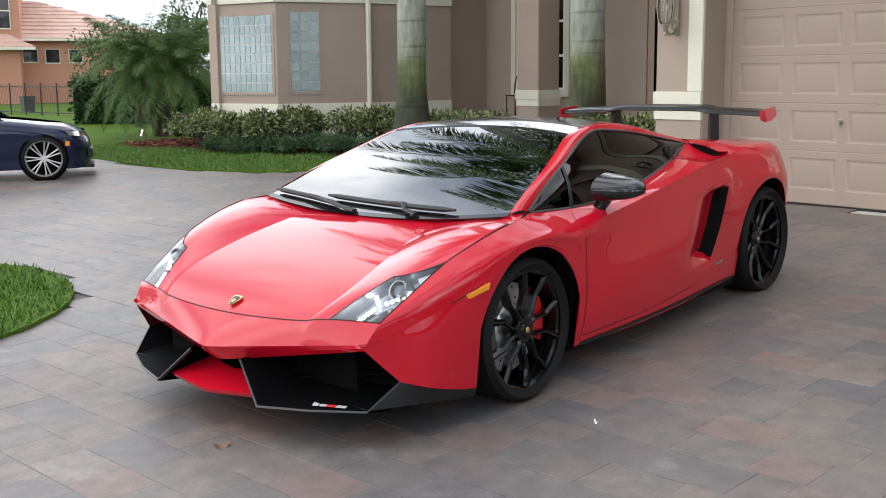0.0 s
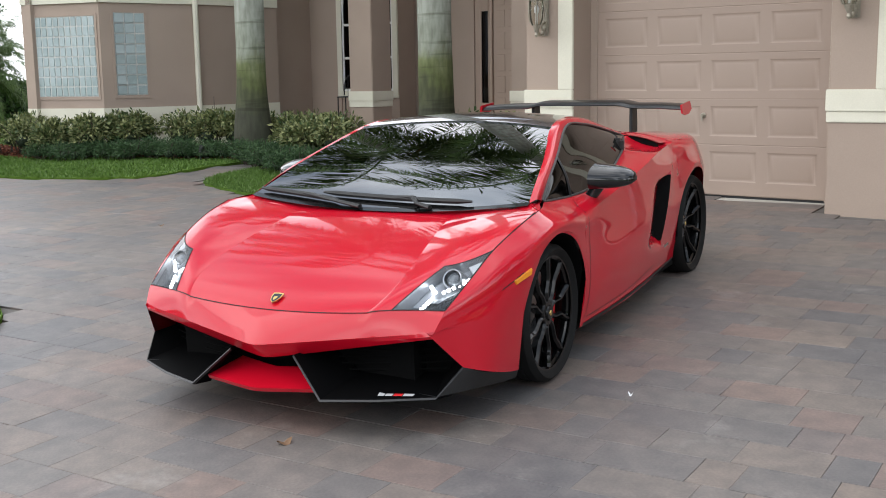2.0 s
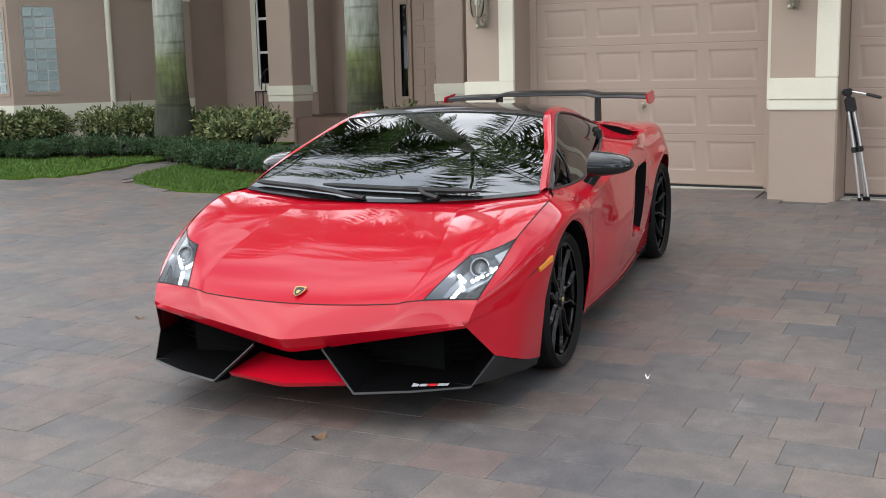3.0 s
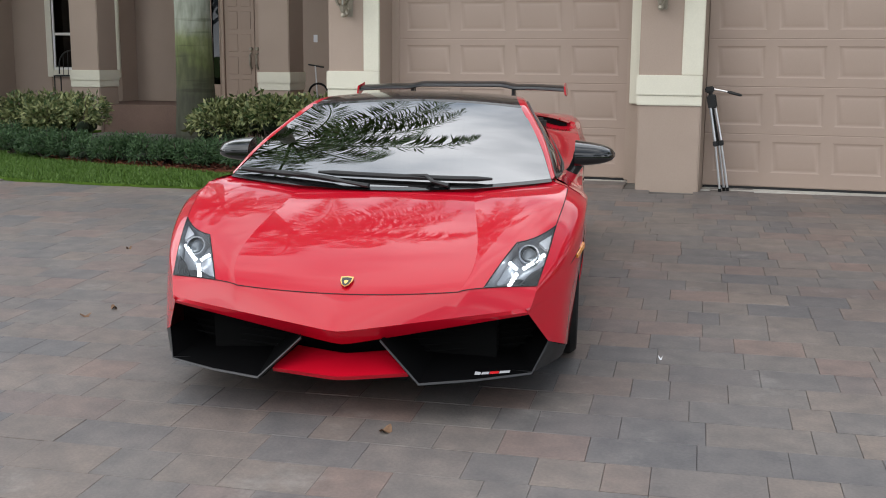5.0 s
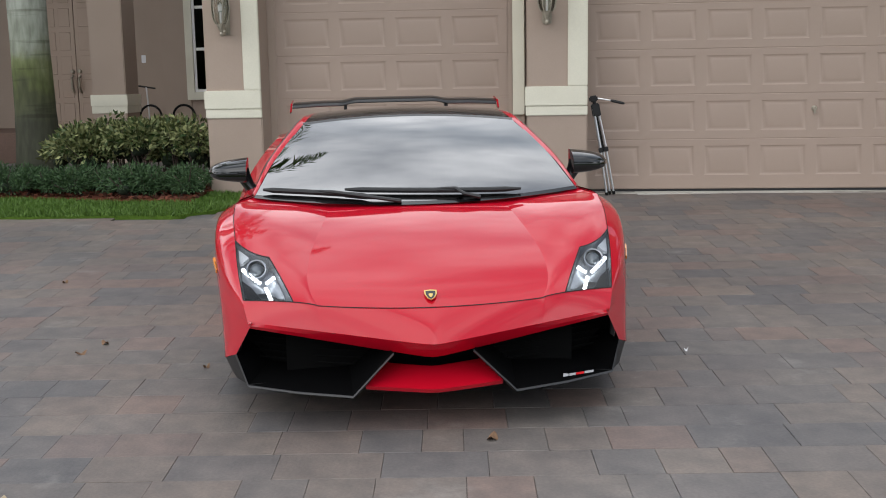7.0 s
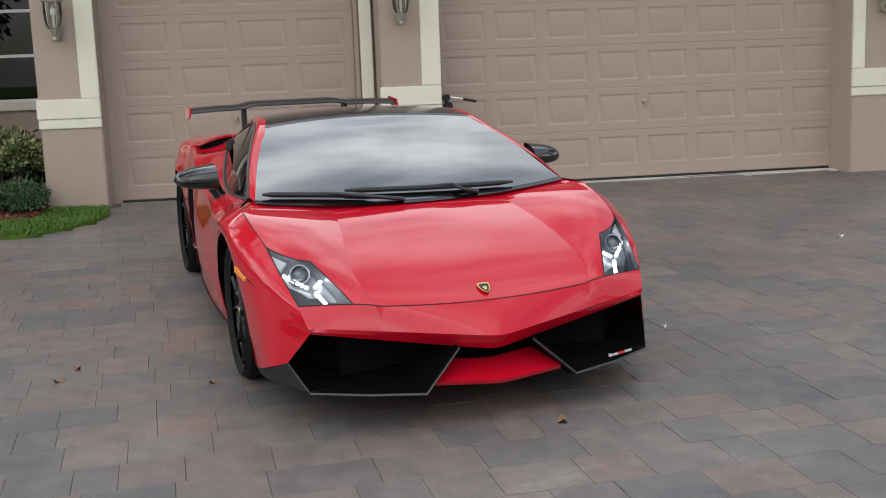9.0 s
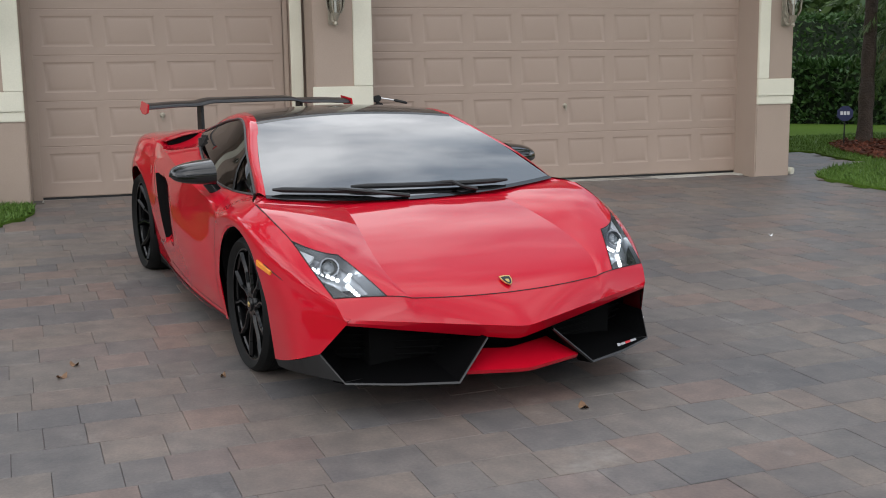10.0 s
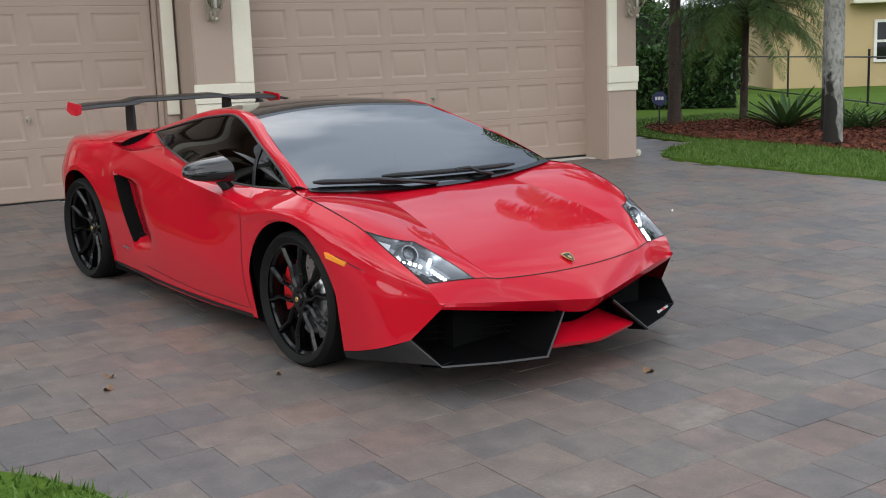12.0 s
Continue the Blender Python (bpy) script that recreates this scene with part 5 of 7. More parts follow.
tagged(mesh_object("wall_jamb_2", box_bm(-5.737, -5.652, 9.425, 9.543, .1, 3.6, .004), M_STUCCO), "tan stuccoed door jamb", "wall", kind="structure")
tagged(mesh_object("trim_rail_1", box_bm(-3.236, -3.188, 9.375, 9.43, .22, 2.655, .006), M_STUCCO), "tan painted rail beside the garage door", "trim", kind="structure")


def garage_door(name, x0, x1, y, z0, n, rows, h, margin, label):
    """A sectional door: each section a part, with panels ringed by a pressed groove."""
    d = thing(name, label, "garage door", kind="structure")
    pitch = (x1 - x0 - 2 * margin) / n
    for r in range(rows):
        bm = bmesh.new()
        a, b = z0 + r * h + .0004 if r else z0 - .05, z0 + (r + 1) * h - .0004
        za, zb = z0 + r * h + .084, b - .066
        xs = [x0] + [v for c in range(n) for v in (x0 + margin + c * pitch + .048, x0 + margin + (c + 1) * pitch - .048)] + [x1]
        zs = [a + .006, za, zb, b - .006]
        for i in range(len(xs) - 1):
            for j in range(3):
                q = [(xs[i], zs[j]), (xs[i + 1], zs[j]), (xs[i + 1], zs[j + 1]), (xs[i], zs[j + 1])]
                if j != 1 or i % 2 == 0:
                    bm.faces.new([bm.verts.new((u, y, v)) for u, v in q])
                    continue
                rings = []
                for inset, deep in ((0, 0), (.012, .0065), (.020, .0075), (.034, .003), (.050, .0005)):
                    rings.append([(u + (inset * 1.7 if u == xs[i] else -inset * 1.7), y + deep, v + (inset if v == zs[j] else -inset)) for u, v in q])
                V = add_grid(bm, rings, close_v=True, flip=True)
                bm.faces.new(V[-1])
        # rounded lips and the tongue between two sections
        for za_, zb_ in ((zs[0], a), (zs[-1], b)):
            add_grid(bm, [[(x0, y, za_), (x1, y, za_)], [(x0, y + .0008, (za_ + zb_) / 2), (x1, y + .0008, (za_ + zb_) / 2)], [(x0, y + .0026, zb_), (x1, y + .0026, zb_)]], flip=zb_ < za_)
        add_box(bm, x0 - .006, x1 + .006, y + .0095 + .002 * (r % 2), y + .045, a - .004, b + .004)
        for x_ in (x0, x1):
            ends = [(y, zs[0]), (y + .0008, (zs[0] + a) / 2), (y + .0026, a), (y + .012, a), (y + .012, b), (y + .0026, b), (y + .0008, (zs[-1] + b) / 2), (y, zs[-1])]
            bm.faces.new([bm.verts.new((x_, u, v)) for u, v in (ends if x_ == x1 else ends[::-1])])
        part("door_section", bm, M_GARAGE, d, sharp=24)
    part("bottom_seal", box_bm(x0, x1, y + .01, y + .04, z0 - .078, z0 - .052), M_MATT, d, "black rubber bottom seal")
    return d


g1 = garage_door("garage_door_1", -5.66, -3.24, 9.44, .283, 4, 6, .442, .04, "tan panelled sectional garage door, shut")
g2 = garage_door("garage_door_2", -2.44, 1.934, 9.16, .283, 8, 6, .442, .027, "wide tan panelled sectional garage door, shut")
for g, x, y, z in ((g1, -4.47, 9.435, 1.01), (g2, -.235, 9.155, 1.015)):
    bm = bmesh.new()
    lathe(bm, [(-.035, 0), (-.034, .014), (-.022, .018), (-.012, .010), (0, .026), (.006, .028)], 16, (x, y, z), "y")
    add_box(bm, x - .01, x + .01, y - .03, y - .018, z - .05, z, .003)
    part("door_handle", bm, M_BRONZE, g, "small dull metal handle")
tagged(mesh_object("threshold_1", box_bm(-5.66, -3.18, 9.28, 9.462, .10, .206, .006), M_CONCRETE), "pale concrete threshold under the garage door", "threshold", kind="structure")
tagged(mesh_object("threshold_2", box_bm(-2.445, 1.935, 8.97, 9.182, .10, .206, .006), M_CONCRETE), "pale concrete threshold under the garage door", "threshold", kind="structure")
wall("wall_back", -13.5, 2.36, 22, 22.3, 0, 3.6, M_STUCCO, "tan stuccoed back wall")


def lantern(x, y, z):
    """A wall lantern: back plate, scrolled bracket, six-sided glass body, cap and curl."""
    ob = thing("wall_lantern", "weathered metal wall lantern with clear glass on a pier", "lamp", "lanterns beside the garage doors", at=Matrix.Translation((x, y, z)))
    bm = bmesh.new()
    add_box(bm, -.055, .035, -.018, 0, -.02, .40, .008)
    part("back_plate", bm, M_BRONZE, ob)
    bm = bmesh.new()
    add_tube(bm, [(-.01, -.015, .06), (-.01, -.05, .0), (-.01, -.10, -.015), (-.01, -.15, .015), (-.01, -.165, .05)], [.018, .016, .014, .013, .012], 8)
    add_tube(bm, [(-.01, -.02, .12), (-.01, -.055, .10), (-.01, -.075, .065), (-.01, -.055, .035), (-.01, -.035, .055)], [.014, .013, .011, .009, .006], 8)
    part("bracket", bm, M_BRONZE, ob)
    c = (-.01, -.17)
    bm = bmesh.new()
    lathe(bm, [(.055, .0), (.055, .036), (.075, .044), (.09, .040)], 6, (*c, 0), "z")
    lathe(bm, [(-.03, .0), (-.035, .012), (-.015, .022), (.01, .012), (.03, .026), (.056, .03)], 12, (*c, 0), "z")
    part("lantern_base", bm, M_BRONZE, ob)
    bm = bmesh.new()
    lathe(bm, [(.085, .052), (.13, .078), (.24, .090), (.33, .084)], 12, (*c, 0), "z")
    part("lantern_glass", bm, M_LANTERN, ob, "clear lantern glass").visible_shadow = False
    bm = bmesh.new()
    for k in range(6):
        a = math.pi * k / 3
        add_tube(bm, [(c[0] + q * math.cos(a), c[1] + q * math.sin(a), w) for w, q in ((.085, .054), (.13, .080), (.24, .092), (.33, .086))], .006, 6)
    part("lantern_ribs", bm, M_BRONZE, ob)
    bm = bmesh.new()
    lathe(bm, [(.33, .0), (.33, .10), (.35, .105), (.40, .06), (.45, .03), (.47, .04), (.50, .0)], 6, (*c, 0), "z")
    part("lantern_cap", bm, M_BRONZE, ob)
    bm = bmesh.new()
    lathe(bm, [(.09, .012), (.20, .012), (.21, .024), (.26, .026), (.30, .0)], 10, (*c, 0), "z")
    part("bulb", bm, M_WHITE, ob, "white unlit bulb")


lantern(-6.06, 9.08, 1.845)
lantern(-2.83, 8.78, 1.885)
lantern(2.19, 8.735, 1.86)

# ---- porch ----
def column(name, x0, x1, y):
    c = tagged(mesh_object(name, box_bm(x0, x1, y, y + .50, 0, 4.6, .012), M_STUCCO), "square tan stuccoed porch column with cream base", "column", kind="structure")
    part("band", box_bm(x0 - .022, x1 + .022, y - .024, y + .52, 1.02, 1.180, .006), M_CREAM, c, "cream band")
    part("band_foot", box_bm(x0 - .013, x1 + .013, y - .015, y + .512, .915, 1.018, .006), M_CREAM, c, "cream lower band")


column("column_1", -12.61, -12.10, 13.30)
column("column_2", -9.31, -8.81, 13.30)
wall("wall_porch_1", -15.4, -14.66, 13.45, 15.5, 0, 4.6, M_STUCCO, "tan stuccoed porch return wall")
wall("wall_porch_2", -14.658, -13.90, 14.50, 15.0, 0, 4.6, M_STUCCO, "tan stuccoed porch wall")
wall("wall_porch_3", -13.898, -12.60, 14.52, 15.0, 0, 1.08, M_STUCCO, "tan stuccoed wall under the window")
wall("wall_porch_4", -12.598, -12.50, 14.50, 15.0, 0, 4.6, M_STUCCO, "tan stuccoed porch return wall")
wall("wall_porch_5", -12.498, -11.18, 14.95, 15.3, 0, 4.6, M_STUCCO, "tan stuccoed porch back wall")
wall("wall_porch_6", -9.66, -8.75, 15.0, 15.3, 0, 4.6, M_STUCCO, "tan stuccoed porch back wall")
wall("wall_porch_7", -8.748, -8.32, 14.70, 15.2, 0, 4.6, M_STUCCO, "tan stuccoed porch wall")
wall("wall_porch_8", -8.318, -7.26, 14.72, 15.2, 0, 1.10, M_STUCCO, "tan stuccoed wall under the window")
wall("wall_porch_9", -7.258, -6.252, 14.70, 15.2, 0, 4.6, M_STUCCO, "tan stuccoed porch wall")
wall("wall_porch_10", -11.178, -9.662, 15.06, 15.3, 2.98, 4.6, M_STUCCO, "tan stuccoed wall over the front door")
# Unseen ceiling, added; its height sets how much light the porch gets.
tagged(mesh_object("ceiling", box_bm(-15.0, -6.26, 13.35, 15.4, 4.2, 4.35, .01), M_STUCCO), "porch ceiling, painted tan", "ceiling", kind="structure")
tagged(mesh_object("porch_floor", box_bm(-14.64, -6.26, 13.36, 15.4, .05, .645, .01), M_RISER), "brown painted porch step", "step", kind="structure")


def window(name, x0, x1, z0, z1, y, bars, label, surround=.12):
    w = thing(name, label, "window", kind="structure")
    bm = bmesh.new()
    for a, b, c, d in ((x0 - surround, x0, z0 - surround, z1), (x1, x1 + surround, z0 - surround, z1), (x0, x1, z0 - surround, z0)):
        add_box(bm, a, b, y - .03, y + .05, c, d, .004)
    part("window_surround", bm, M_CREAM, w, "cream window surround")
    bm = bmesh.new()
    f = .04
    for a, b, c, d in ((x0, x0 + f, z0, z1), (x1 - f, x1, z0, z1), (x0 + f, x1 - f, z0, z0 + f)):
        add_box(bm, a, b, y - .01, y + .04, c, d, .004)
    part("window_frame", bm, M_WHITEFRAME, w, "white window frame")
    for z in bars:
        part("glazing_bar", box_bm(x0 + f, x1 - f, y - .005, y + .03, z - .022, z + .022, .004), M_WHITEFRAME, w)
    zs = [z0 + f] + list(bars) + [z1]
    for a, b in zip(zs, zs[1:]):
        part("pane", box_bm(x0 + f, x1 - f, y + .012, y + .016, a + .022, b - .022), M_PANE, w, "dark pane")
    part("room_behind", box_bm(x0 - .02, x1 + .02, y + .25, y + .28, z0 - .1, z1), M_ROOM, w)


window("window_1", -13.84, -12.63, 1.16, 4.3, 14.50, (1.76, 2.36, 2.96, 3.6), "tall white-framed window with dark panes")
window("window_2", -8.25, -7.33, 1.18, 4.3, 14.70, (1.83, 2.46, 3.1, 3.7), "tall white-framed window with dark panes")

fd = thing("front_door", "tan panelled double front door, shut", "door", kind="structure")
for k, (a, b) in enumerate(((-10.82, -10.272), (-10.262, -9.714))):
    bm = bmesh.new()
    add_box(bm, a, b, 15.02, 15.07, .66, 2.95, .004)
    for c in range(2):
        for r in range(6):
            xa, xb = a + .06 + c * (b - a - .06) / 2, a + (c + 1) * (b - a - .06) / 2
            add_box(bm, xa, xb, 15.011, 15.022, .74 + r * .37, 1.03 + r * .37, .006)
    leaf = part("door_leaf", bm, M_DOOR, fd)
    x = -10.325 if k == 0 else -10.205
    bm = bmesh.new()
    lathe(bm, [(-.05, 0), (-.05, .026), (0, .03)], 12, (x, 15.01, 1.53), "y")
    add_tube(bm, [(x, 15.0, 1.46), (x, 14.94, 1.42), (x, 14.94, 1.28), (x, 15.0, 1.20)], .018, 8)
    part("door_handle", bm, M_BRONZE, leaf, "dull metal handle and lock")
bm = bmesh.new()
for a, b in ((-10.885, -10.822), (-9.712, -9.662)):
    add_box(bm, a, b, 14.98, 15.08, .65, 2.98, .004)
part("door_frame", bm, M_DOOR, fd)
sl = thing("sidelight", "narrow dark glazed sidelight beside the front door", "window", kind="structure")
bm = bmesh.new()
for a, b in ((-11.176, -11.04), (-10.905, -10.887)):
    add_box(bm, a, b, 14.975, 15.05, .65, 2.98, .004)
add_box(bm, -11.04, -10.905, 14.975, 15.05, .65, .94, .004)
add_box(bm, -11.04, -10.905, 14.975, 15.05, 2.50, 2.98, .004)
part("window_frame", bm, M_DOOR, sl)
part("pane", box_bm(-11.04, -10.905, 15.0, 15.006, .94, 2.50), M_PANE, sl, "dark pane")
part("room_behind", box_bm(-11.04, -10.905, 15.2, 15.22, .94, 2.50), M_ROOM, sl)
sw = thing("doorbell_plate", "small white switch plate on the porch wall", "switch plate")
part("plate", box_bm(-9.19, -9.12, 14.992, 15.0, 1.64, 1.76, .003), M_WHITE, sw)

# ---- the west wing with its glass-block bay ----
WA, WB, WC = Vector((-16.50, 9.66, 0)), Vector((-15.069, 10.12, 0)), Vector((-14.553, 11.69, 0))


def run_wall(name, a, b, z0, z1, m, label, thick=.25, out=0.0):
    d = (b - a).normalized()
    n = Vector((d.y, -d.x, 0))
    bm = bmesh.new()
    add_prism(bm, [a + n * out + Vector((0, 0, z0)), b + n * out + Vector((0, 0, z0)), b - n * thick + Vector((0, 0, z0)), a - n * thick + Vector((0, 0, z0))], (0, 0, z1 - z0))
    bmesh.ops.recalc_face_normals(bm, faces=bm.faces)
    return tagged(mesh_object(name, bm, m), label, "wall", kind="structure")


WE = Vector((-14.45, 13.43, 0))
WF = Vector((-16.753, 18.339, 0))
for k, (a, b) in enumerate(((WF, WA), (WA, WB), (WB, WC), (WC, WE))):
    run_wall(f"wall_west_{k + 1}", a, b, .985, 4.75, M_STUCCO, "tan stuccoed wing wall")
    run_wall(f"baseboard_west_{k + 1}", a, b, 0, .985, M_CREAM, "cream painted wall base", out=.012)
    run_wall(f"trim_west_{k + 1}", a, b, 2.66, 2.86, M_CREAM, "cream cornice band", out=.035)


def block_window(name, a, b, s0, s1, z0, z1, n, rows):
    """Glass blocks set in a pale grid, each block a part."""
    d = (b - a).normalized()
    nrm = Vector((d.y, -d.x, 0))
    w = thing(name, "window of greenish glass blocks in pale mortar", "window", kind="structure")
    p0 = a + d * s0
    wide = s1 - s0
    bm = bmesh.new()
    add_prism(bm, [p0 + nrm * .006 + Vector((0, 0, z0)), p0 + d * wide + nrm * .006 + Vector((0, 0, z0)), p0 + d * wide - nrm * .05 + Vector((0, 0, z0)), p0 - nrm * .05 + Vector((0, 0, z0))], (0, 0, z1 - z0))
    bmesh.ops.recalc_face_normals(bm, faces=bm.faces)
    part("mortar_grid", bm, M_MORTAR, w)
    cw, ch = wide / n, (z1 - z0) / rows
    bm = bmesh.new()
    add_box(bm, 0, cw - .010, 0, .03, 0, ch - .010, .009)
    m = Matrix((d.to_4d(), (-nrm).to_4d(), Vector((0, 0, 1, 0)), Vector((0, 0, 0, 1)))).transposed()
    me = None
    for i in range(n):
        for j in range(rows):
            at = p0 + d * (i * cw + .005) + nrm * .015 + Vector((0, 0, z0 + j * ch + .005))
            if me is None:
                ob = part("glass_block", bm, M_BLOCK, w)
                me = ob.data
            else:
                ob = new("glass_block", me)
                ob.parent = w
            mm = m.copy()
            mm.translation = at
            ob.matrix_basis = mm
    bm = bmesh.new()
    for s, t, z, zz in ((s0 - .04, s1 + .04, z0 - .05, z0), (s0 - .04, s1 + .04, z1, z1 + .04), (s0 - .04, s0, z0, z1), (s1, s1 + .04, z0, z1)):
        p = a + d * s
        add_prism(bm, [p + nrm * .012 + Vector((0, 0, z)), p + d * (t - s) + nrm * .012 + Vector((0, 0, z)), p + d * (t - s) - nrm * .01 + Vector((0, 0, z)), p - nrm * .01 + Vector((0, 0, z))], (0, 0, zz - z))
    bmesh.ops.recalc_face_normals(bm, faces=bm.faces)
    part("window_frame", bm, M_STUCCO, w)


block_window("window_3", WA, WB, .262, 1.415, 1.175, 2.455, 10, 8)
block_window("window_4", WB, WC, .225, .735, 1.185, 2.505, 3, 8)
bm = bmesh.new()
d_ = (WC - WB).normalized()
add_tube(bm, [WC + Vector((.03, -.06, .25)), WC + Vector((.03, -.06, 3.7))], .045, 8)
tagged(mesh_object("downpipe", bm, M_CREAM), "cream downpipe on the wing wall", "downpipe")
# roofs over the house
bm = bmesh.new()
for x0, x1, y0, y1, z, h in ((-6.9, 2.9, 8.4, 22.8, 3.62, 1.5), (-17.6, -6.9, 12.9, 22.8, 4.78, 1.6)):
    q = [bm.verts.new(p) for p in ((x0, y0, z), (x1, y0, z), (x1, y1, z), (x0, y1, z))]
    r = [bm.verts.new(p) for p in ((x0 + 3.2, y0 + 3.6, z + h), (x1 - 3.2, y0 + 3.6, z + h), (x1 - 3.2, y1 - 3.6, z + h), (x0 + 3.2, y1 - 3.6, z + h))]
    bm.faces.new(q)
    bm.faces.new(r[::-1])
    for i in range(4):
        j = (i + 1) % 4
        bm.faces.new((q[j], q[i], r[i], r[j]))
tagged(mesh_object("roof", bm, M_ROOFTILE), "pale clay tiled hip roof", "roof", kind="structure")

# ---- plants ----
def leaves_object(name, V, F, m, parent=None, label="", kind=""):
    me = bpy.data.meshes.new(name)
    V = np.asarray(V, dtype=np.float32).reshape(-1, 3)
    me.from_pydata([tuple(map(float, v)) for v in V], [], F)
    me.materials.append(m)
    ob = new(name, me)
    if parent is not None:
        ob.parent = parent
    if label:
        ob["label"] = label
    if kind:
        ob["kind"] = kind
    return ob


def unit(v):
    return v / np.maximum(1e-9, np.linalg.norm(v, axis=-1, keepdims=True))


def leaf_quads(rng, pts, length, width, out=None, droop=0.0, spread=1.0):
    """A folded lance-shaped leaf (four points) at each of the points, turned at random, or outwards."""
    n = len(pts)
    d = rng.normal(size=(n, 3)) * spread
    if out is not None:
        d = d + out
    d[:, 2] -= droop
    d = unit(d)
    s = unit(np.cross(d, rng.normal(size=(n, 3))))
    L = (length * rng.uniform(.65, 1.3, n))[:, None]
    W = (width * rng.uniform(.7, 1.25, n))[:, None]
    base, tip = pts, pts + d * L
    mid = pts + d * L * .5
    V = np.stack([base, mid + s * W * .5, tip, mid - s * W * .5], 1).reshape(-1, 3)
    return V, [(4 * i, 4 * i + 1, 4 * i + 2, 4 * i + 3) for i in range(n)]


def frond(rng, base, heading, length, rise, sag, leaflets, leaf_len, leaf_w, hang=.5):
    """One feather leaf of a palm: an arched midrib with leaflets on both sides. Returns leaflet and rib points."""
    t = np.linspace(0, 1, leaflets)
    h = np.array([math.cos(heading), math.sin(heading), 0])
    side = np.array([-h[1], h[0], 0])
    run, up = length * np.sin(t * 1.35) / math.sin(1.35), length * (rise * t - sag * t * t)
    rib = np.array(base) + run[:, None] * h + up[:, None] * np.array([0, 0, 1.0])
    d = unit(np.gradient(rib, axis=0))
    V, F = [], []
    shape = leaf_len * np.sin(np.clip(t * .93 + .10, 0, 1) * math.pi) ** .6
    for s in (-1, 1):
        jitter = rng.normal(size=(leaflets, 3)) * .22
        ld = unit(side * s * .9 + d * .55 + np.array([0, 0, -hang]) + jitter)
        tip = rib + ld * shape[:, None] + np.array([0, 0, -.10]) * shape[:, None] * (.6 + hang)
        mid = rib + ld * shape[:, None] * .5 + np.array([0, 0, .01])
        w = d * leaf_w * .5
        o = len(V) * 0 + (0 if not V else sum(len(v) for v in V))
        q = np.stack([rib, mid + w, tip, mid - w], 1).reshape(-1, 3)
        V.append(q)
        F += [(o + 4 * i, o + 4 * i + 1, o + 4 * i + 2, o + 4 * i + 3) for i in range(leaflets) if t[i] > .08]
    return np.concatenate(V), F, rib


def palm_crown(rng, top, n, length, rise, sag, leaflets, leaf_len, leaf_w, hang, parent, m=None, dry=0, name="crown"):
    V, F, o = [], [], 0
    bm = bmesh.new()
    for k in range(n):
        tilt = k / max(1, n - 1)
        a = 2.399963 * k + rng.uniform(-.2, .2)
        r = rise * (1.15 - 1.25 * tilt) + rng.uniform(-.08, .08)
        v, f, rib = frond(rng, (top[0] + .04 * math.cos(a), top[1] + .04 * math.sin(a), top[2] - .12 * tilt), a, length * rng.uniform(.85, 1.1), r, sag * rng.uniform(.85, 1.15), leaflets, leaf_len, leaf_w, hang)
        V.append(v)
        F += [tuple(i + o for i in q) for q in f]
        o += len(v)
        step = max(1, leaflets // 9)
        pts = [tuple(p) for p in rib[::step]]
        add_tube(bm, pts, [max(.004, .022 * length / 2.2 * (1 - i / len(pts))) for i in range(len(pts))], 5)
    leaves_object(name, np.concatenate(V), F, m or M_FROND, parent, "feathery arching green fronds")
    part("midrib_mass", bm, m or M_FROND, parent)["kind"] = "stuff"


def trunk_tube(bm, pts, radii, n=20, wobble=0.0, rng=None):
    P = spline(pts, range(len(pts)), np.linspace(0, len(pts) - 1, len(pts) * 6))
    Rr = spline([(r, 0, 0) for r in radii], range(len(radii)), np.linspace(0, len(radii) - 1, len(radii) * 6))[:, 0]
    if rng is not None:
        Rr = Rr * (1 + rng.uniform(-wobble, wobble, len(Rr)))
    add_tube(bm, [tuple(p) for p in P], list(Rr), n)


rng = np.random.default_rng(5)


def royal_palm(x, y, height, r_foot, r_mid, lean, label, seed, fronds=19, bark=None):
    rg = np.random.default_rng(seed)
    z0 = ground_z(y) - .02
    ob = thing("royal_palm", label, "palm tree", "royal palms", at=Matrix.Translation((x, y, z0)))
    bm = bmesh.new()
    trunk_tube(bm, [(0, 0, 0), (.0, 0, .5), (lean * .05, 0, 1.1), (lean * .2, 0, 2.2), (lean * .6, 0, height * .6), (lean, 0, height - 1.2), (lean, 0, height)],
               [r_foot, r_foot * .90, r_mid * 1.04, r_mid, r_mid * 1.02, r_mid * .8, r_mid * .45], 26, .012, rg)
    part("trunk", bm, bark or M_ROYAL, ob, "grey ringed trunk with green lichen and a dark foot")
    palm_crown(rg, (lean, 0, height), fronds, 3.4, .80, 1.25, 130, .85, .05, .80, ob)
    return ob


royal_palm(-12.34, 10.79, 9.6, .315, .218, .1, "tall royal palm with a grey lichen-stained trunk in the shrub bed", 1)
royal_palm(-9.19, 11.27, 10.5, .290, .232, -.1, "tall royal palm with a mossy trunk before the porch", 2)
royal_palm(4.82, 7.98, 6.4, .125, .105, .05, "slim royal palm with a pale spotted trunk on mulch", 3, 13, M_PALETRUNK)
royal_palm(5.93, 9.02, 6.8, .11, .095, .05, "slim royal palm with a pale trunk behind another", 4, 13, M_PALETRUNK)


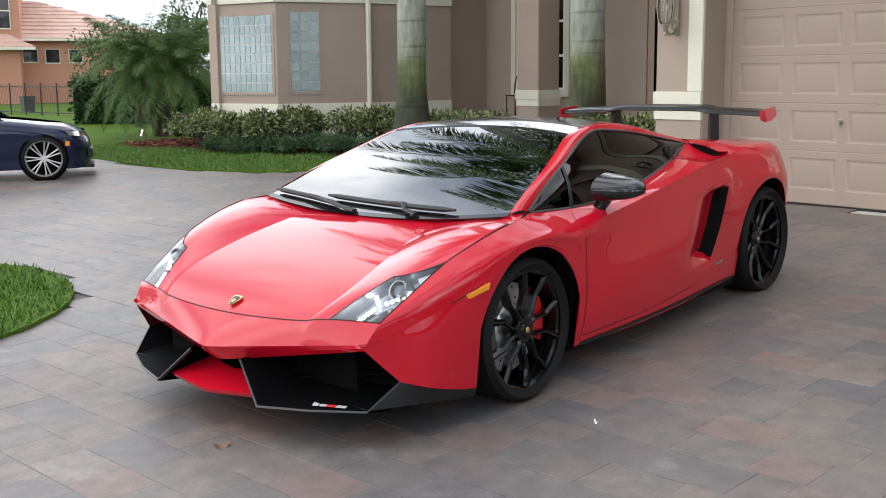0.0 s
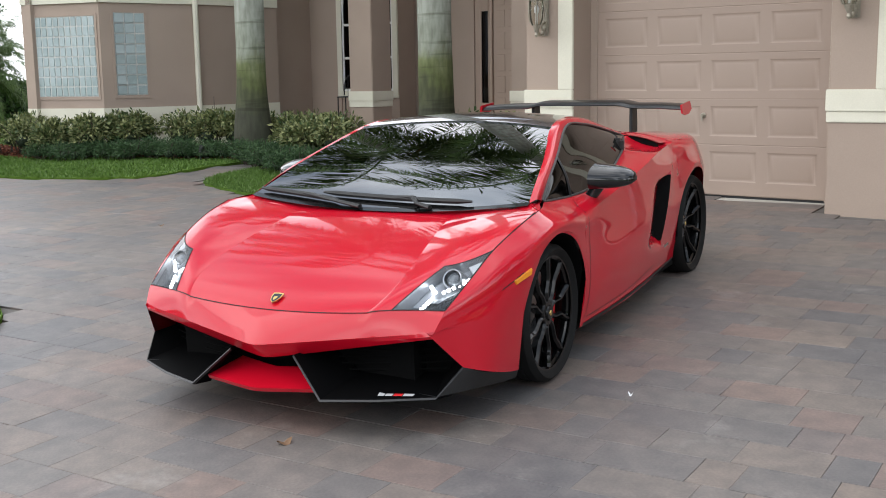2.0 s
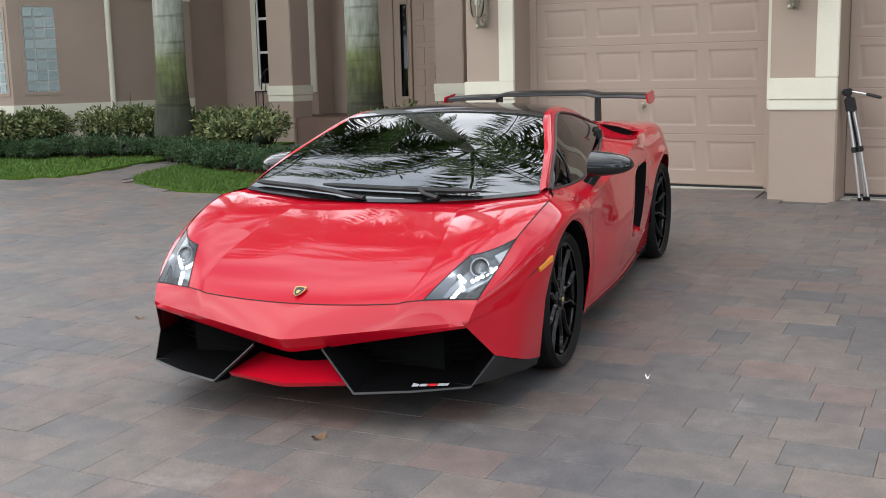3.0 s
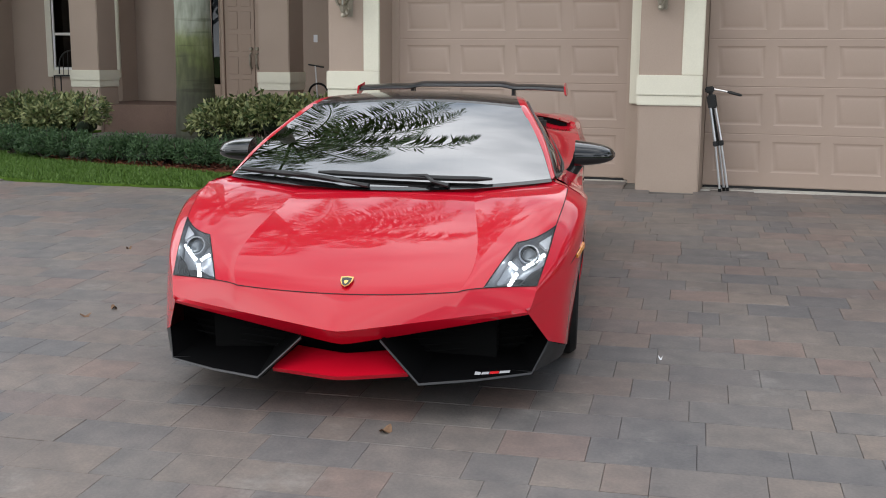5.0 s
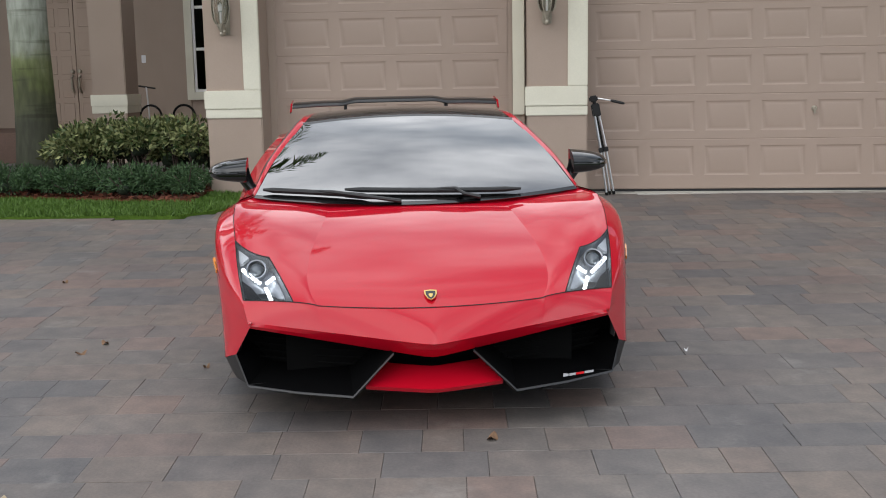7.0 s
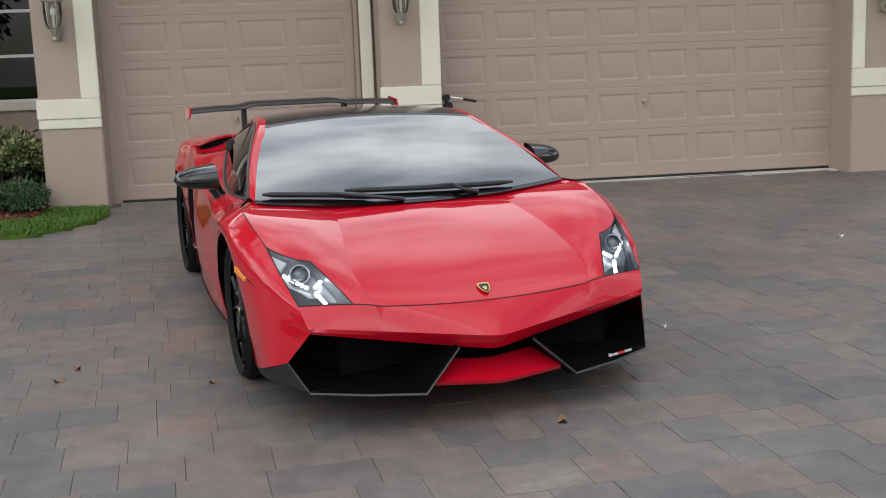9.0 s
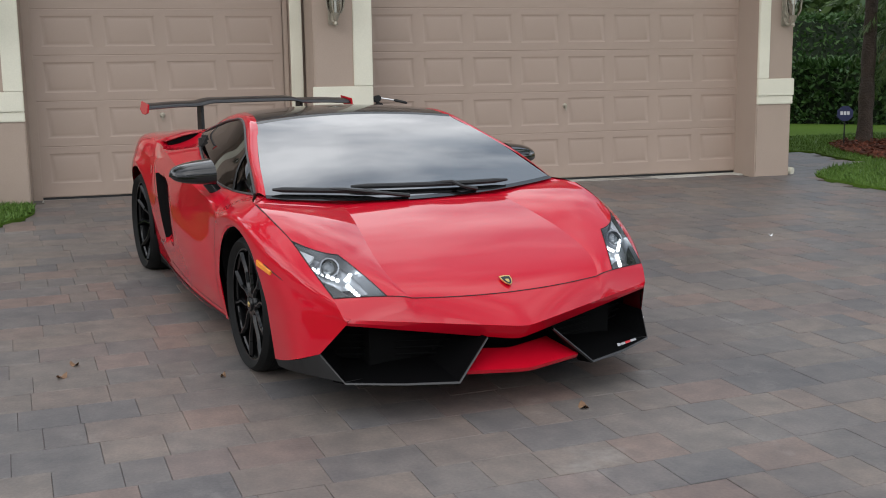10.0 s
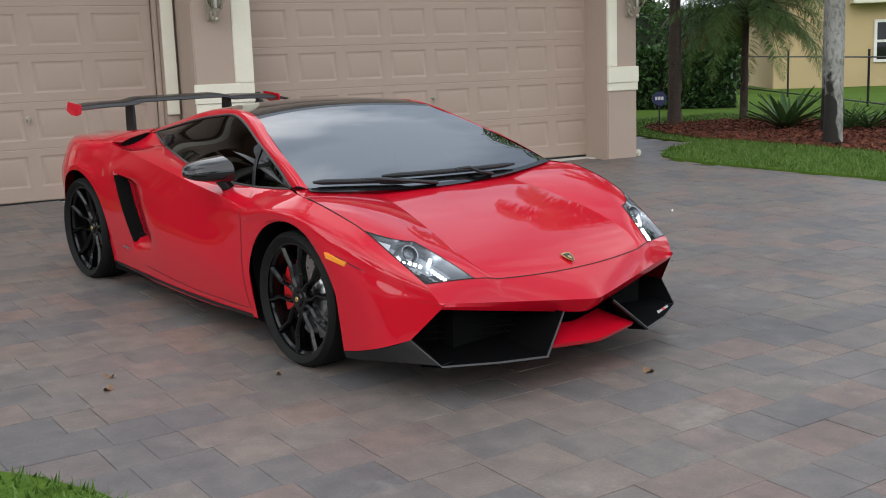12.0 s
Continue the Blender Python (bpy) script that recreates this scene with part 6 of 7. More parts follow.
def date_palm(x, y, stems, h, spread, crown_n, length, leaf_len, label, seed, m_dry=True, droop=1.1, leaf_w=.022, r=.07, rise=.62, hang=.35, leaflets=52):
    rg = np.random.default_rng(seed)
    ob = thing("date_palm", label, "palm tree", "small palms", at=Matrix.Translation((x, y, ground_z(y))))
    for k in range(stems):
        a = 2 * math.pi * k / stems + .4
        top = (spread * math.cos(a), spread * math.sin(a), h * rg.uniform(.88, 1.1))
        bm = bmesh.new()
        trunk_tube(bm, [(top[0] * .15, top[1] * .15, -.05), (top[0] * .55, top[1] * .55, h * .4), (top[0] * .9, top[1] * .9, h * .8), top], [r * 1.25, r, r * .95, r * 1.1], 12, .09, rg)
        part("trunk", bm, M_BARK, ob, "rough brown trunk")
        palm_crown(rg, top, crown_n, length, rise, droop, leaflets, leaf_len, leaf_w, hang, ob)
        if m_dry:
            palm_crown(rg, (top[0], top[1], top[2] - .12), 12, length * .70, -.02, .50, 40, leaf_len * .8, leaf_w, .6, ob, M_FROND_DRY, name="dry_fronds")
    return ob


date_palm(-20.1, 10.46, 3, 1.50, .34, 40, 1.32, .30, "bushy pygmy date palm with arching fronds on mulch", 11, False, .95, .011, .085, 1.5, .30, 120)
date_palm(7.0, 11.7, 1, 2.05, .09, 54, 1.42, .34, "small date palm with hanging fronds on mulch", 12, True, .95, .015, .06, 1.0, .30, 84)
date_palm(5.7, 11.9, 1, 3.3, .05, 34, 1.6, .36, "dark-stemmed date palm with hanging fronds on mulch", 13, True, .85, .015, .095, .9, .25, 80)


def shrub(name, label, x, y, rx, ry, h, n, length, width, m, seed, category="shrub", group="", droop=.1, lumps=9):
    """A leafy mound: twigs from the ground and leaves on lumpy shells."""
    rg = np.random.default_rng(seed)
    ob = thing(name, label, category, group, at=Matrix.Translation((x, y, ground_z(y) + .02)))
    c = rg.uniform(-1, 1, (lumps, 2)) * np.array([rx, ry]) * .72
    hz = h * rg.uniform(.55, .8, lumps)
    rad = rg.uniform(.45, .75, lumps) * min(rx, ry, h) * .95
    k = rg.integers(0, lumps, n)
    d = unit(rg.normal(size=(n, 3)))
    d[:, 2] = np.abs(d[:, 2]) * 1.1 - (.60 if name == "juniper" else .35)
    d = unit(d)
    p = np.column_stack([c[k], hz[k]]) + d * (rad[k] * rg.uniform(.55, 1.05, n))[:, None]
    p[:, 2] = np.where(p[:, 2] < .02, rg.uniform(.02, .10, n), p[:, 2])
    V, F = leaf_quads(rg, p, length, width, d * 1.2, droop, .7)
    leaves_object("crown", V, F, m, ob)
    bm = bmesh.new()
    for i in range(lumps):
        for s in range(3):
            e = Vector((c[i][0], c[i][1], hz[i])) + Vector(rg.normal(size=3)) * rad[i] * .5
            add_tube(bm, [(c[i][0] * .7 + rg.uniform(-.04, .04), c[i][1] * .7 + rg.uniform(-.04, .04), -.03), tuple((Vector((c[i][0], c[i][1], hz[i] * .5)) + e) / 2), tuple(e)], [.010, .008, .004], 5)
    part("twig_mass", bm, M_BARK, ob)["kind"] = "stuff"
    # Dark lumps fill the mound with painted shade behind the leaves.
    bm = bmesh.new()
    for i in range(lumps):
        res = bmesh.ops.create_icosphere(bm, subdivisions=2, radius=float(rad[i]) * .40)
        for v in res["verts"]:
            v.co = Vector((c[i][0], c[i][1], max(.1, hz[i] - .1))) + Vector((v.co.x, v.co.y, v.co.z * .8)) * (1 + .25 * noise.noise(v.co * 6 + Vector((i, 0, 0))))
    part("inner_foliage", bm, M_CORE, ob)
    return ob


# variegated shrubs and juniper before the west wing and the porch
k = 100
for x, y, w, h in ((-16.521, 9.377, .62, .70), (-15.735, 9.334, .66, .62), (-15.041, 9.661, .60, .72), (-14.44, 10.17, .50, .85), (-13.561, 10.791, .66, .82), (-12.775, 11.124, .62, .78), (-11.48, 11.161, .60, .72), (-10.925, 10.915, .58, .74), (-10.555, 10.375, .5, .70)):
    shrub("variegated_shrub", "green and cream variegated shrub against the house", x, y, w, .42, h * .76, 3000, .075, .034, M_VARIEG, k, "shrub", "variegated shrubs", .1)
    k += 1
for x, y, w, h in ((-8.10, 9.93, .40, .60), (-7.55, 9.867, .50, .64), (-6.98, 9.716, .52, .68), (-6.72, 9.62, .36, .66)):
    shrub("variegated_shrub", "green and cream variegated shrub before the porch", x, y, w, .42, h, 3000, .072, .034, M_VARIEG, k, "shrub", "variegated shrubs", .1)
    k += 1
for x, y, w, h in ((-14.902, 9.153, .75, .34), (-14.07, 9.63, .75, .36), (-13.33, 9.96, .7, .38), (-12.59, 10.196, .6, .36), (-11.572, 10.168, .55, .36), (-10.925, 9.74, .62, .38), (-10.185, 9.365, .6, .36), (-9.537, 9.172, .6, .38), (-8.89, 9.026, .6, .40), (-8.057, 8.986, .55, .36), (-7.364, 8.937, .6, .40), (-6.716, 8.791, .48, .38)):
    shrub("juniper", "low dark green spreading juniper on mulch", x, y, w, .42, h * .62, 8200, .046, .012, M_JUNIPER, k, "shrub", "low junipers", -.05, 20)
    k += 1


def hedge(name, label, x0, y0, x1, y1, z1, thick, m, n, seed, base=None):
    rg = np.random.default_rng(seed)
    ob = thing(name, label, "hedge")
    a, b = np.array([x0, y0]), np.array([x1, y1])
    L = np.linalg.norm(b - a)
    d = (b - a) / L
    nrm = np.array([d[1], -d[0]])
    s, t = rg.uniform(0, L, n), rg.uniform(-.5, .5, n)
    face = rg.integers(0, 3, n)
    off = np.where(face == 0, .5, np.where(face == 1, -.5, t)) * thick + rg.normal(size=n) * .05
    z = np.where(face == 2, z1 + rg.normal(size=n) * .05, rg.uniform(.0, z1, n))
    xy = a + d * s[:, None] + nrm * off[:, None]
    g = ground_z(y0) if base is None else base
    p = np.column_stack([xy, z + g])
    out = np.column_stack([nrm * np.sign(off)[:, None], np.where(face == 2, 1.0, .2)])
    V, F = leaf_quads(rg, p, .16, .07, out, .1, .8)
    leaves_object("crown", V, F, m, ob)
    # Dark slab inside stands for the shade between the hedge leaves.
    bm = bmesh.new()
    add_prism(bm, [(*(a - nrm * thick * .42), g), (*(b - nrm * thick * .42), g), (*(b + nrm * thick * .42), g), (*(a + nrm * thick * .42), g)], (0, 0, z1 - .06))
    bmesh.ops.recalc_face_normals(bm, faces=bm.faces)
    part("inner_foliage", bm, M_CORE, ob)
    return ob


hedge("clipped_hedge", "dense dark green clipped hedge behind the lawn", -27.35, 11.75, -22.0, 17.2, 1.08, .8, M_HEDGE, 12000, 41)
hedge("clipped_hedge", "dense dark green hedge along the back lawn", 7.6, 18.3, 10.5, 15.4, 1.15, .7, M_HEDGE, 6000, 42)
hedge("clipped_hedge", "dark green hedge at the lawn's far side", 6.5, 21.5, 18.2, 23.4, 2.3, .9, M_HEDGE, 9000, 43)


def tree(label, x, y, h, r, seed, n=2600, trunk=.16, m=None, leaf=.30):
    """A broad tree: trunk, forked limbs and a crown of leaves in uneven clumps."""
    rg = np.random.default_rng(seed)
    ob = thing("tree", label, "tree", at=Matrix.Translation((x, y, ground_z(y) - .03)))
    bm = bmesh.new()
    fork = h * .38
    add_tube(bm, [(0, 0, 0), (.05, 0, fork * .5), (0, .05, fork)], [trunk * 1.3, trunk, trunk * .8], 10)
    part("trunk", bm, M_BARK, ob)
    cl, rad = [], []
    bm = bmesh.new()
    for i in range(11):
        a, e = rg.uniform(0, 2 * math.pi), rg.uniform(.15, 1.0)
        c = np.array([math.cos(a) * r * (.35 + .5 * rg.random()), math.sin(a) * r * (.35 + .5 * rg.random()), fork + (h - fork) * e * .82])
        cl.append(c)
        rad.append(r * rg.uniform(.28, .5))
        add_tube(bm, [(0, .03, fork * .9), tuple(c * np.array([.45, .45, 1]) * np.array([1, 1, .86])), tuple(c)], [trunk * .55, trunk * .3, trunk * .1], 6)
    part("limb", bm, M_BARK, ob)
    cl, rad = np.array(cl), np.array(rad)
    k = rg.integers(0, len(cl), n)
    d = unit(rg.normal(size=(n, 3)))
    p = cl[k] + d * (rad[k] * rg.uniform(.3, 1.0, n) ** .6)[:, None] * np.array([1, 1, .75])
    V, F = leaf_quads(rg, p, leaf, leaf * .45, d, .35, .9)
    leaves_object("crown", V, F, m or M_TREE, ob)
    return ob


tree("leafy green tree in front of the orange house", -24.3, 11.95, 2.55, 1.75, 51, 4200, .07, None, .10)
tree("tall dark green tree behind the west wing", -27.2, 15.0, 3.9, .85, 52, 4200, .10, None, .085)
tree("dark green leafy tree beside the west wing", -25.75, 14.15, 2.5, .85, 53, 3600, .07, None, .09)
for x, y, h, r, s in ((8.058, 25.01, 5.5, 3.0, 61), (11.395, 27.72, 6.5, 3.2, 62), (5.193, 25.842, 6.5, 3.0, 63), (15.135, 31.96, 8.0, 3.6, 64), (14.277, 25.082, 3.4, 2.0, 66), (25.05, 41.59, 8.0, 3.8, 65)):
    tree("broad dark green tree beyond the back lawn", x, y, h, r, s, 2000, .2, None, .38)
# unseen trees added on the street side, so the car reflects dark foliage
for x, y, h, r, s in ((-30, -17, 8.5, 4.2, 71), (-20, -21, 9.0, 4.5, 72), (-9, -24, 8.0, 4.0, 73), (2, -22, 9.5, 4.6, 74), (13, -18, 8.5, 4.2, 75), (20, -8, 8.5, 4.4, 76), (22, 3, 8.0, 4.0, 77), (-40, -6, 9, 4.5, 78), (-34, 3, 7, 3.2, 79)):
    tree("broad street tree across the road", x, y, h, r, s, 2200, .25, None, .5)

# agave and strap-leaved plants on the east bed
def rosette(name, label, x, y, n, length, width, seed, m, up=.9):
    rg = np.random.default_rng(seed)
    ob = thing(name, label, "plant", at=Matrix.Translation((x, y, ground_z(y) + .04)))
    for i in range(n):
        a = 2.399963 * i
        e = up * (1 - .8 * i / n) + .12
        L = length * rg.uniform(.8, 1.1)
        rows = []
        for t in np.linspace(0, 1, 6):
            rr = L * math.cos(e) * t
            z = L * math.sin(e) * t - .10 * L * t * t
            w = width * (math.sin(math.pi * min(1, t * .85 + .15)) ** .7) * .5 + .001
            c, s = math.cos(a), math.sin(a)
            rows.append([(c * rr - s * w, s * rr + c * w, z + .02), (c * rr, s * rr, z), (c * rr + s * w, s * rr - c * w, z + .02)])
        bm = bmesh.new()
        add_grid(bm, rows)
        part("leaf", bm, m, ob, sharp=80)
    return ob


rosette("agave", "spiky green agave with broad pointed leaves on mulch", 5.9, 9.75, 34, .78, .10, 81, M_AGAVE)
rosette("strap_plant", "grey-green strap-leaved plant on mulch", 6.45, 9.15, 34, .50, .026, 82, M_AGAVE)
rosette("strap_plant", "low green strap-leaved plant on mulch", 6.70, 8.98, 26, .55, .045, 83, M_AGAVE, .7)
shrub("low_shrub", "low dark green shrub on mulch", 7.037, 8.284, .5, .4, .45, 500, .12, .05, M_HEDGE, 84)


def rock(label, x, y, r, seed, m):
    ob_bm = bmesh.new()
    bmesh.ops.create_icosphere(ob_bm, subdivisions=3, radius=r)
    for v in ob_bm.verts:
        v.co *= 1 + .35 * noise.noise(v.co * (2.2 / r) + Vector((seed, 0, 0)))
        v.co.z *= .6
    o = mesh_object("boulder", ob_bm, m)
    o.matrix_world = Matrix.Translation((x, y, ground_z(y) + r * .35))
    return tagged(o, label, "boulder", "garden boulders")


M_ROCK = mottled("mossy_rock", (0.17, 0.13, 0.10), (0.10, 0.09, 0.065), 0.95, 4, 30, 1.0, 0.03)
rock("rough brown boulder on the mulch", -11.341, 10.371, .26, 1, M_ROCK)
rock("mossy brown boulder on the mulch", 6.382, 7.542, .30, 2, M_ROCK)
rock("small mossy boulder on the mulch", -7.826, 9.142, .14, 3, M_ROCK)

# grass: blades in their thousands
def turf(name, poly, n, h, seed, box, m=None, edge=None):
    rg = np.random.default_rng(seed)
    x0, x1, y0, y1 = box
    P = []
    while len(P) < n:
        x, y = rg.uniform(x0, x1), rg.uniform(y0, y1)
        if inside(poly, x, y) and not any(inside(b, x, y) for b in (MULCH_A, MULCH_B, MULCH_D)):
            P.append((x, y, ground_z(y) + .015))
    P = np.array(P)
    d = rg.normal(size=(n, 3)) * .42
    d[:, 2] = 1
    d = unit(d)
    s = unit(np.cross(d, rg.normal(size=(n, 3))))
    L = (h * rg.uniform(.5, 1.3, n))[:, None]
    w = (.006 + .004 * rg.random(n))[:, None]
    V = np.stack([P - s * w, P + s * w, P + d * L + np.column_stack([rg.normal(size=(n, 2)) * h * .25, np.zeros(n)])], 1).reshape(-1, 3)
    ob = leaves_object(name, V, [(3 * i, 3 * i + 1, 3 * i + 2) for i in range(n)], m or M_BLADE)
    return tagged(ob, "short green grass blades of the lawn", "grass", kind="stuff")


turf("grass", LAWN_C, 16000, .055, 91, (-9.6, -5.2, -.7, 3.3))
turf("grass", LAWN_B, 26000, .05, 92, (-11.2, -5.6, 7.2, 9.8))
turf("grass", LAWN_A, 22000, .05, 93, (-18.8, -11.2, 7.0, 10.6))
turf("grass", LAWN_D, 24000, .055, 94, (1.9, 7.2, 3.6, 10.2))
turf("grass", LAWN_E, 9000, .05, 95, (2.5, 8.5, 9.4, 13.9))

def bark_chips(poly, n, seed, box):
    """Loose bark lying on a mulch bed."""
    rg = np.random.default_rng(seed)
    x, y = rg.uniform(box[0], box[1], n), rg.uniform(box[2], box[3], n)
    keep = np.array([inside(poly, a, b) for a, b in zip(x, y)])
    x, y = x[keep], y[keep]
    p = np.column_stack([x, y, np.array([ground_z(v) for v in y]) + .055 + rg.uniform(0, .02, len(x))])
    flat = np.column_stack([rg.normal(size=(len(x), 2)), rg.normal(size=len(x)) * .18])
    V, F = leaf_quads(rg, p, .075, .030, flat * 3, 0, .15)
    return tagged(leaves_object("bark_chips", V, F, M_CHIP), "loose red-brown bark chips on the mulch bed", "mulch", kind="stuff")


M_CHIP = leafy("loose_bark", (0.19, 0.062, 0.036), (0.055, 0.026, 0.018), 0.9)
bark_chips(MULCH_A, 9000, 96, (-18.5, -12.2, 8.6, 10.6))
bark_chips(MULCH_B, 6000, 97, (-10.6, -6.2, 8.3, 10.4))
bark_chips(MULCH_D, 16000, 98, (4.1, 10.5, 5.6, 12.4))


# ---- blue car, fences, neighbouring houses, small things ----
def far_wheel(parent, x, y, z, r, sg):
    bm = bmesh.new()
    lathe(bm, [(-.10, r * .80), (-.11, r * .92), (-.08, r), (.08, r), (.11, r * .92), (.10, r * .80)], 40, (x, y, z), "x")
    w = part("tyre", bm, M_TYRE, parent, "black tyre")
    bm = bmesh.new()
    lathe(bm, [(sg * a_, b_) for a_, b_ in ((.10, r * .86), (.122, r * .84), (.10, r * .79), (-.05, r * .72), (-.08, r * .80))], 40, (x, y, z), "x")
    lathe(bm, [(sg * a_, b_) for a_, b_ in ((.07, r * .16), (.095, r * .13), (.10, 0))], 20, (x, y, z), "x")
    for k in range(14):
        a = 2 * math.pi * (k // 2) / 7 + (.13 if k % 2 else -.13)
        c, s = math.cos(a), math.sin(a)
        p0, p1 = Vector((x + sg * .095, y + c * r * .12, z + s * r * .12)), Vector((x + sg * .112, y + c * r * .80, z + s * r * .80))
        add_tube(bm, [p0, (p0 + p1) / 2, p1], [.013, .010, .013], 6)
    part("rim", bm, M_SILVER, w, "bright grey spoked rim")
    bm = bmesh.new()
    lathe(bm, [(.0, r * .55), (sg * .03, r * .54), (sg * .03, 0)], 30, (x, y, z), "x")
    part("brake_disc", bm, M_BLACKIRON, w)
    return w


BC = thing("coupe", "dark blue coupe with bright spoked wheels on the drive", "car", at=Matrix.Translation((-14.565, 5.955, ground_z(5.9))) @ Matrix.Rotation(radians(157), 4, "Z") @ Matrix.Scale(.85, 4))
# its own axes: y to the tail, x to the flank that is seen
bl = [[(0, -.72, .50), (.45, -.68, .50), (.78, -.52, .50), (.88, -.3, .50), (.90, .3, .52), (.91, 1.2, .54), (.91, 2.4, .58), (.90, 3.3, .62), (.80, 3.95, .62), (0, 4.05, .62)],
      [(0, -.67, .66), (.45, -.62, .67), (.76, -.45, .70), (.87, -.2, .76), (.90, .3, .82), (.90, 1.2, .88), (.90, 2.4, .92), (.88, 3.3, .95), (.76, 3.9, .92), (0, 4.0, .92)],
      [(0, -.55, .76), (.42, -.50, .78), (.66, -.35, .82), (.74, .0, .87), (.76, .5, .93), (.78, 1.2, .96), (.78, 2.4, .99), (.74, 3.3, 1.0), (.6, 3.7, .98), (0, 3.8, .98)],
      [(0, -.3, .86), (.3, -.25, .87), (.45, -.05, .89), (.5, .2, .92), (.55, .6, .96), (.55, 1.2, .98), (.55, 2.4, 1.0), (.5, 3.2, 1.0), (.4, 3.5, 1.0), (0, 3.6, 1.0)]]
low = [[(x * .98, y * (1.0 if y > 0 else .99), z0) for x, y, _ in bl[0]] for z0 in (.16, .30)]
bm = bmesh.new()
for f in ((lambda P: P), mirrored):
    add_grid(bm, f(net([low[0], low[1]] + bl, 26, 46)))
bmesh.ops.recalc_face_normals(bm, faces=bm.faces)
part("body", bm, M_NAVY, BC, "glossy dark blue body", sharp=40)
bm = bmesh.new()
g = [[(.76, .55, .93), (.80, 1.2, .95), (.80, 2.3, .98), (.70, 3.2, 1.0)], [(.66, 1.0, 1.22), (.68, 1.5, 1.33), (.66, 2.2, 1.32), (.60, 2.8, 1.15)], [(0, 1.05, 1.26), (0, 1.5, 1.38), (0, 2.2, 1.37), (0, 2.85, 1.18)]]
for f in ((lambda P: P), mirrored):
    add_grid(bm, f(net(g, 12, 20)))
bmesh.ops.recalc_face_normals(bm, faces=bm.faces)
part("glasshouse", bm, M_BLACKGLOSS, BC, "dark glass and roof", sharp=50)
for yc in (0.0, 2.85):
    for sg in (1, -1):
        # Near-black disc on the flank paints the shade inside the arch.
        bm = bmesh.new()
        lathe(bm, [(sg * .905, .0), (sg * .905, .375), (sg * .70, .375)], 36, (0, yc, .34), "x")
        part("wheel_arch", bm, M_DEEP, BC, "dark wheel arch")
        far_wheel(BC, sg * .84 if sg > 0 else -.84, yc, .335, .335, sg)
for sg in (1, -1):
    bm = bmesh.new()
    add_grid(bm, net([[(sg * .60, -.61, .66), (sg * .76, -.48, .665), (sg * .85, -.28, .68)], [(sg * .58, -.59, .72), (sg * .74, -.44, .735), (sg * .84, -.20, .745)]], 6, 10))
    bmesh.ops.recalc_face_normals(bm, faces=bm.faces)
    for v in bm.verts:
        v.co += Vector((sg * .016, -.02, .012))
    part("headlight", bm, M_CHROME, BC, "pale headlight")
    bm = bmesh.new()
    add_box(bm, sg * .875 - .012, sg * .875 + .012, -.40, -.33, .52, .60, .006)
    part("side_marker", bm, M_AMBER, BC, "orange side marker")
bm = bmesh.new()
add_box(bm, -.6, .6, -.76, -.56, .15, .20, .01)
add_box(bm, -.5, .5, -.745, -.66, .30, .46, .02)
part("front_grille", bm, M_MATT, BC, "black grille and lip")


def fence(name, label, a, b, h, pitch, post_every, m):
    ob = thing(name, label, "fence")
    a, b = Vector(a), Vector(b)
    n = max(2, int((b - a).length / pitch))
    for k in range(n + 1):
        p = a.lerp(b, k / n)
        z = ground_z(p.y)
        r = .024 if k % post_every == 0 else .0035
        bm = bmesh.new()
        add_tube(bm, [(p.x, p.y, z - .05), (p.x, p.y, z + h + (.05 if r > .02 else 0))], r, 6)
        part("post" if r > .02 else "picket", bm, m, ob)
    for f in (.12, .93):
        bm = bmesh.new()
        add_tube(bm, [(a.x, a.y, ground_z(a.y) + h * f), (b.x, b.y, ground_z(b.y) + h * f)], .018, 6)
        part("rail", bm, m, ob)


fence("wire_mesh_fence", "black wire mesh fence before the orange house", (-38.6, 12.5, 0), (-28.4, 14.3, 0), 1.0, .092, 10, M_BLACKIRON)
fence("wire_fence", "dark rail fence along the back lawn", (17.15, 22.2, 0), (8.72, 8.3, 0), 1.07, 5.4, 1, M_BLACKIRON)

# orange house far to the west
OH = Matrix.Translation((-50.449, 20.093, 0)) @ Matrix.Rotation(radians(68.7), 4, "Z")
oh = thing("orange_house", "two-storey orange stuccoed house with pale tiled roof", "house", at=OH)
part("wall", box_bm(-1.44, 5.5, 0, 14, 0, 3.105, .02), M_ORANGE, oh, "orange wall")
part("upper_wall", box_bm(-9, -1.244, -.8, 9, 0, 6.4, .02), M_ORANGE, oh, "orange upper wall")
part("front_bay", box_bm(-7, -1.283, -1.6, -.78, 0, 2.66, .02), M_ORANGE, oh, "orange front bay")
part("eave_board", box_bm(-1.31, 6.0, -.56, -.50, 3.079, 3.183, .01), M_CREAM, oh, "pale eave board")
part("bay_eave_board", box_bm(-7.4, -0.629, -2.06, -2.0, 2.64, 2.758, .01), M_CREAM, oh, "pale eave board")


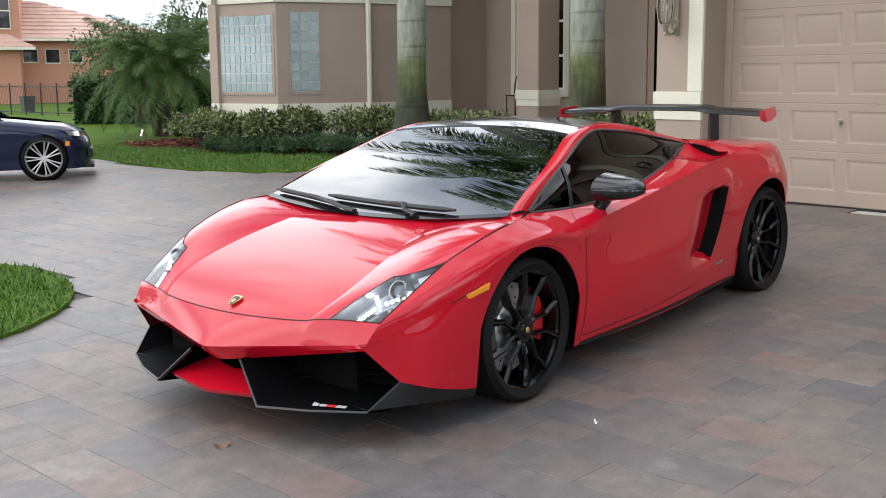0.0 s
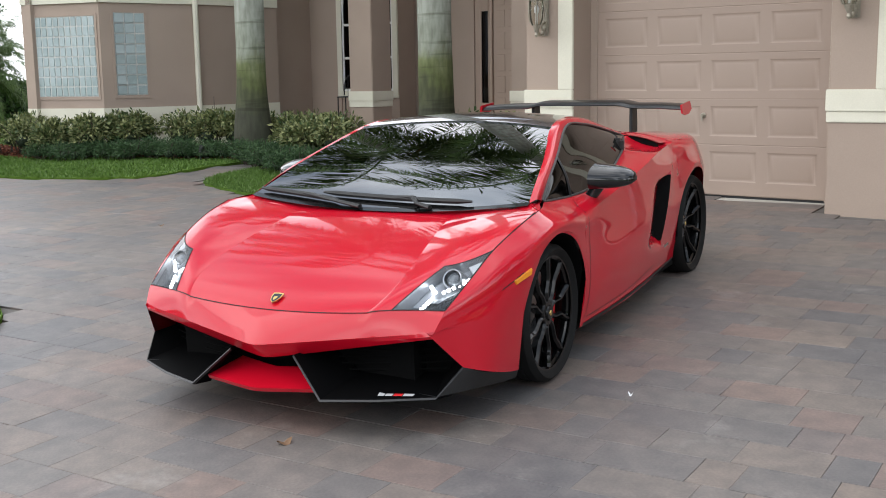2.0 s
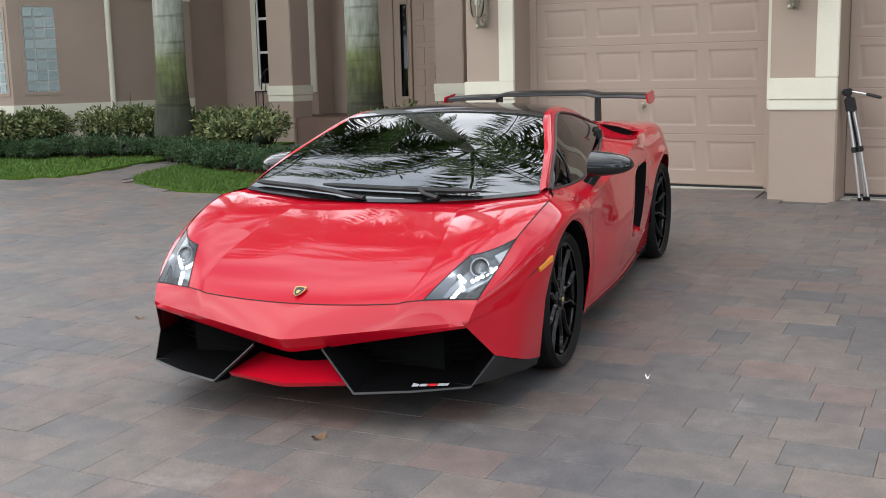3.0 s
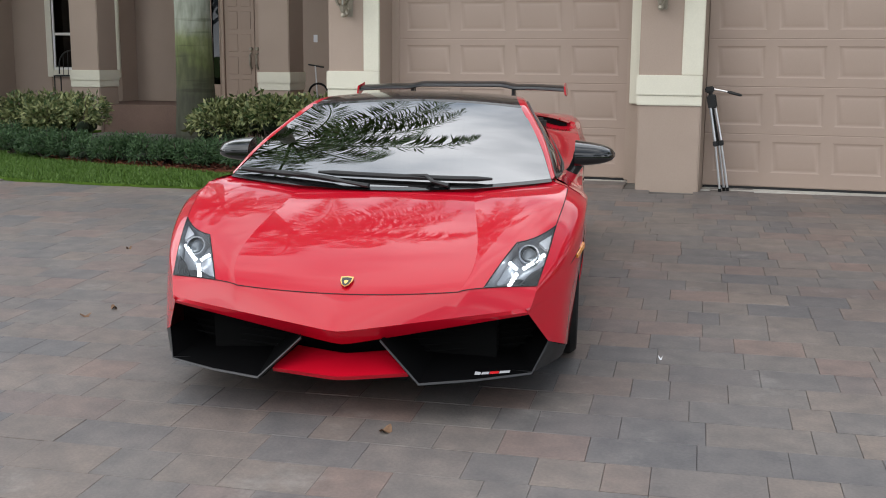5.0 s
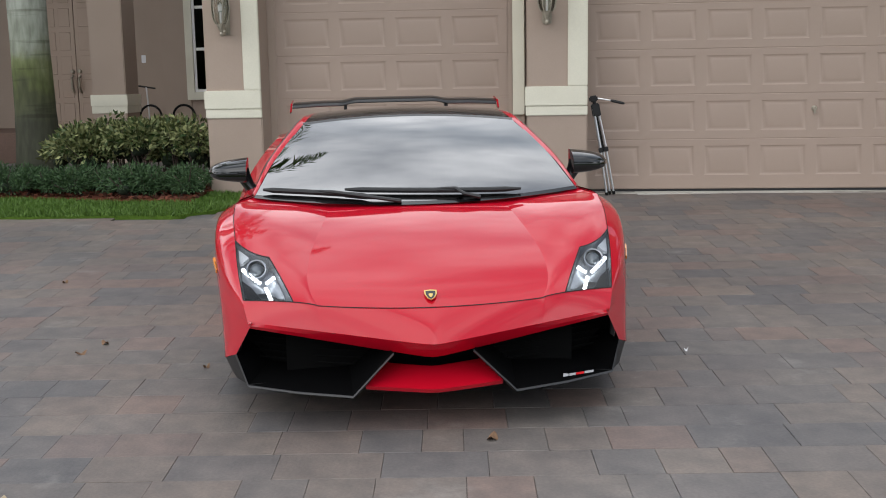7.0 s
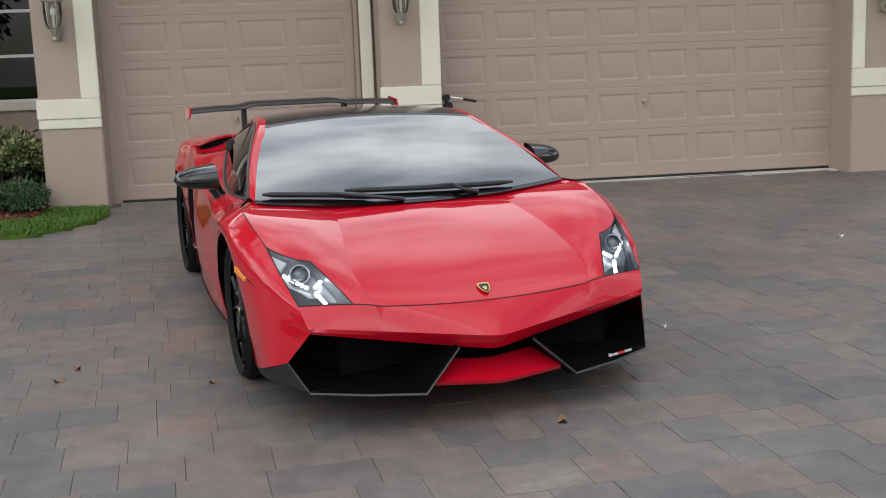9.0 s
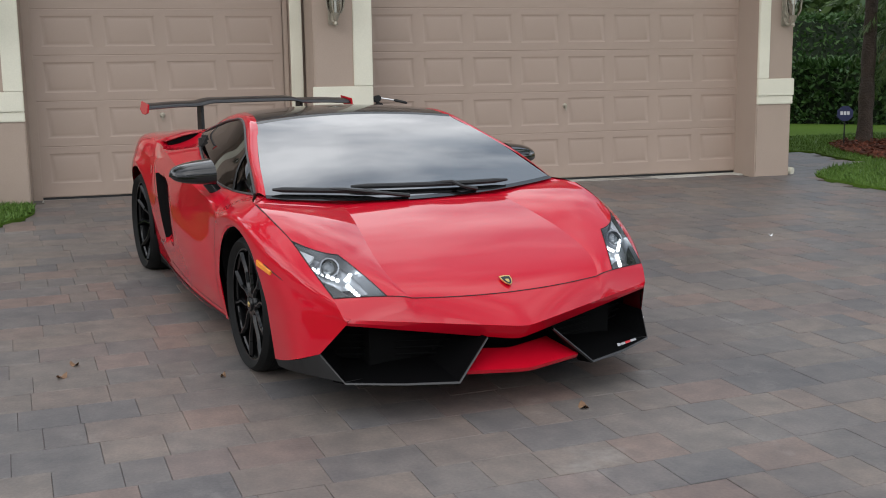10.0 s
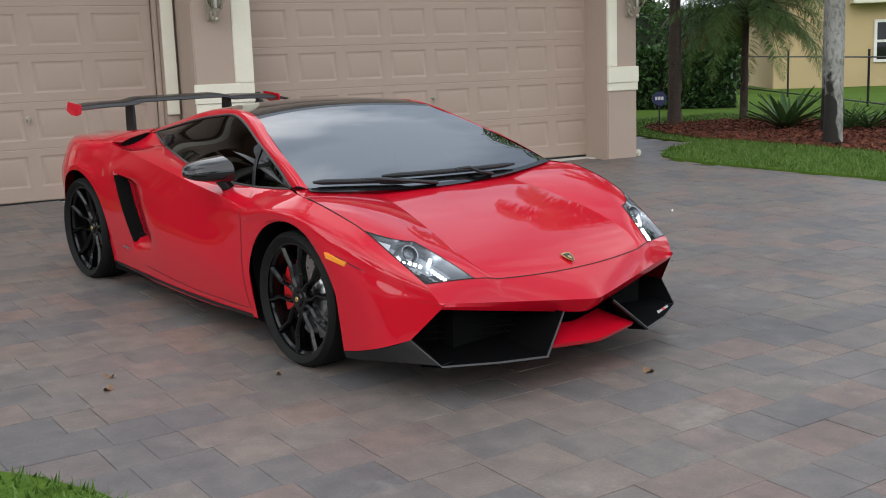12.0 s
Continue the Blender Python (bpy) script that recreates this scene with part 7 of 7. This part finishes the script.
def hip(bm, x0, x1, y0, y1, z, h, o=.5, k=.42):
    q = [(x0 - o, y0 - o, z), (x1 + o, y0 - o, z), (x1 + o, y1 + o, z), (x0 - o, y1 + o, z)]
    i = min(x1 - x0, y1 - y0) * k
    r = [(x0 + i, y0 + i, z + h), (x1 - i, y0 + i, z + h), (x1 - i, y1 - i, z + h), (x0 + i, y1 - i, z + h)]
    for a in range(4):
        b = (a + 1) % 4
        for s in range(10):
            u, v = s / 10, (s + 1) / 10
            A, B = (Vector(q[a]).lerp(Vector(r[a]), u), Vector(q[b]).lerp(Vector(r[b]), u))
            C, D = (Vector(q[b]).lerp(Vector(r[b]), v), Vector(q[a]).lerp(Vector(r[a]), v))
            lift = Vector((0, 0, .05))
            bm.faces.new([bm.verts.new(p) for p in (A + lift, B + lift, C, D)])
            bm.faces.new([bm.verts.new(p) for p in (A - lift * .2, B - lift * .2, B + lift, A + lift)])
    bm.faces.new([bm.verts.new(p) for p in q[::-1]])


bm = bmesh.new()
hip(bm, -10.476, 5.655, 0, 14, 3.19, 2.1, .5, .45)
part("roof", bm, M_ROOFTILE, oh, "pale clay tiled roof", sharp=10)
bm = bmesh.new()
hip(bm, -9, -1.244, -.8, 9, 6.4, 2.0)
part("upper_roof", bm, M_ROOFTILE, oh, "pale clay tiled roof", sharp=10)
bm = bmesh.new()
hip(bm, -7, -1.029, -1.6, .4, 2.764, .62, .4, .42)
part("bay_roof", bm, M_ROOFTILE, oh, "pale clay tiled roof", sharp=10)
for x0, x1, z0, z1, y in ((-1.205, -0.589, 2.136, 2.699, -0.005), (-0.223, 0.38, 2.096, 2.699, -0.005), (0.812, 1.388, 2.123, 2.673, -0.005), (-2.501, -1.663, 3.642, 5.174, -0.805)):
    bm = bmesh.new()
    for a, b, c, d in ((x0 - .03, x0, z0 - .06, z1 + .03), (x1, x1 + .03, z0 - .06, z1 + .03), (x0, x1, z0 - .06, z0), (x0, x1, z1, z1 + .03), (x0, x1, (z0 + z1) / 2 - .03, (z0 + z1) / 2 + .03) if z1 - z0 > 1 else (x0, x0 + .01, z0, z1)):
        add_box(bm, a, b, y - .05, y + .01, c, d)
    w = part("window", bm, M_CREAM, oh, "pale window frame")
    part("pane", box_bm(x0, x1, y - .02, y - .01, z0, z1), M_BLACKGLOSS, w, "dark pane")
for x, y in ((-38.1, 14.35),):
    bm = bmesh.new()
    add_prism(bm, [(-.28, -.28, 0), (.28, -.28, 0), (.28, .28, 0), (-.28, .28, 0)], (0, 0, .85))
    for v in bm.verts:
        if v.co.z > .5:
            v.co.x *= 1.15
            v.co.y *= 1.15
    bmesh.ops.recalc_face_normals(bm, faces=bm.faces)
    ob = thing("wheeled_bin", "grey wheeled rubbish bin beside the fence", "bin", at=Matrix.Translation((x, y, ground_z(12))) @ Matrix.Scale(.62, 4))
    part("body", bm, M_GREY_TRIM, ob)
    part("lid", box_bm(-.35, .35, -.36, .36, .85, .92, .02), M_GREY_TRIM, ob)

# yellow house and grey-roofed house far to the east
yh = thing("yellow_house", "low yellow stuccoed house with a white window", "house", at=Matrix.Translation((18.63, 21.32, 0)) @ Matrix.Rotation(radians(-36), 4, "Z"))
part("wall", box_bm(-.6, 16, 0, 8, 0, 3.3, .02), M_YELLOW, yh, "yellow wall")
bm = bmesh.new()
hip(bm, -.6, 16, 0, 8, 3.3, 2.0, .5)
part("roof", bm, M_ROOFTILE, yh, "tiled roof", sharp=10)
part("eave_band", box_bm(1.5, 9.0, -.50, .0, 2.58, 2.74, .01), M_CREAM, yh, "pale eave board")
bm = bmesh.new()
for a, b, c, d in ((2.2, 2.28, .92, 2.12), (3.5, 3.58, .92, 2.12), (2.28, 3.5, .92, 1.0), (2.28, 3.5, 2.04, 2.12), (2.28, 3.5, 1.48, 1.55)):
    add_box(bm, a, b, -.06, .02, c, d)
w = part("window", bm, M_WHITEFRAME, yh, "white window frame")
part("pane", box_bm(2.28, 3.5, -.03, -.02, 1.0, 2.04), M_BLACKGLOSS, w, "dark pane")
gh = thing("grey_house", "small pale house with a grey roof beyond the hedge", "house", at=Matrix.Translation((13.005, 33.84, 0)) @ Matrix.Rotation(radians(-25), 4, "Z"))
part("wall", box_bm(-6, 3, 0, 7, 0, 2.5, .02), M_WHITEFRAME, gh, "pale wall")
bm = bmesh.new()
hip(bm, -6, 3, 0, 7, 2.5, 1.6, .5)
part("roof", bm, M_GREY_TRIM, gh, "grey roof", sharp=10)

# tripod leaning by the wide garage door
TP = thing("tripod", "folded black and silver camera tripod by the garage door", "tripod", at=Matrix.Translation((-2.235, 8.87, ground_z(8.87))) @ Matrix.Rotation(radians(-10.5), 4, "Y") @ Matrix.Scale(.975, 4))
for k, (x, y) in enumerate(((0, 0), (.045, .01), (.022, .045))):
    bm = bmesh.new()
    add_tube(bm, [(x * 1.6 - .02, y * 1.4, .02), (x * 1.2, y * 1.2, .50)], .011, 8)
    leg = part("leg", bm, M_ALU, TP, "silver lower leg tube")
    bm = bmesh.new()
    add_tube(bm, [(x * 1.2, y * 1.2, .46), (x * .9, y * .9, .88)], .015, 8)
    part("upper_leg", bm, M_BLACKIRON if k == 2 else M_ALU, leg, "upper leg tube")
    bm = bmesh.new()
    add_tube(bm, [(x * 1.6 - .022, y * 1.4, 0), (x * 1.6 - .02, y * 1.4, .035)], .016, 8)
    part("rubber_foot", bm, M_TYRE, leg)
    bm = bmesh.new()
    add_box(bm, x * 1.2 - .022, x * 1.2 + .022, y * 1.2 - .022, y * 1.2 + .022, .44, .49, .006)
    part("leg_clamp", bm, M_BLACKIRON, leg)
bm = bmesh.new()
add_box(bm, -.02, .065, -.02, .06, .80, .93, .01)
part("collar", bm, M_BLACKIRON, TP)
bm = bmesh.new()
add_box(bm, -.025, .06, -.025, .05, .95, 1.01, .012)
add_tube(bm, [(.02, .01, .90), (.02, .01, .97)], .02, 10)
part("head", bm, M_BLACKIRON, TP, "black pan head")
bm = bmesh.new()
add_tube(bm, [(.04, .0, .985), (.15, -.03, .945), (.20, -.045, .925)], .008, 8)
handle = part("pan_handle", bm, M_ALU, TP, "silver pan handle")
bm = bmesh.new()
add_tube(bm, [(.18, -.040, .933), (.20, -.046, .925), (.29, -.075, .885), (.305, -.08, .878)], [.010, .015, .014, .008], 10)
part("grip", bm, M_BLACKIRON, handle, "black rubber grip")


def spot(x, y, m, label):
    z = ground_z(y)
    ob = thing("garden_spotlight", label, "spotlight", "garden spotlights", at=Matrix.Translation((x, y, z)) @ Matrix.Scale(.68, 4))
    bm = bmesh.new()
    add_tube(bm, [(0, 0, -.05), (0, 0, .18)], .014, 8)
    part("stake", bm, m, ob)
    bm = bmesh.new()
    lathe(bm, [(-.09, .0), (-.09, .04), (.02, .05), (.09, .062), (.095, .055), (.03, .045)], 16, (0, 0, 0), "z")
    bmesh.ops.transform(bm, matrix=Matrix.Translation((0, .02, .26)) @ Matrix.Rotation(radians(-25), 4, "X"), verts=bm.verts)
    part("lamp_head", bm, m, ob)


spot(-18.72, 9.38, M_CHROME, "small silver garden spotlight at the mulch edge")
spot(-12.544, 9.917, M_BLACKIRON, "small black garden spotlight in the juniper")
spot(-8.659, 9.229, M_BLACKIRON, "small black garden spotlight in the juniper")

# yard sign: plain blue octagon with a pale bar for its mark
sg_ = thing("yard_sign", "small blue octagonal yard sign on a stake", "sign", at=Matrix.Translation((5.121, 11.583, ground_z(11.5) - .045)) @ Matrix.Rotation(radians(-33), 4, "Z"))
bm = bmesh.new()
add_prism(bm, [(.115 * math.cos(a), 0, .54 + .115 * math.sin(a)) for a in (math.pi / 8 + math.pi * k / 4 for k in range(8))], (0, .012, 0))
bmesh.ops.recalc_face_normals(bm, faces=bm.faces)
part("plate", bm, shader("blue_sign_paint", (0.018, 0.026, 0.10), 0.4), sg_, "blue plate")
for k in range(3):
    part("mark_bar", box_bm(-.065 + k * .046, -.03 + k * .046, -.004, .0, .52, .57), M_WHITE, sg_, "pale bar")
part("stake", box_bm(-.010, .010, .012, .03, -.05, .5), M_BLACKIRON, sg_)

# downspout mouth by the last pier
bm = bmesh.new()
add_tube(bm, [(2.32, 8.93, .30), (2.345, 8.90, .24), (2.40, 8.80, .225)], .045, 8)
tagged(mesh_object("downpipe", bm, M_CREAM), "cream drain elbow at the garage corner", "pipe")
bm = bmesh.new()
add_tube(bm, [(-6.35, 8.96, .19), (-6.39, 8.90, .24), (-6.41, 8.97, .38)], .06, 10)
tagged(mesh_object("drain_pipe", bm, M_CREAM), "cream drain elbow at the pier foot", "pipe")


def wire_chair(x, y, rz):
    ob = thing("garden_chair", "dark wrought-iron garden chair on the porch", "chair", at=Matrix.Translation((x, y, .645)) @ Matrix.Rotation(rz, 4, "Z"))
    for sx in (-.2, .2):
        for sy in (-.2, .2):
            bm = bmesh.new()
            add_tube(bm, [(sx, sy, 0), (sx, sy, .43)], .011, 6)
            part("leg", bm, M_BLACKIRON, ob)
    bm = bmesh.new()
    add_box(bm, -.22, .22, -.22, .22, .42, .44, .008)
    part("seat", bm, M_BLACKIRON, ob)
    bm = bmesh.new()
    arc = [(.22 * math.cos(a), .20 + .02 * math.sin(a), .44 + .40 * math.sin(a) ** .5) for a in np.linspace(.001, math.pi - .001, 14)]
    add_tube(bm, arc, .012, 6)
    for k in range(5):
        x_ = -.15 + .075 * k
        add_tube(bm, [(x_, .20, .44), (x_, .22, .44 + .40 * math.sqrt(max(0, math.sqrt(1 - (x_ / .22) ** 2))))], .006, 6)
    part("backrest", bm, M_BLACKIRON, ob)


wire_chair(-13.05, 13.85, .4)
bike = thing("scooter", "parked dark kick scooter behind the shrubs", "scooter", at=Matrix.Translation((-9.0, 14.7, .645)))
bm = bmesh.new()
add_tube(bm, [(0, 0, .08), (-.03, 0, .62)], .014, 8)
part("steering_post", bm, M_ALU, bike)
bm = bmesh.new()
add_tube(bm, [(-.16, .02, .64), (.12, -.02, .60)], .013, 8)
part("handlebar", bm, M_BLACKIRON, bike)
for x in (.02, .55):
    bm = bmesh.new()
    ring = [(x + .17 * math.cos(a), 0, .17 + .17 * math.sin(a)) for a in (2 * math.pi * k / 24 for k in range(25))]
    add_tube(bm, ring, .018, 8, cap=False)
    part("wheel", bm, M_TYRE, bike)
part("footboard", box_bm(.1, .45, -.06, .06, .12, .15, .01), M_BLACKIRON, bike)

# fallen leaves and small scraps on the drive
M_DEADLEAF = mottled("dry_leaf", (0.16, 0.085, 0.045), (0.24, 0.15, 0.08), 0.8, 20, 90)
M_PALELEAF = mottled("pale_dry_leaf", (0.42, 0.34, 0.22), (0.34, 0.26, 0.16), 0.8, 20, 90)
for k, (x, y, s, m) in enumerate(((-5.23, 3.34, .035, M_DEADLEAF), (-5.18, 3.53, .030, M_DEADLEAF), (-3.05, 2.23, .040, M_DEADLEAF), (-4.75, 1.53, .036, M_PALELEAF), (-2.14, 3.49, .013, M_WHITE),
                                  (-4.5, 3.13, .022, M_DEADLEAF), (-5.5, 1.88, .030, M_DEADLEAF), (-1.6, 1.92, .03, M_DEADLEAF), (-1, 2.32, .022, M_PALELEAF), (-6.05, 4.98, .026, M_DEADLEAF), (0, 5.52, .02, M_WHITE), (-8.15, 5.68, .03, M_DEADLEAF))):
    bm = bmesh.new()
    rg = np.random.default_rng(300 + k)
    ring = [(s * math.cos(a) * (1 if i % 2 else .8), .55 * s * math.sin(a), .012 * math.cos(2 * a) + .010) for i, a in enumerate(2 * math.pi * j / 10 for j in range(10))]
    c = bm.verts.new((0, 0, .006))
    vs = [bm.verts.new(p) for p in ring]
    for i in range(10):
        bm.faces.new((c, vs[i], vs[(i + 1) % 10]))
    o = mesh_object("fallen_leaf", bm, m, sharp=80)
    o.matrix_world = Matrix.Translation((x, y, ground_z(y))) @ Matrix.Rotation(rg.uniform(0, 6), 4, "Z")
    tagged(o, "small white scrap on the pavers" if m is M_WHITE else "curled dry brown leaf on the pavers", "scrap" if m is M_WHITE else "leaf", "leaves on the drive" if m is not M_WHITE else "")

# ---- the pavers, course by course ----
random.seed(12)
LENGTHS = (.165, .245, .330, .330, .245, .400)
COURSE, JOINT = .247, .0016
turn_p = Matrix.Rotation(radians(5.0), 4, "Z")


def paver_faces(l, w):
    """Chamfered stone: top, four chamfers, four sides; its top at z = 0."""
    b, c = .0012, .0022
    x, y = l / 2, w / 2
    V = [(sx * (x - c), sy * (y - c), 0) for sx, sy in ((-1, -1), (1, -1), (1, 1), (-1, 1))]
    V += [(sx * x, sy * y, -b) for sx, sy in ((-1, -1), (1, -1), (1, 1), (-1, 1))]
    V += [(sx * x, sy * y, -.03) for sx, sy in ((-1, -1), (1, -1), (1, 1), (-1, 1))]
    F = [(0, 1, 2, 3)] + [(a + o, (a + 1) % 4 + o, (a + 1) % 4 + o - 4, a + o - 4) for o in (4, 8) for a in range(4)]
    return V, F


shared = {}
near_count = 0
far_V, far_F = [], []
lawns = (LAWN_A, LAWN_B, LAWN_C, LAWN_D, LAWN_E)
row = -62
while row * COURSE < 14:
    y = row * COURSE
    x = -24 + random.uniform(0, .4)
    while x < 6.5:
        l = random.choice(LENGTHS)
        p = turn_p @ Vector((x + l / 2 + 3.0, y, 0))
        x += l
        px, py = p.x - 3.0, p.y
        back_path = 2.4 < px < 4.7 and py < 13
        if py > 9.62 and not back_path or py < -6 or px < -23 or px > 6.5:
            continue
        if py > 8.70 and (-6.31 < px < -5.74 or -3.04 < px < -2.45 or 1.87 < px < 2.31):
            continue
        if py > 9.0 and px > -2.6 or py > 9.3 and px > -6.3:
            if not (2.31 < px < 4.7):
                continue
        if any(inside(q, px, py) for q in lawns):
            continue
        lift = random.uniform(-.0008, .0008)
        tilt = Matrix.Rotation(radians(1.92) + random.uniform(-.0018, .0018), 4, "X") @ Matrix.Rotation(random.uniform(-.0018, .0018), 4, "Y")
        m = Matrix.Translation((px, py, ground_z(py) + lift)) @ turn_p @ tilt
        if -5.0 < px < -.3 and .7 < py < 4.5 and near_count < 300 and not (-4.3 < px < -2.5 and py > 2.5):
            if l not in shared:
                V, F = paver_faces(l - JOINT, COURSE - JOINT)
                me = bpy.data.meshes.new("paver")
                me.from_pydata(V, [], F)
                me.materials.append(M_PAVER)
                shared[l] = me
            ob = new("paver", shared[l])
            ob.parent = drive_base
            ob.matrix_basis = m
            near_count += 1
        else:
            V, F = paver_faces(l - JOINT, COURSE - JOINT)
            o = len(far_V)
            far_V += [tuple(m @ Vector(v)) for v in V]
            far_F += [tuple(i + o for i in f) for f in F]
    row += 1
me = bpy.data.meshes.new("pavers")
me.from_pydata(far_V, [], far_F)
me.materials.append(M_PAVERS)
ob = new("pavers", me)
ob.parent = drive_base
ob["kind"] = "stuff"
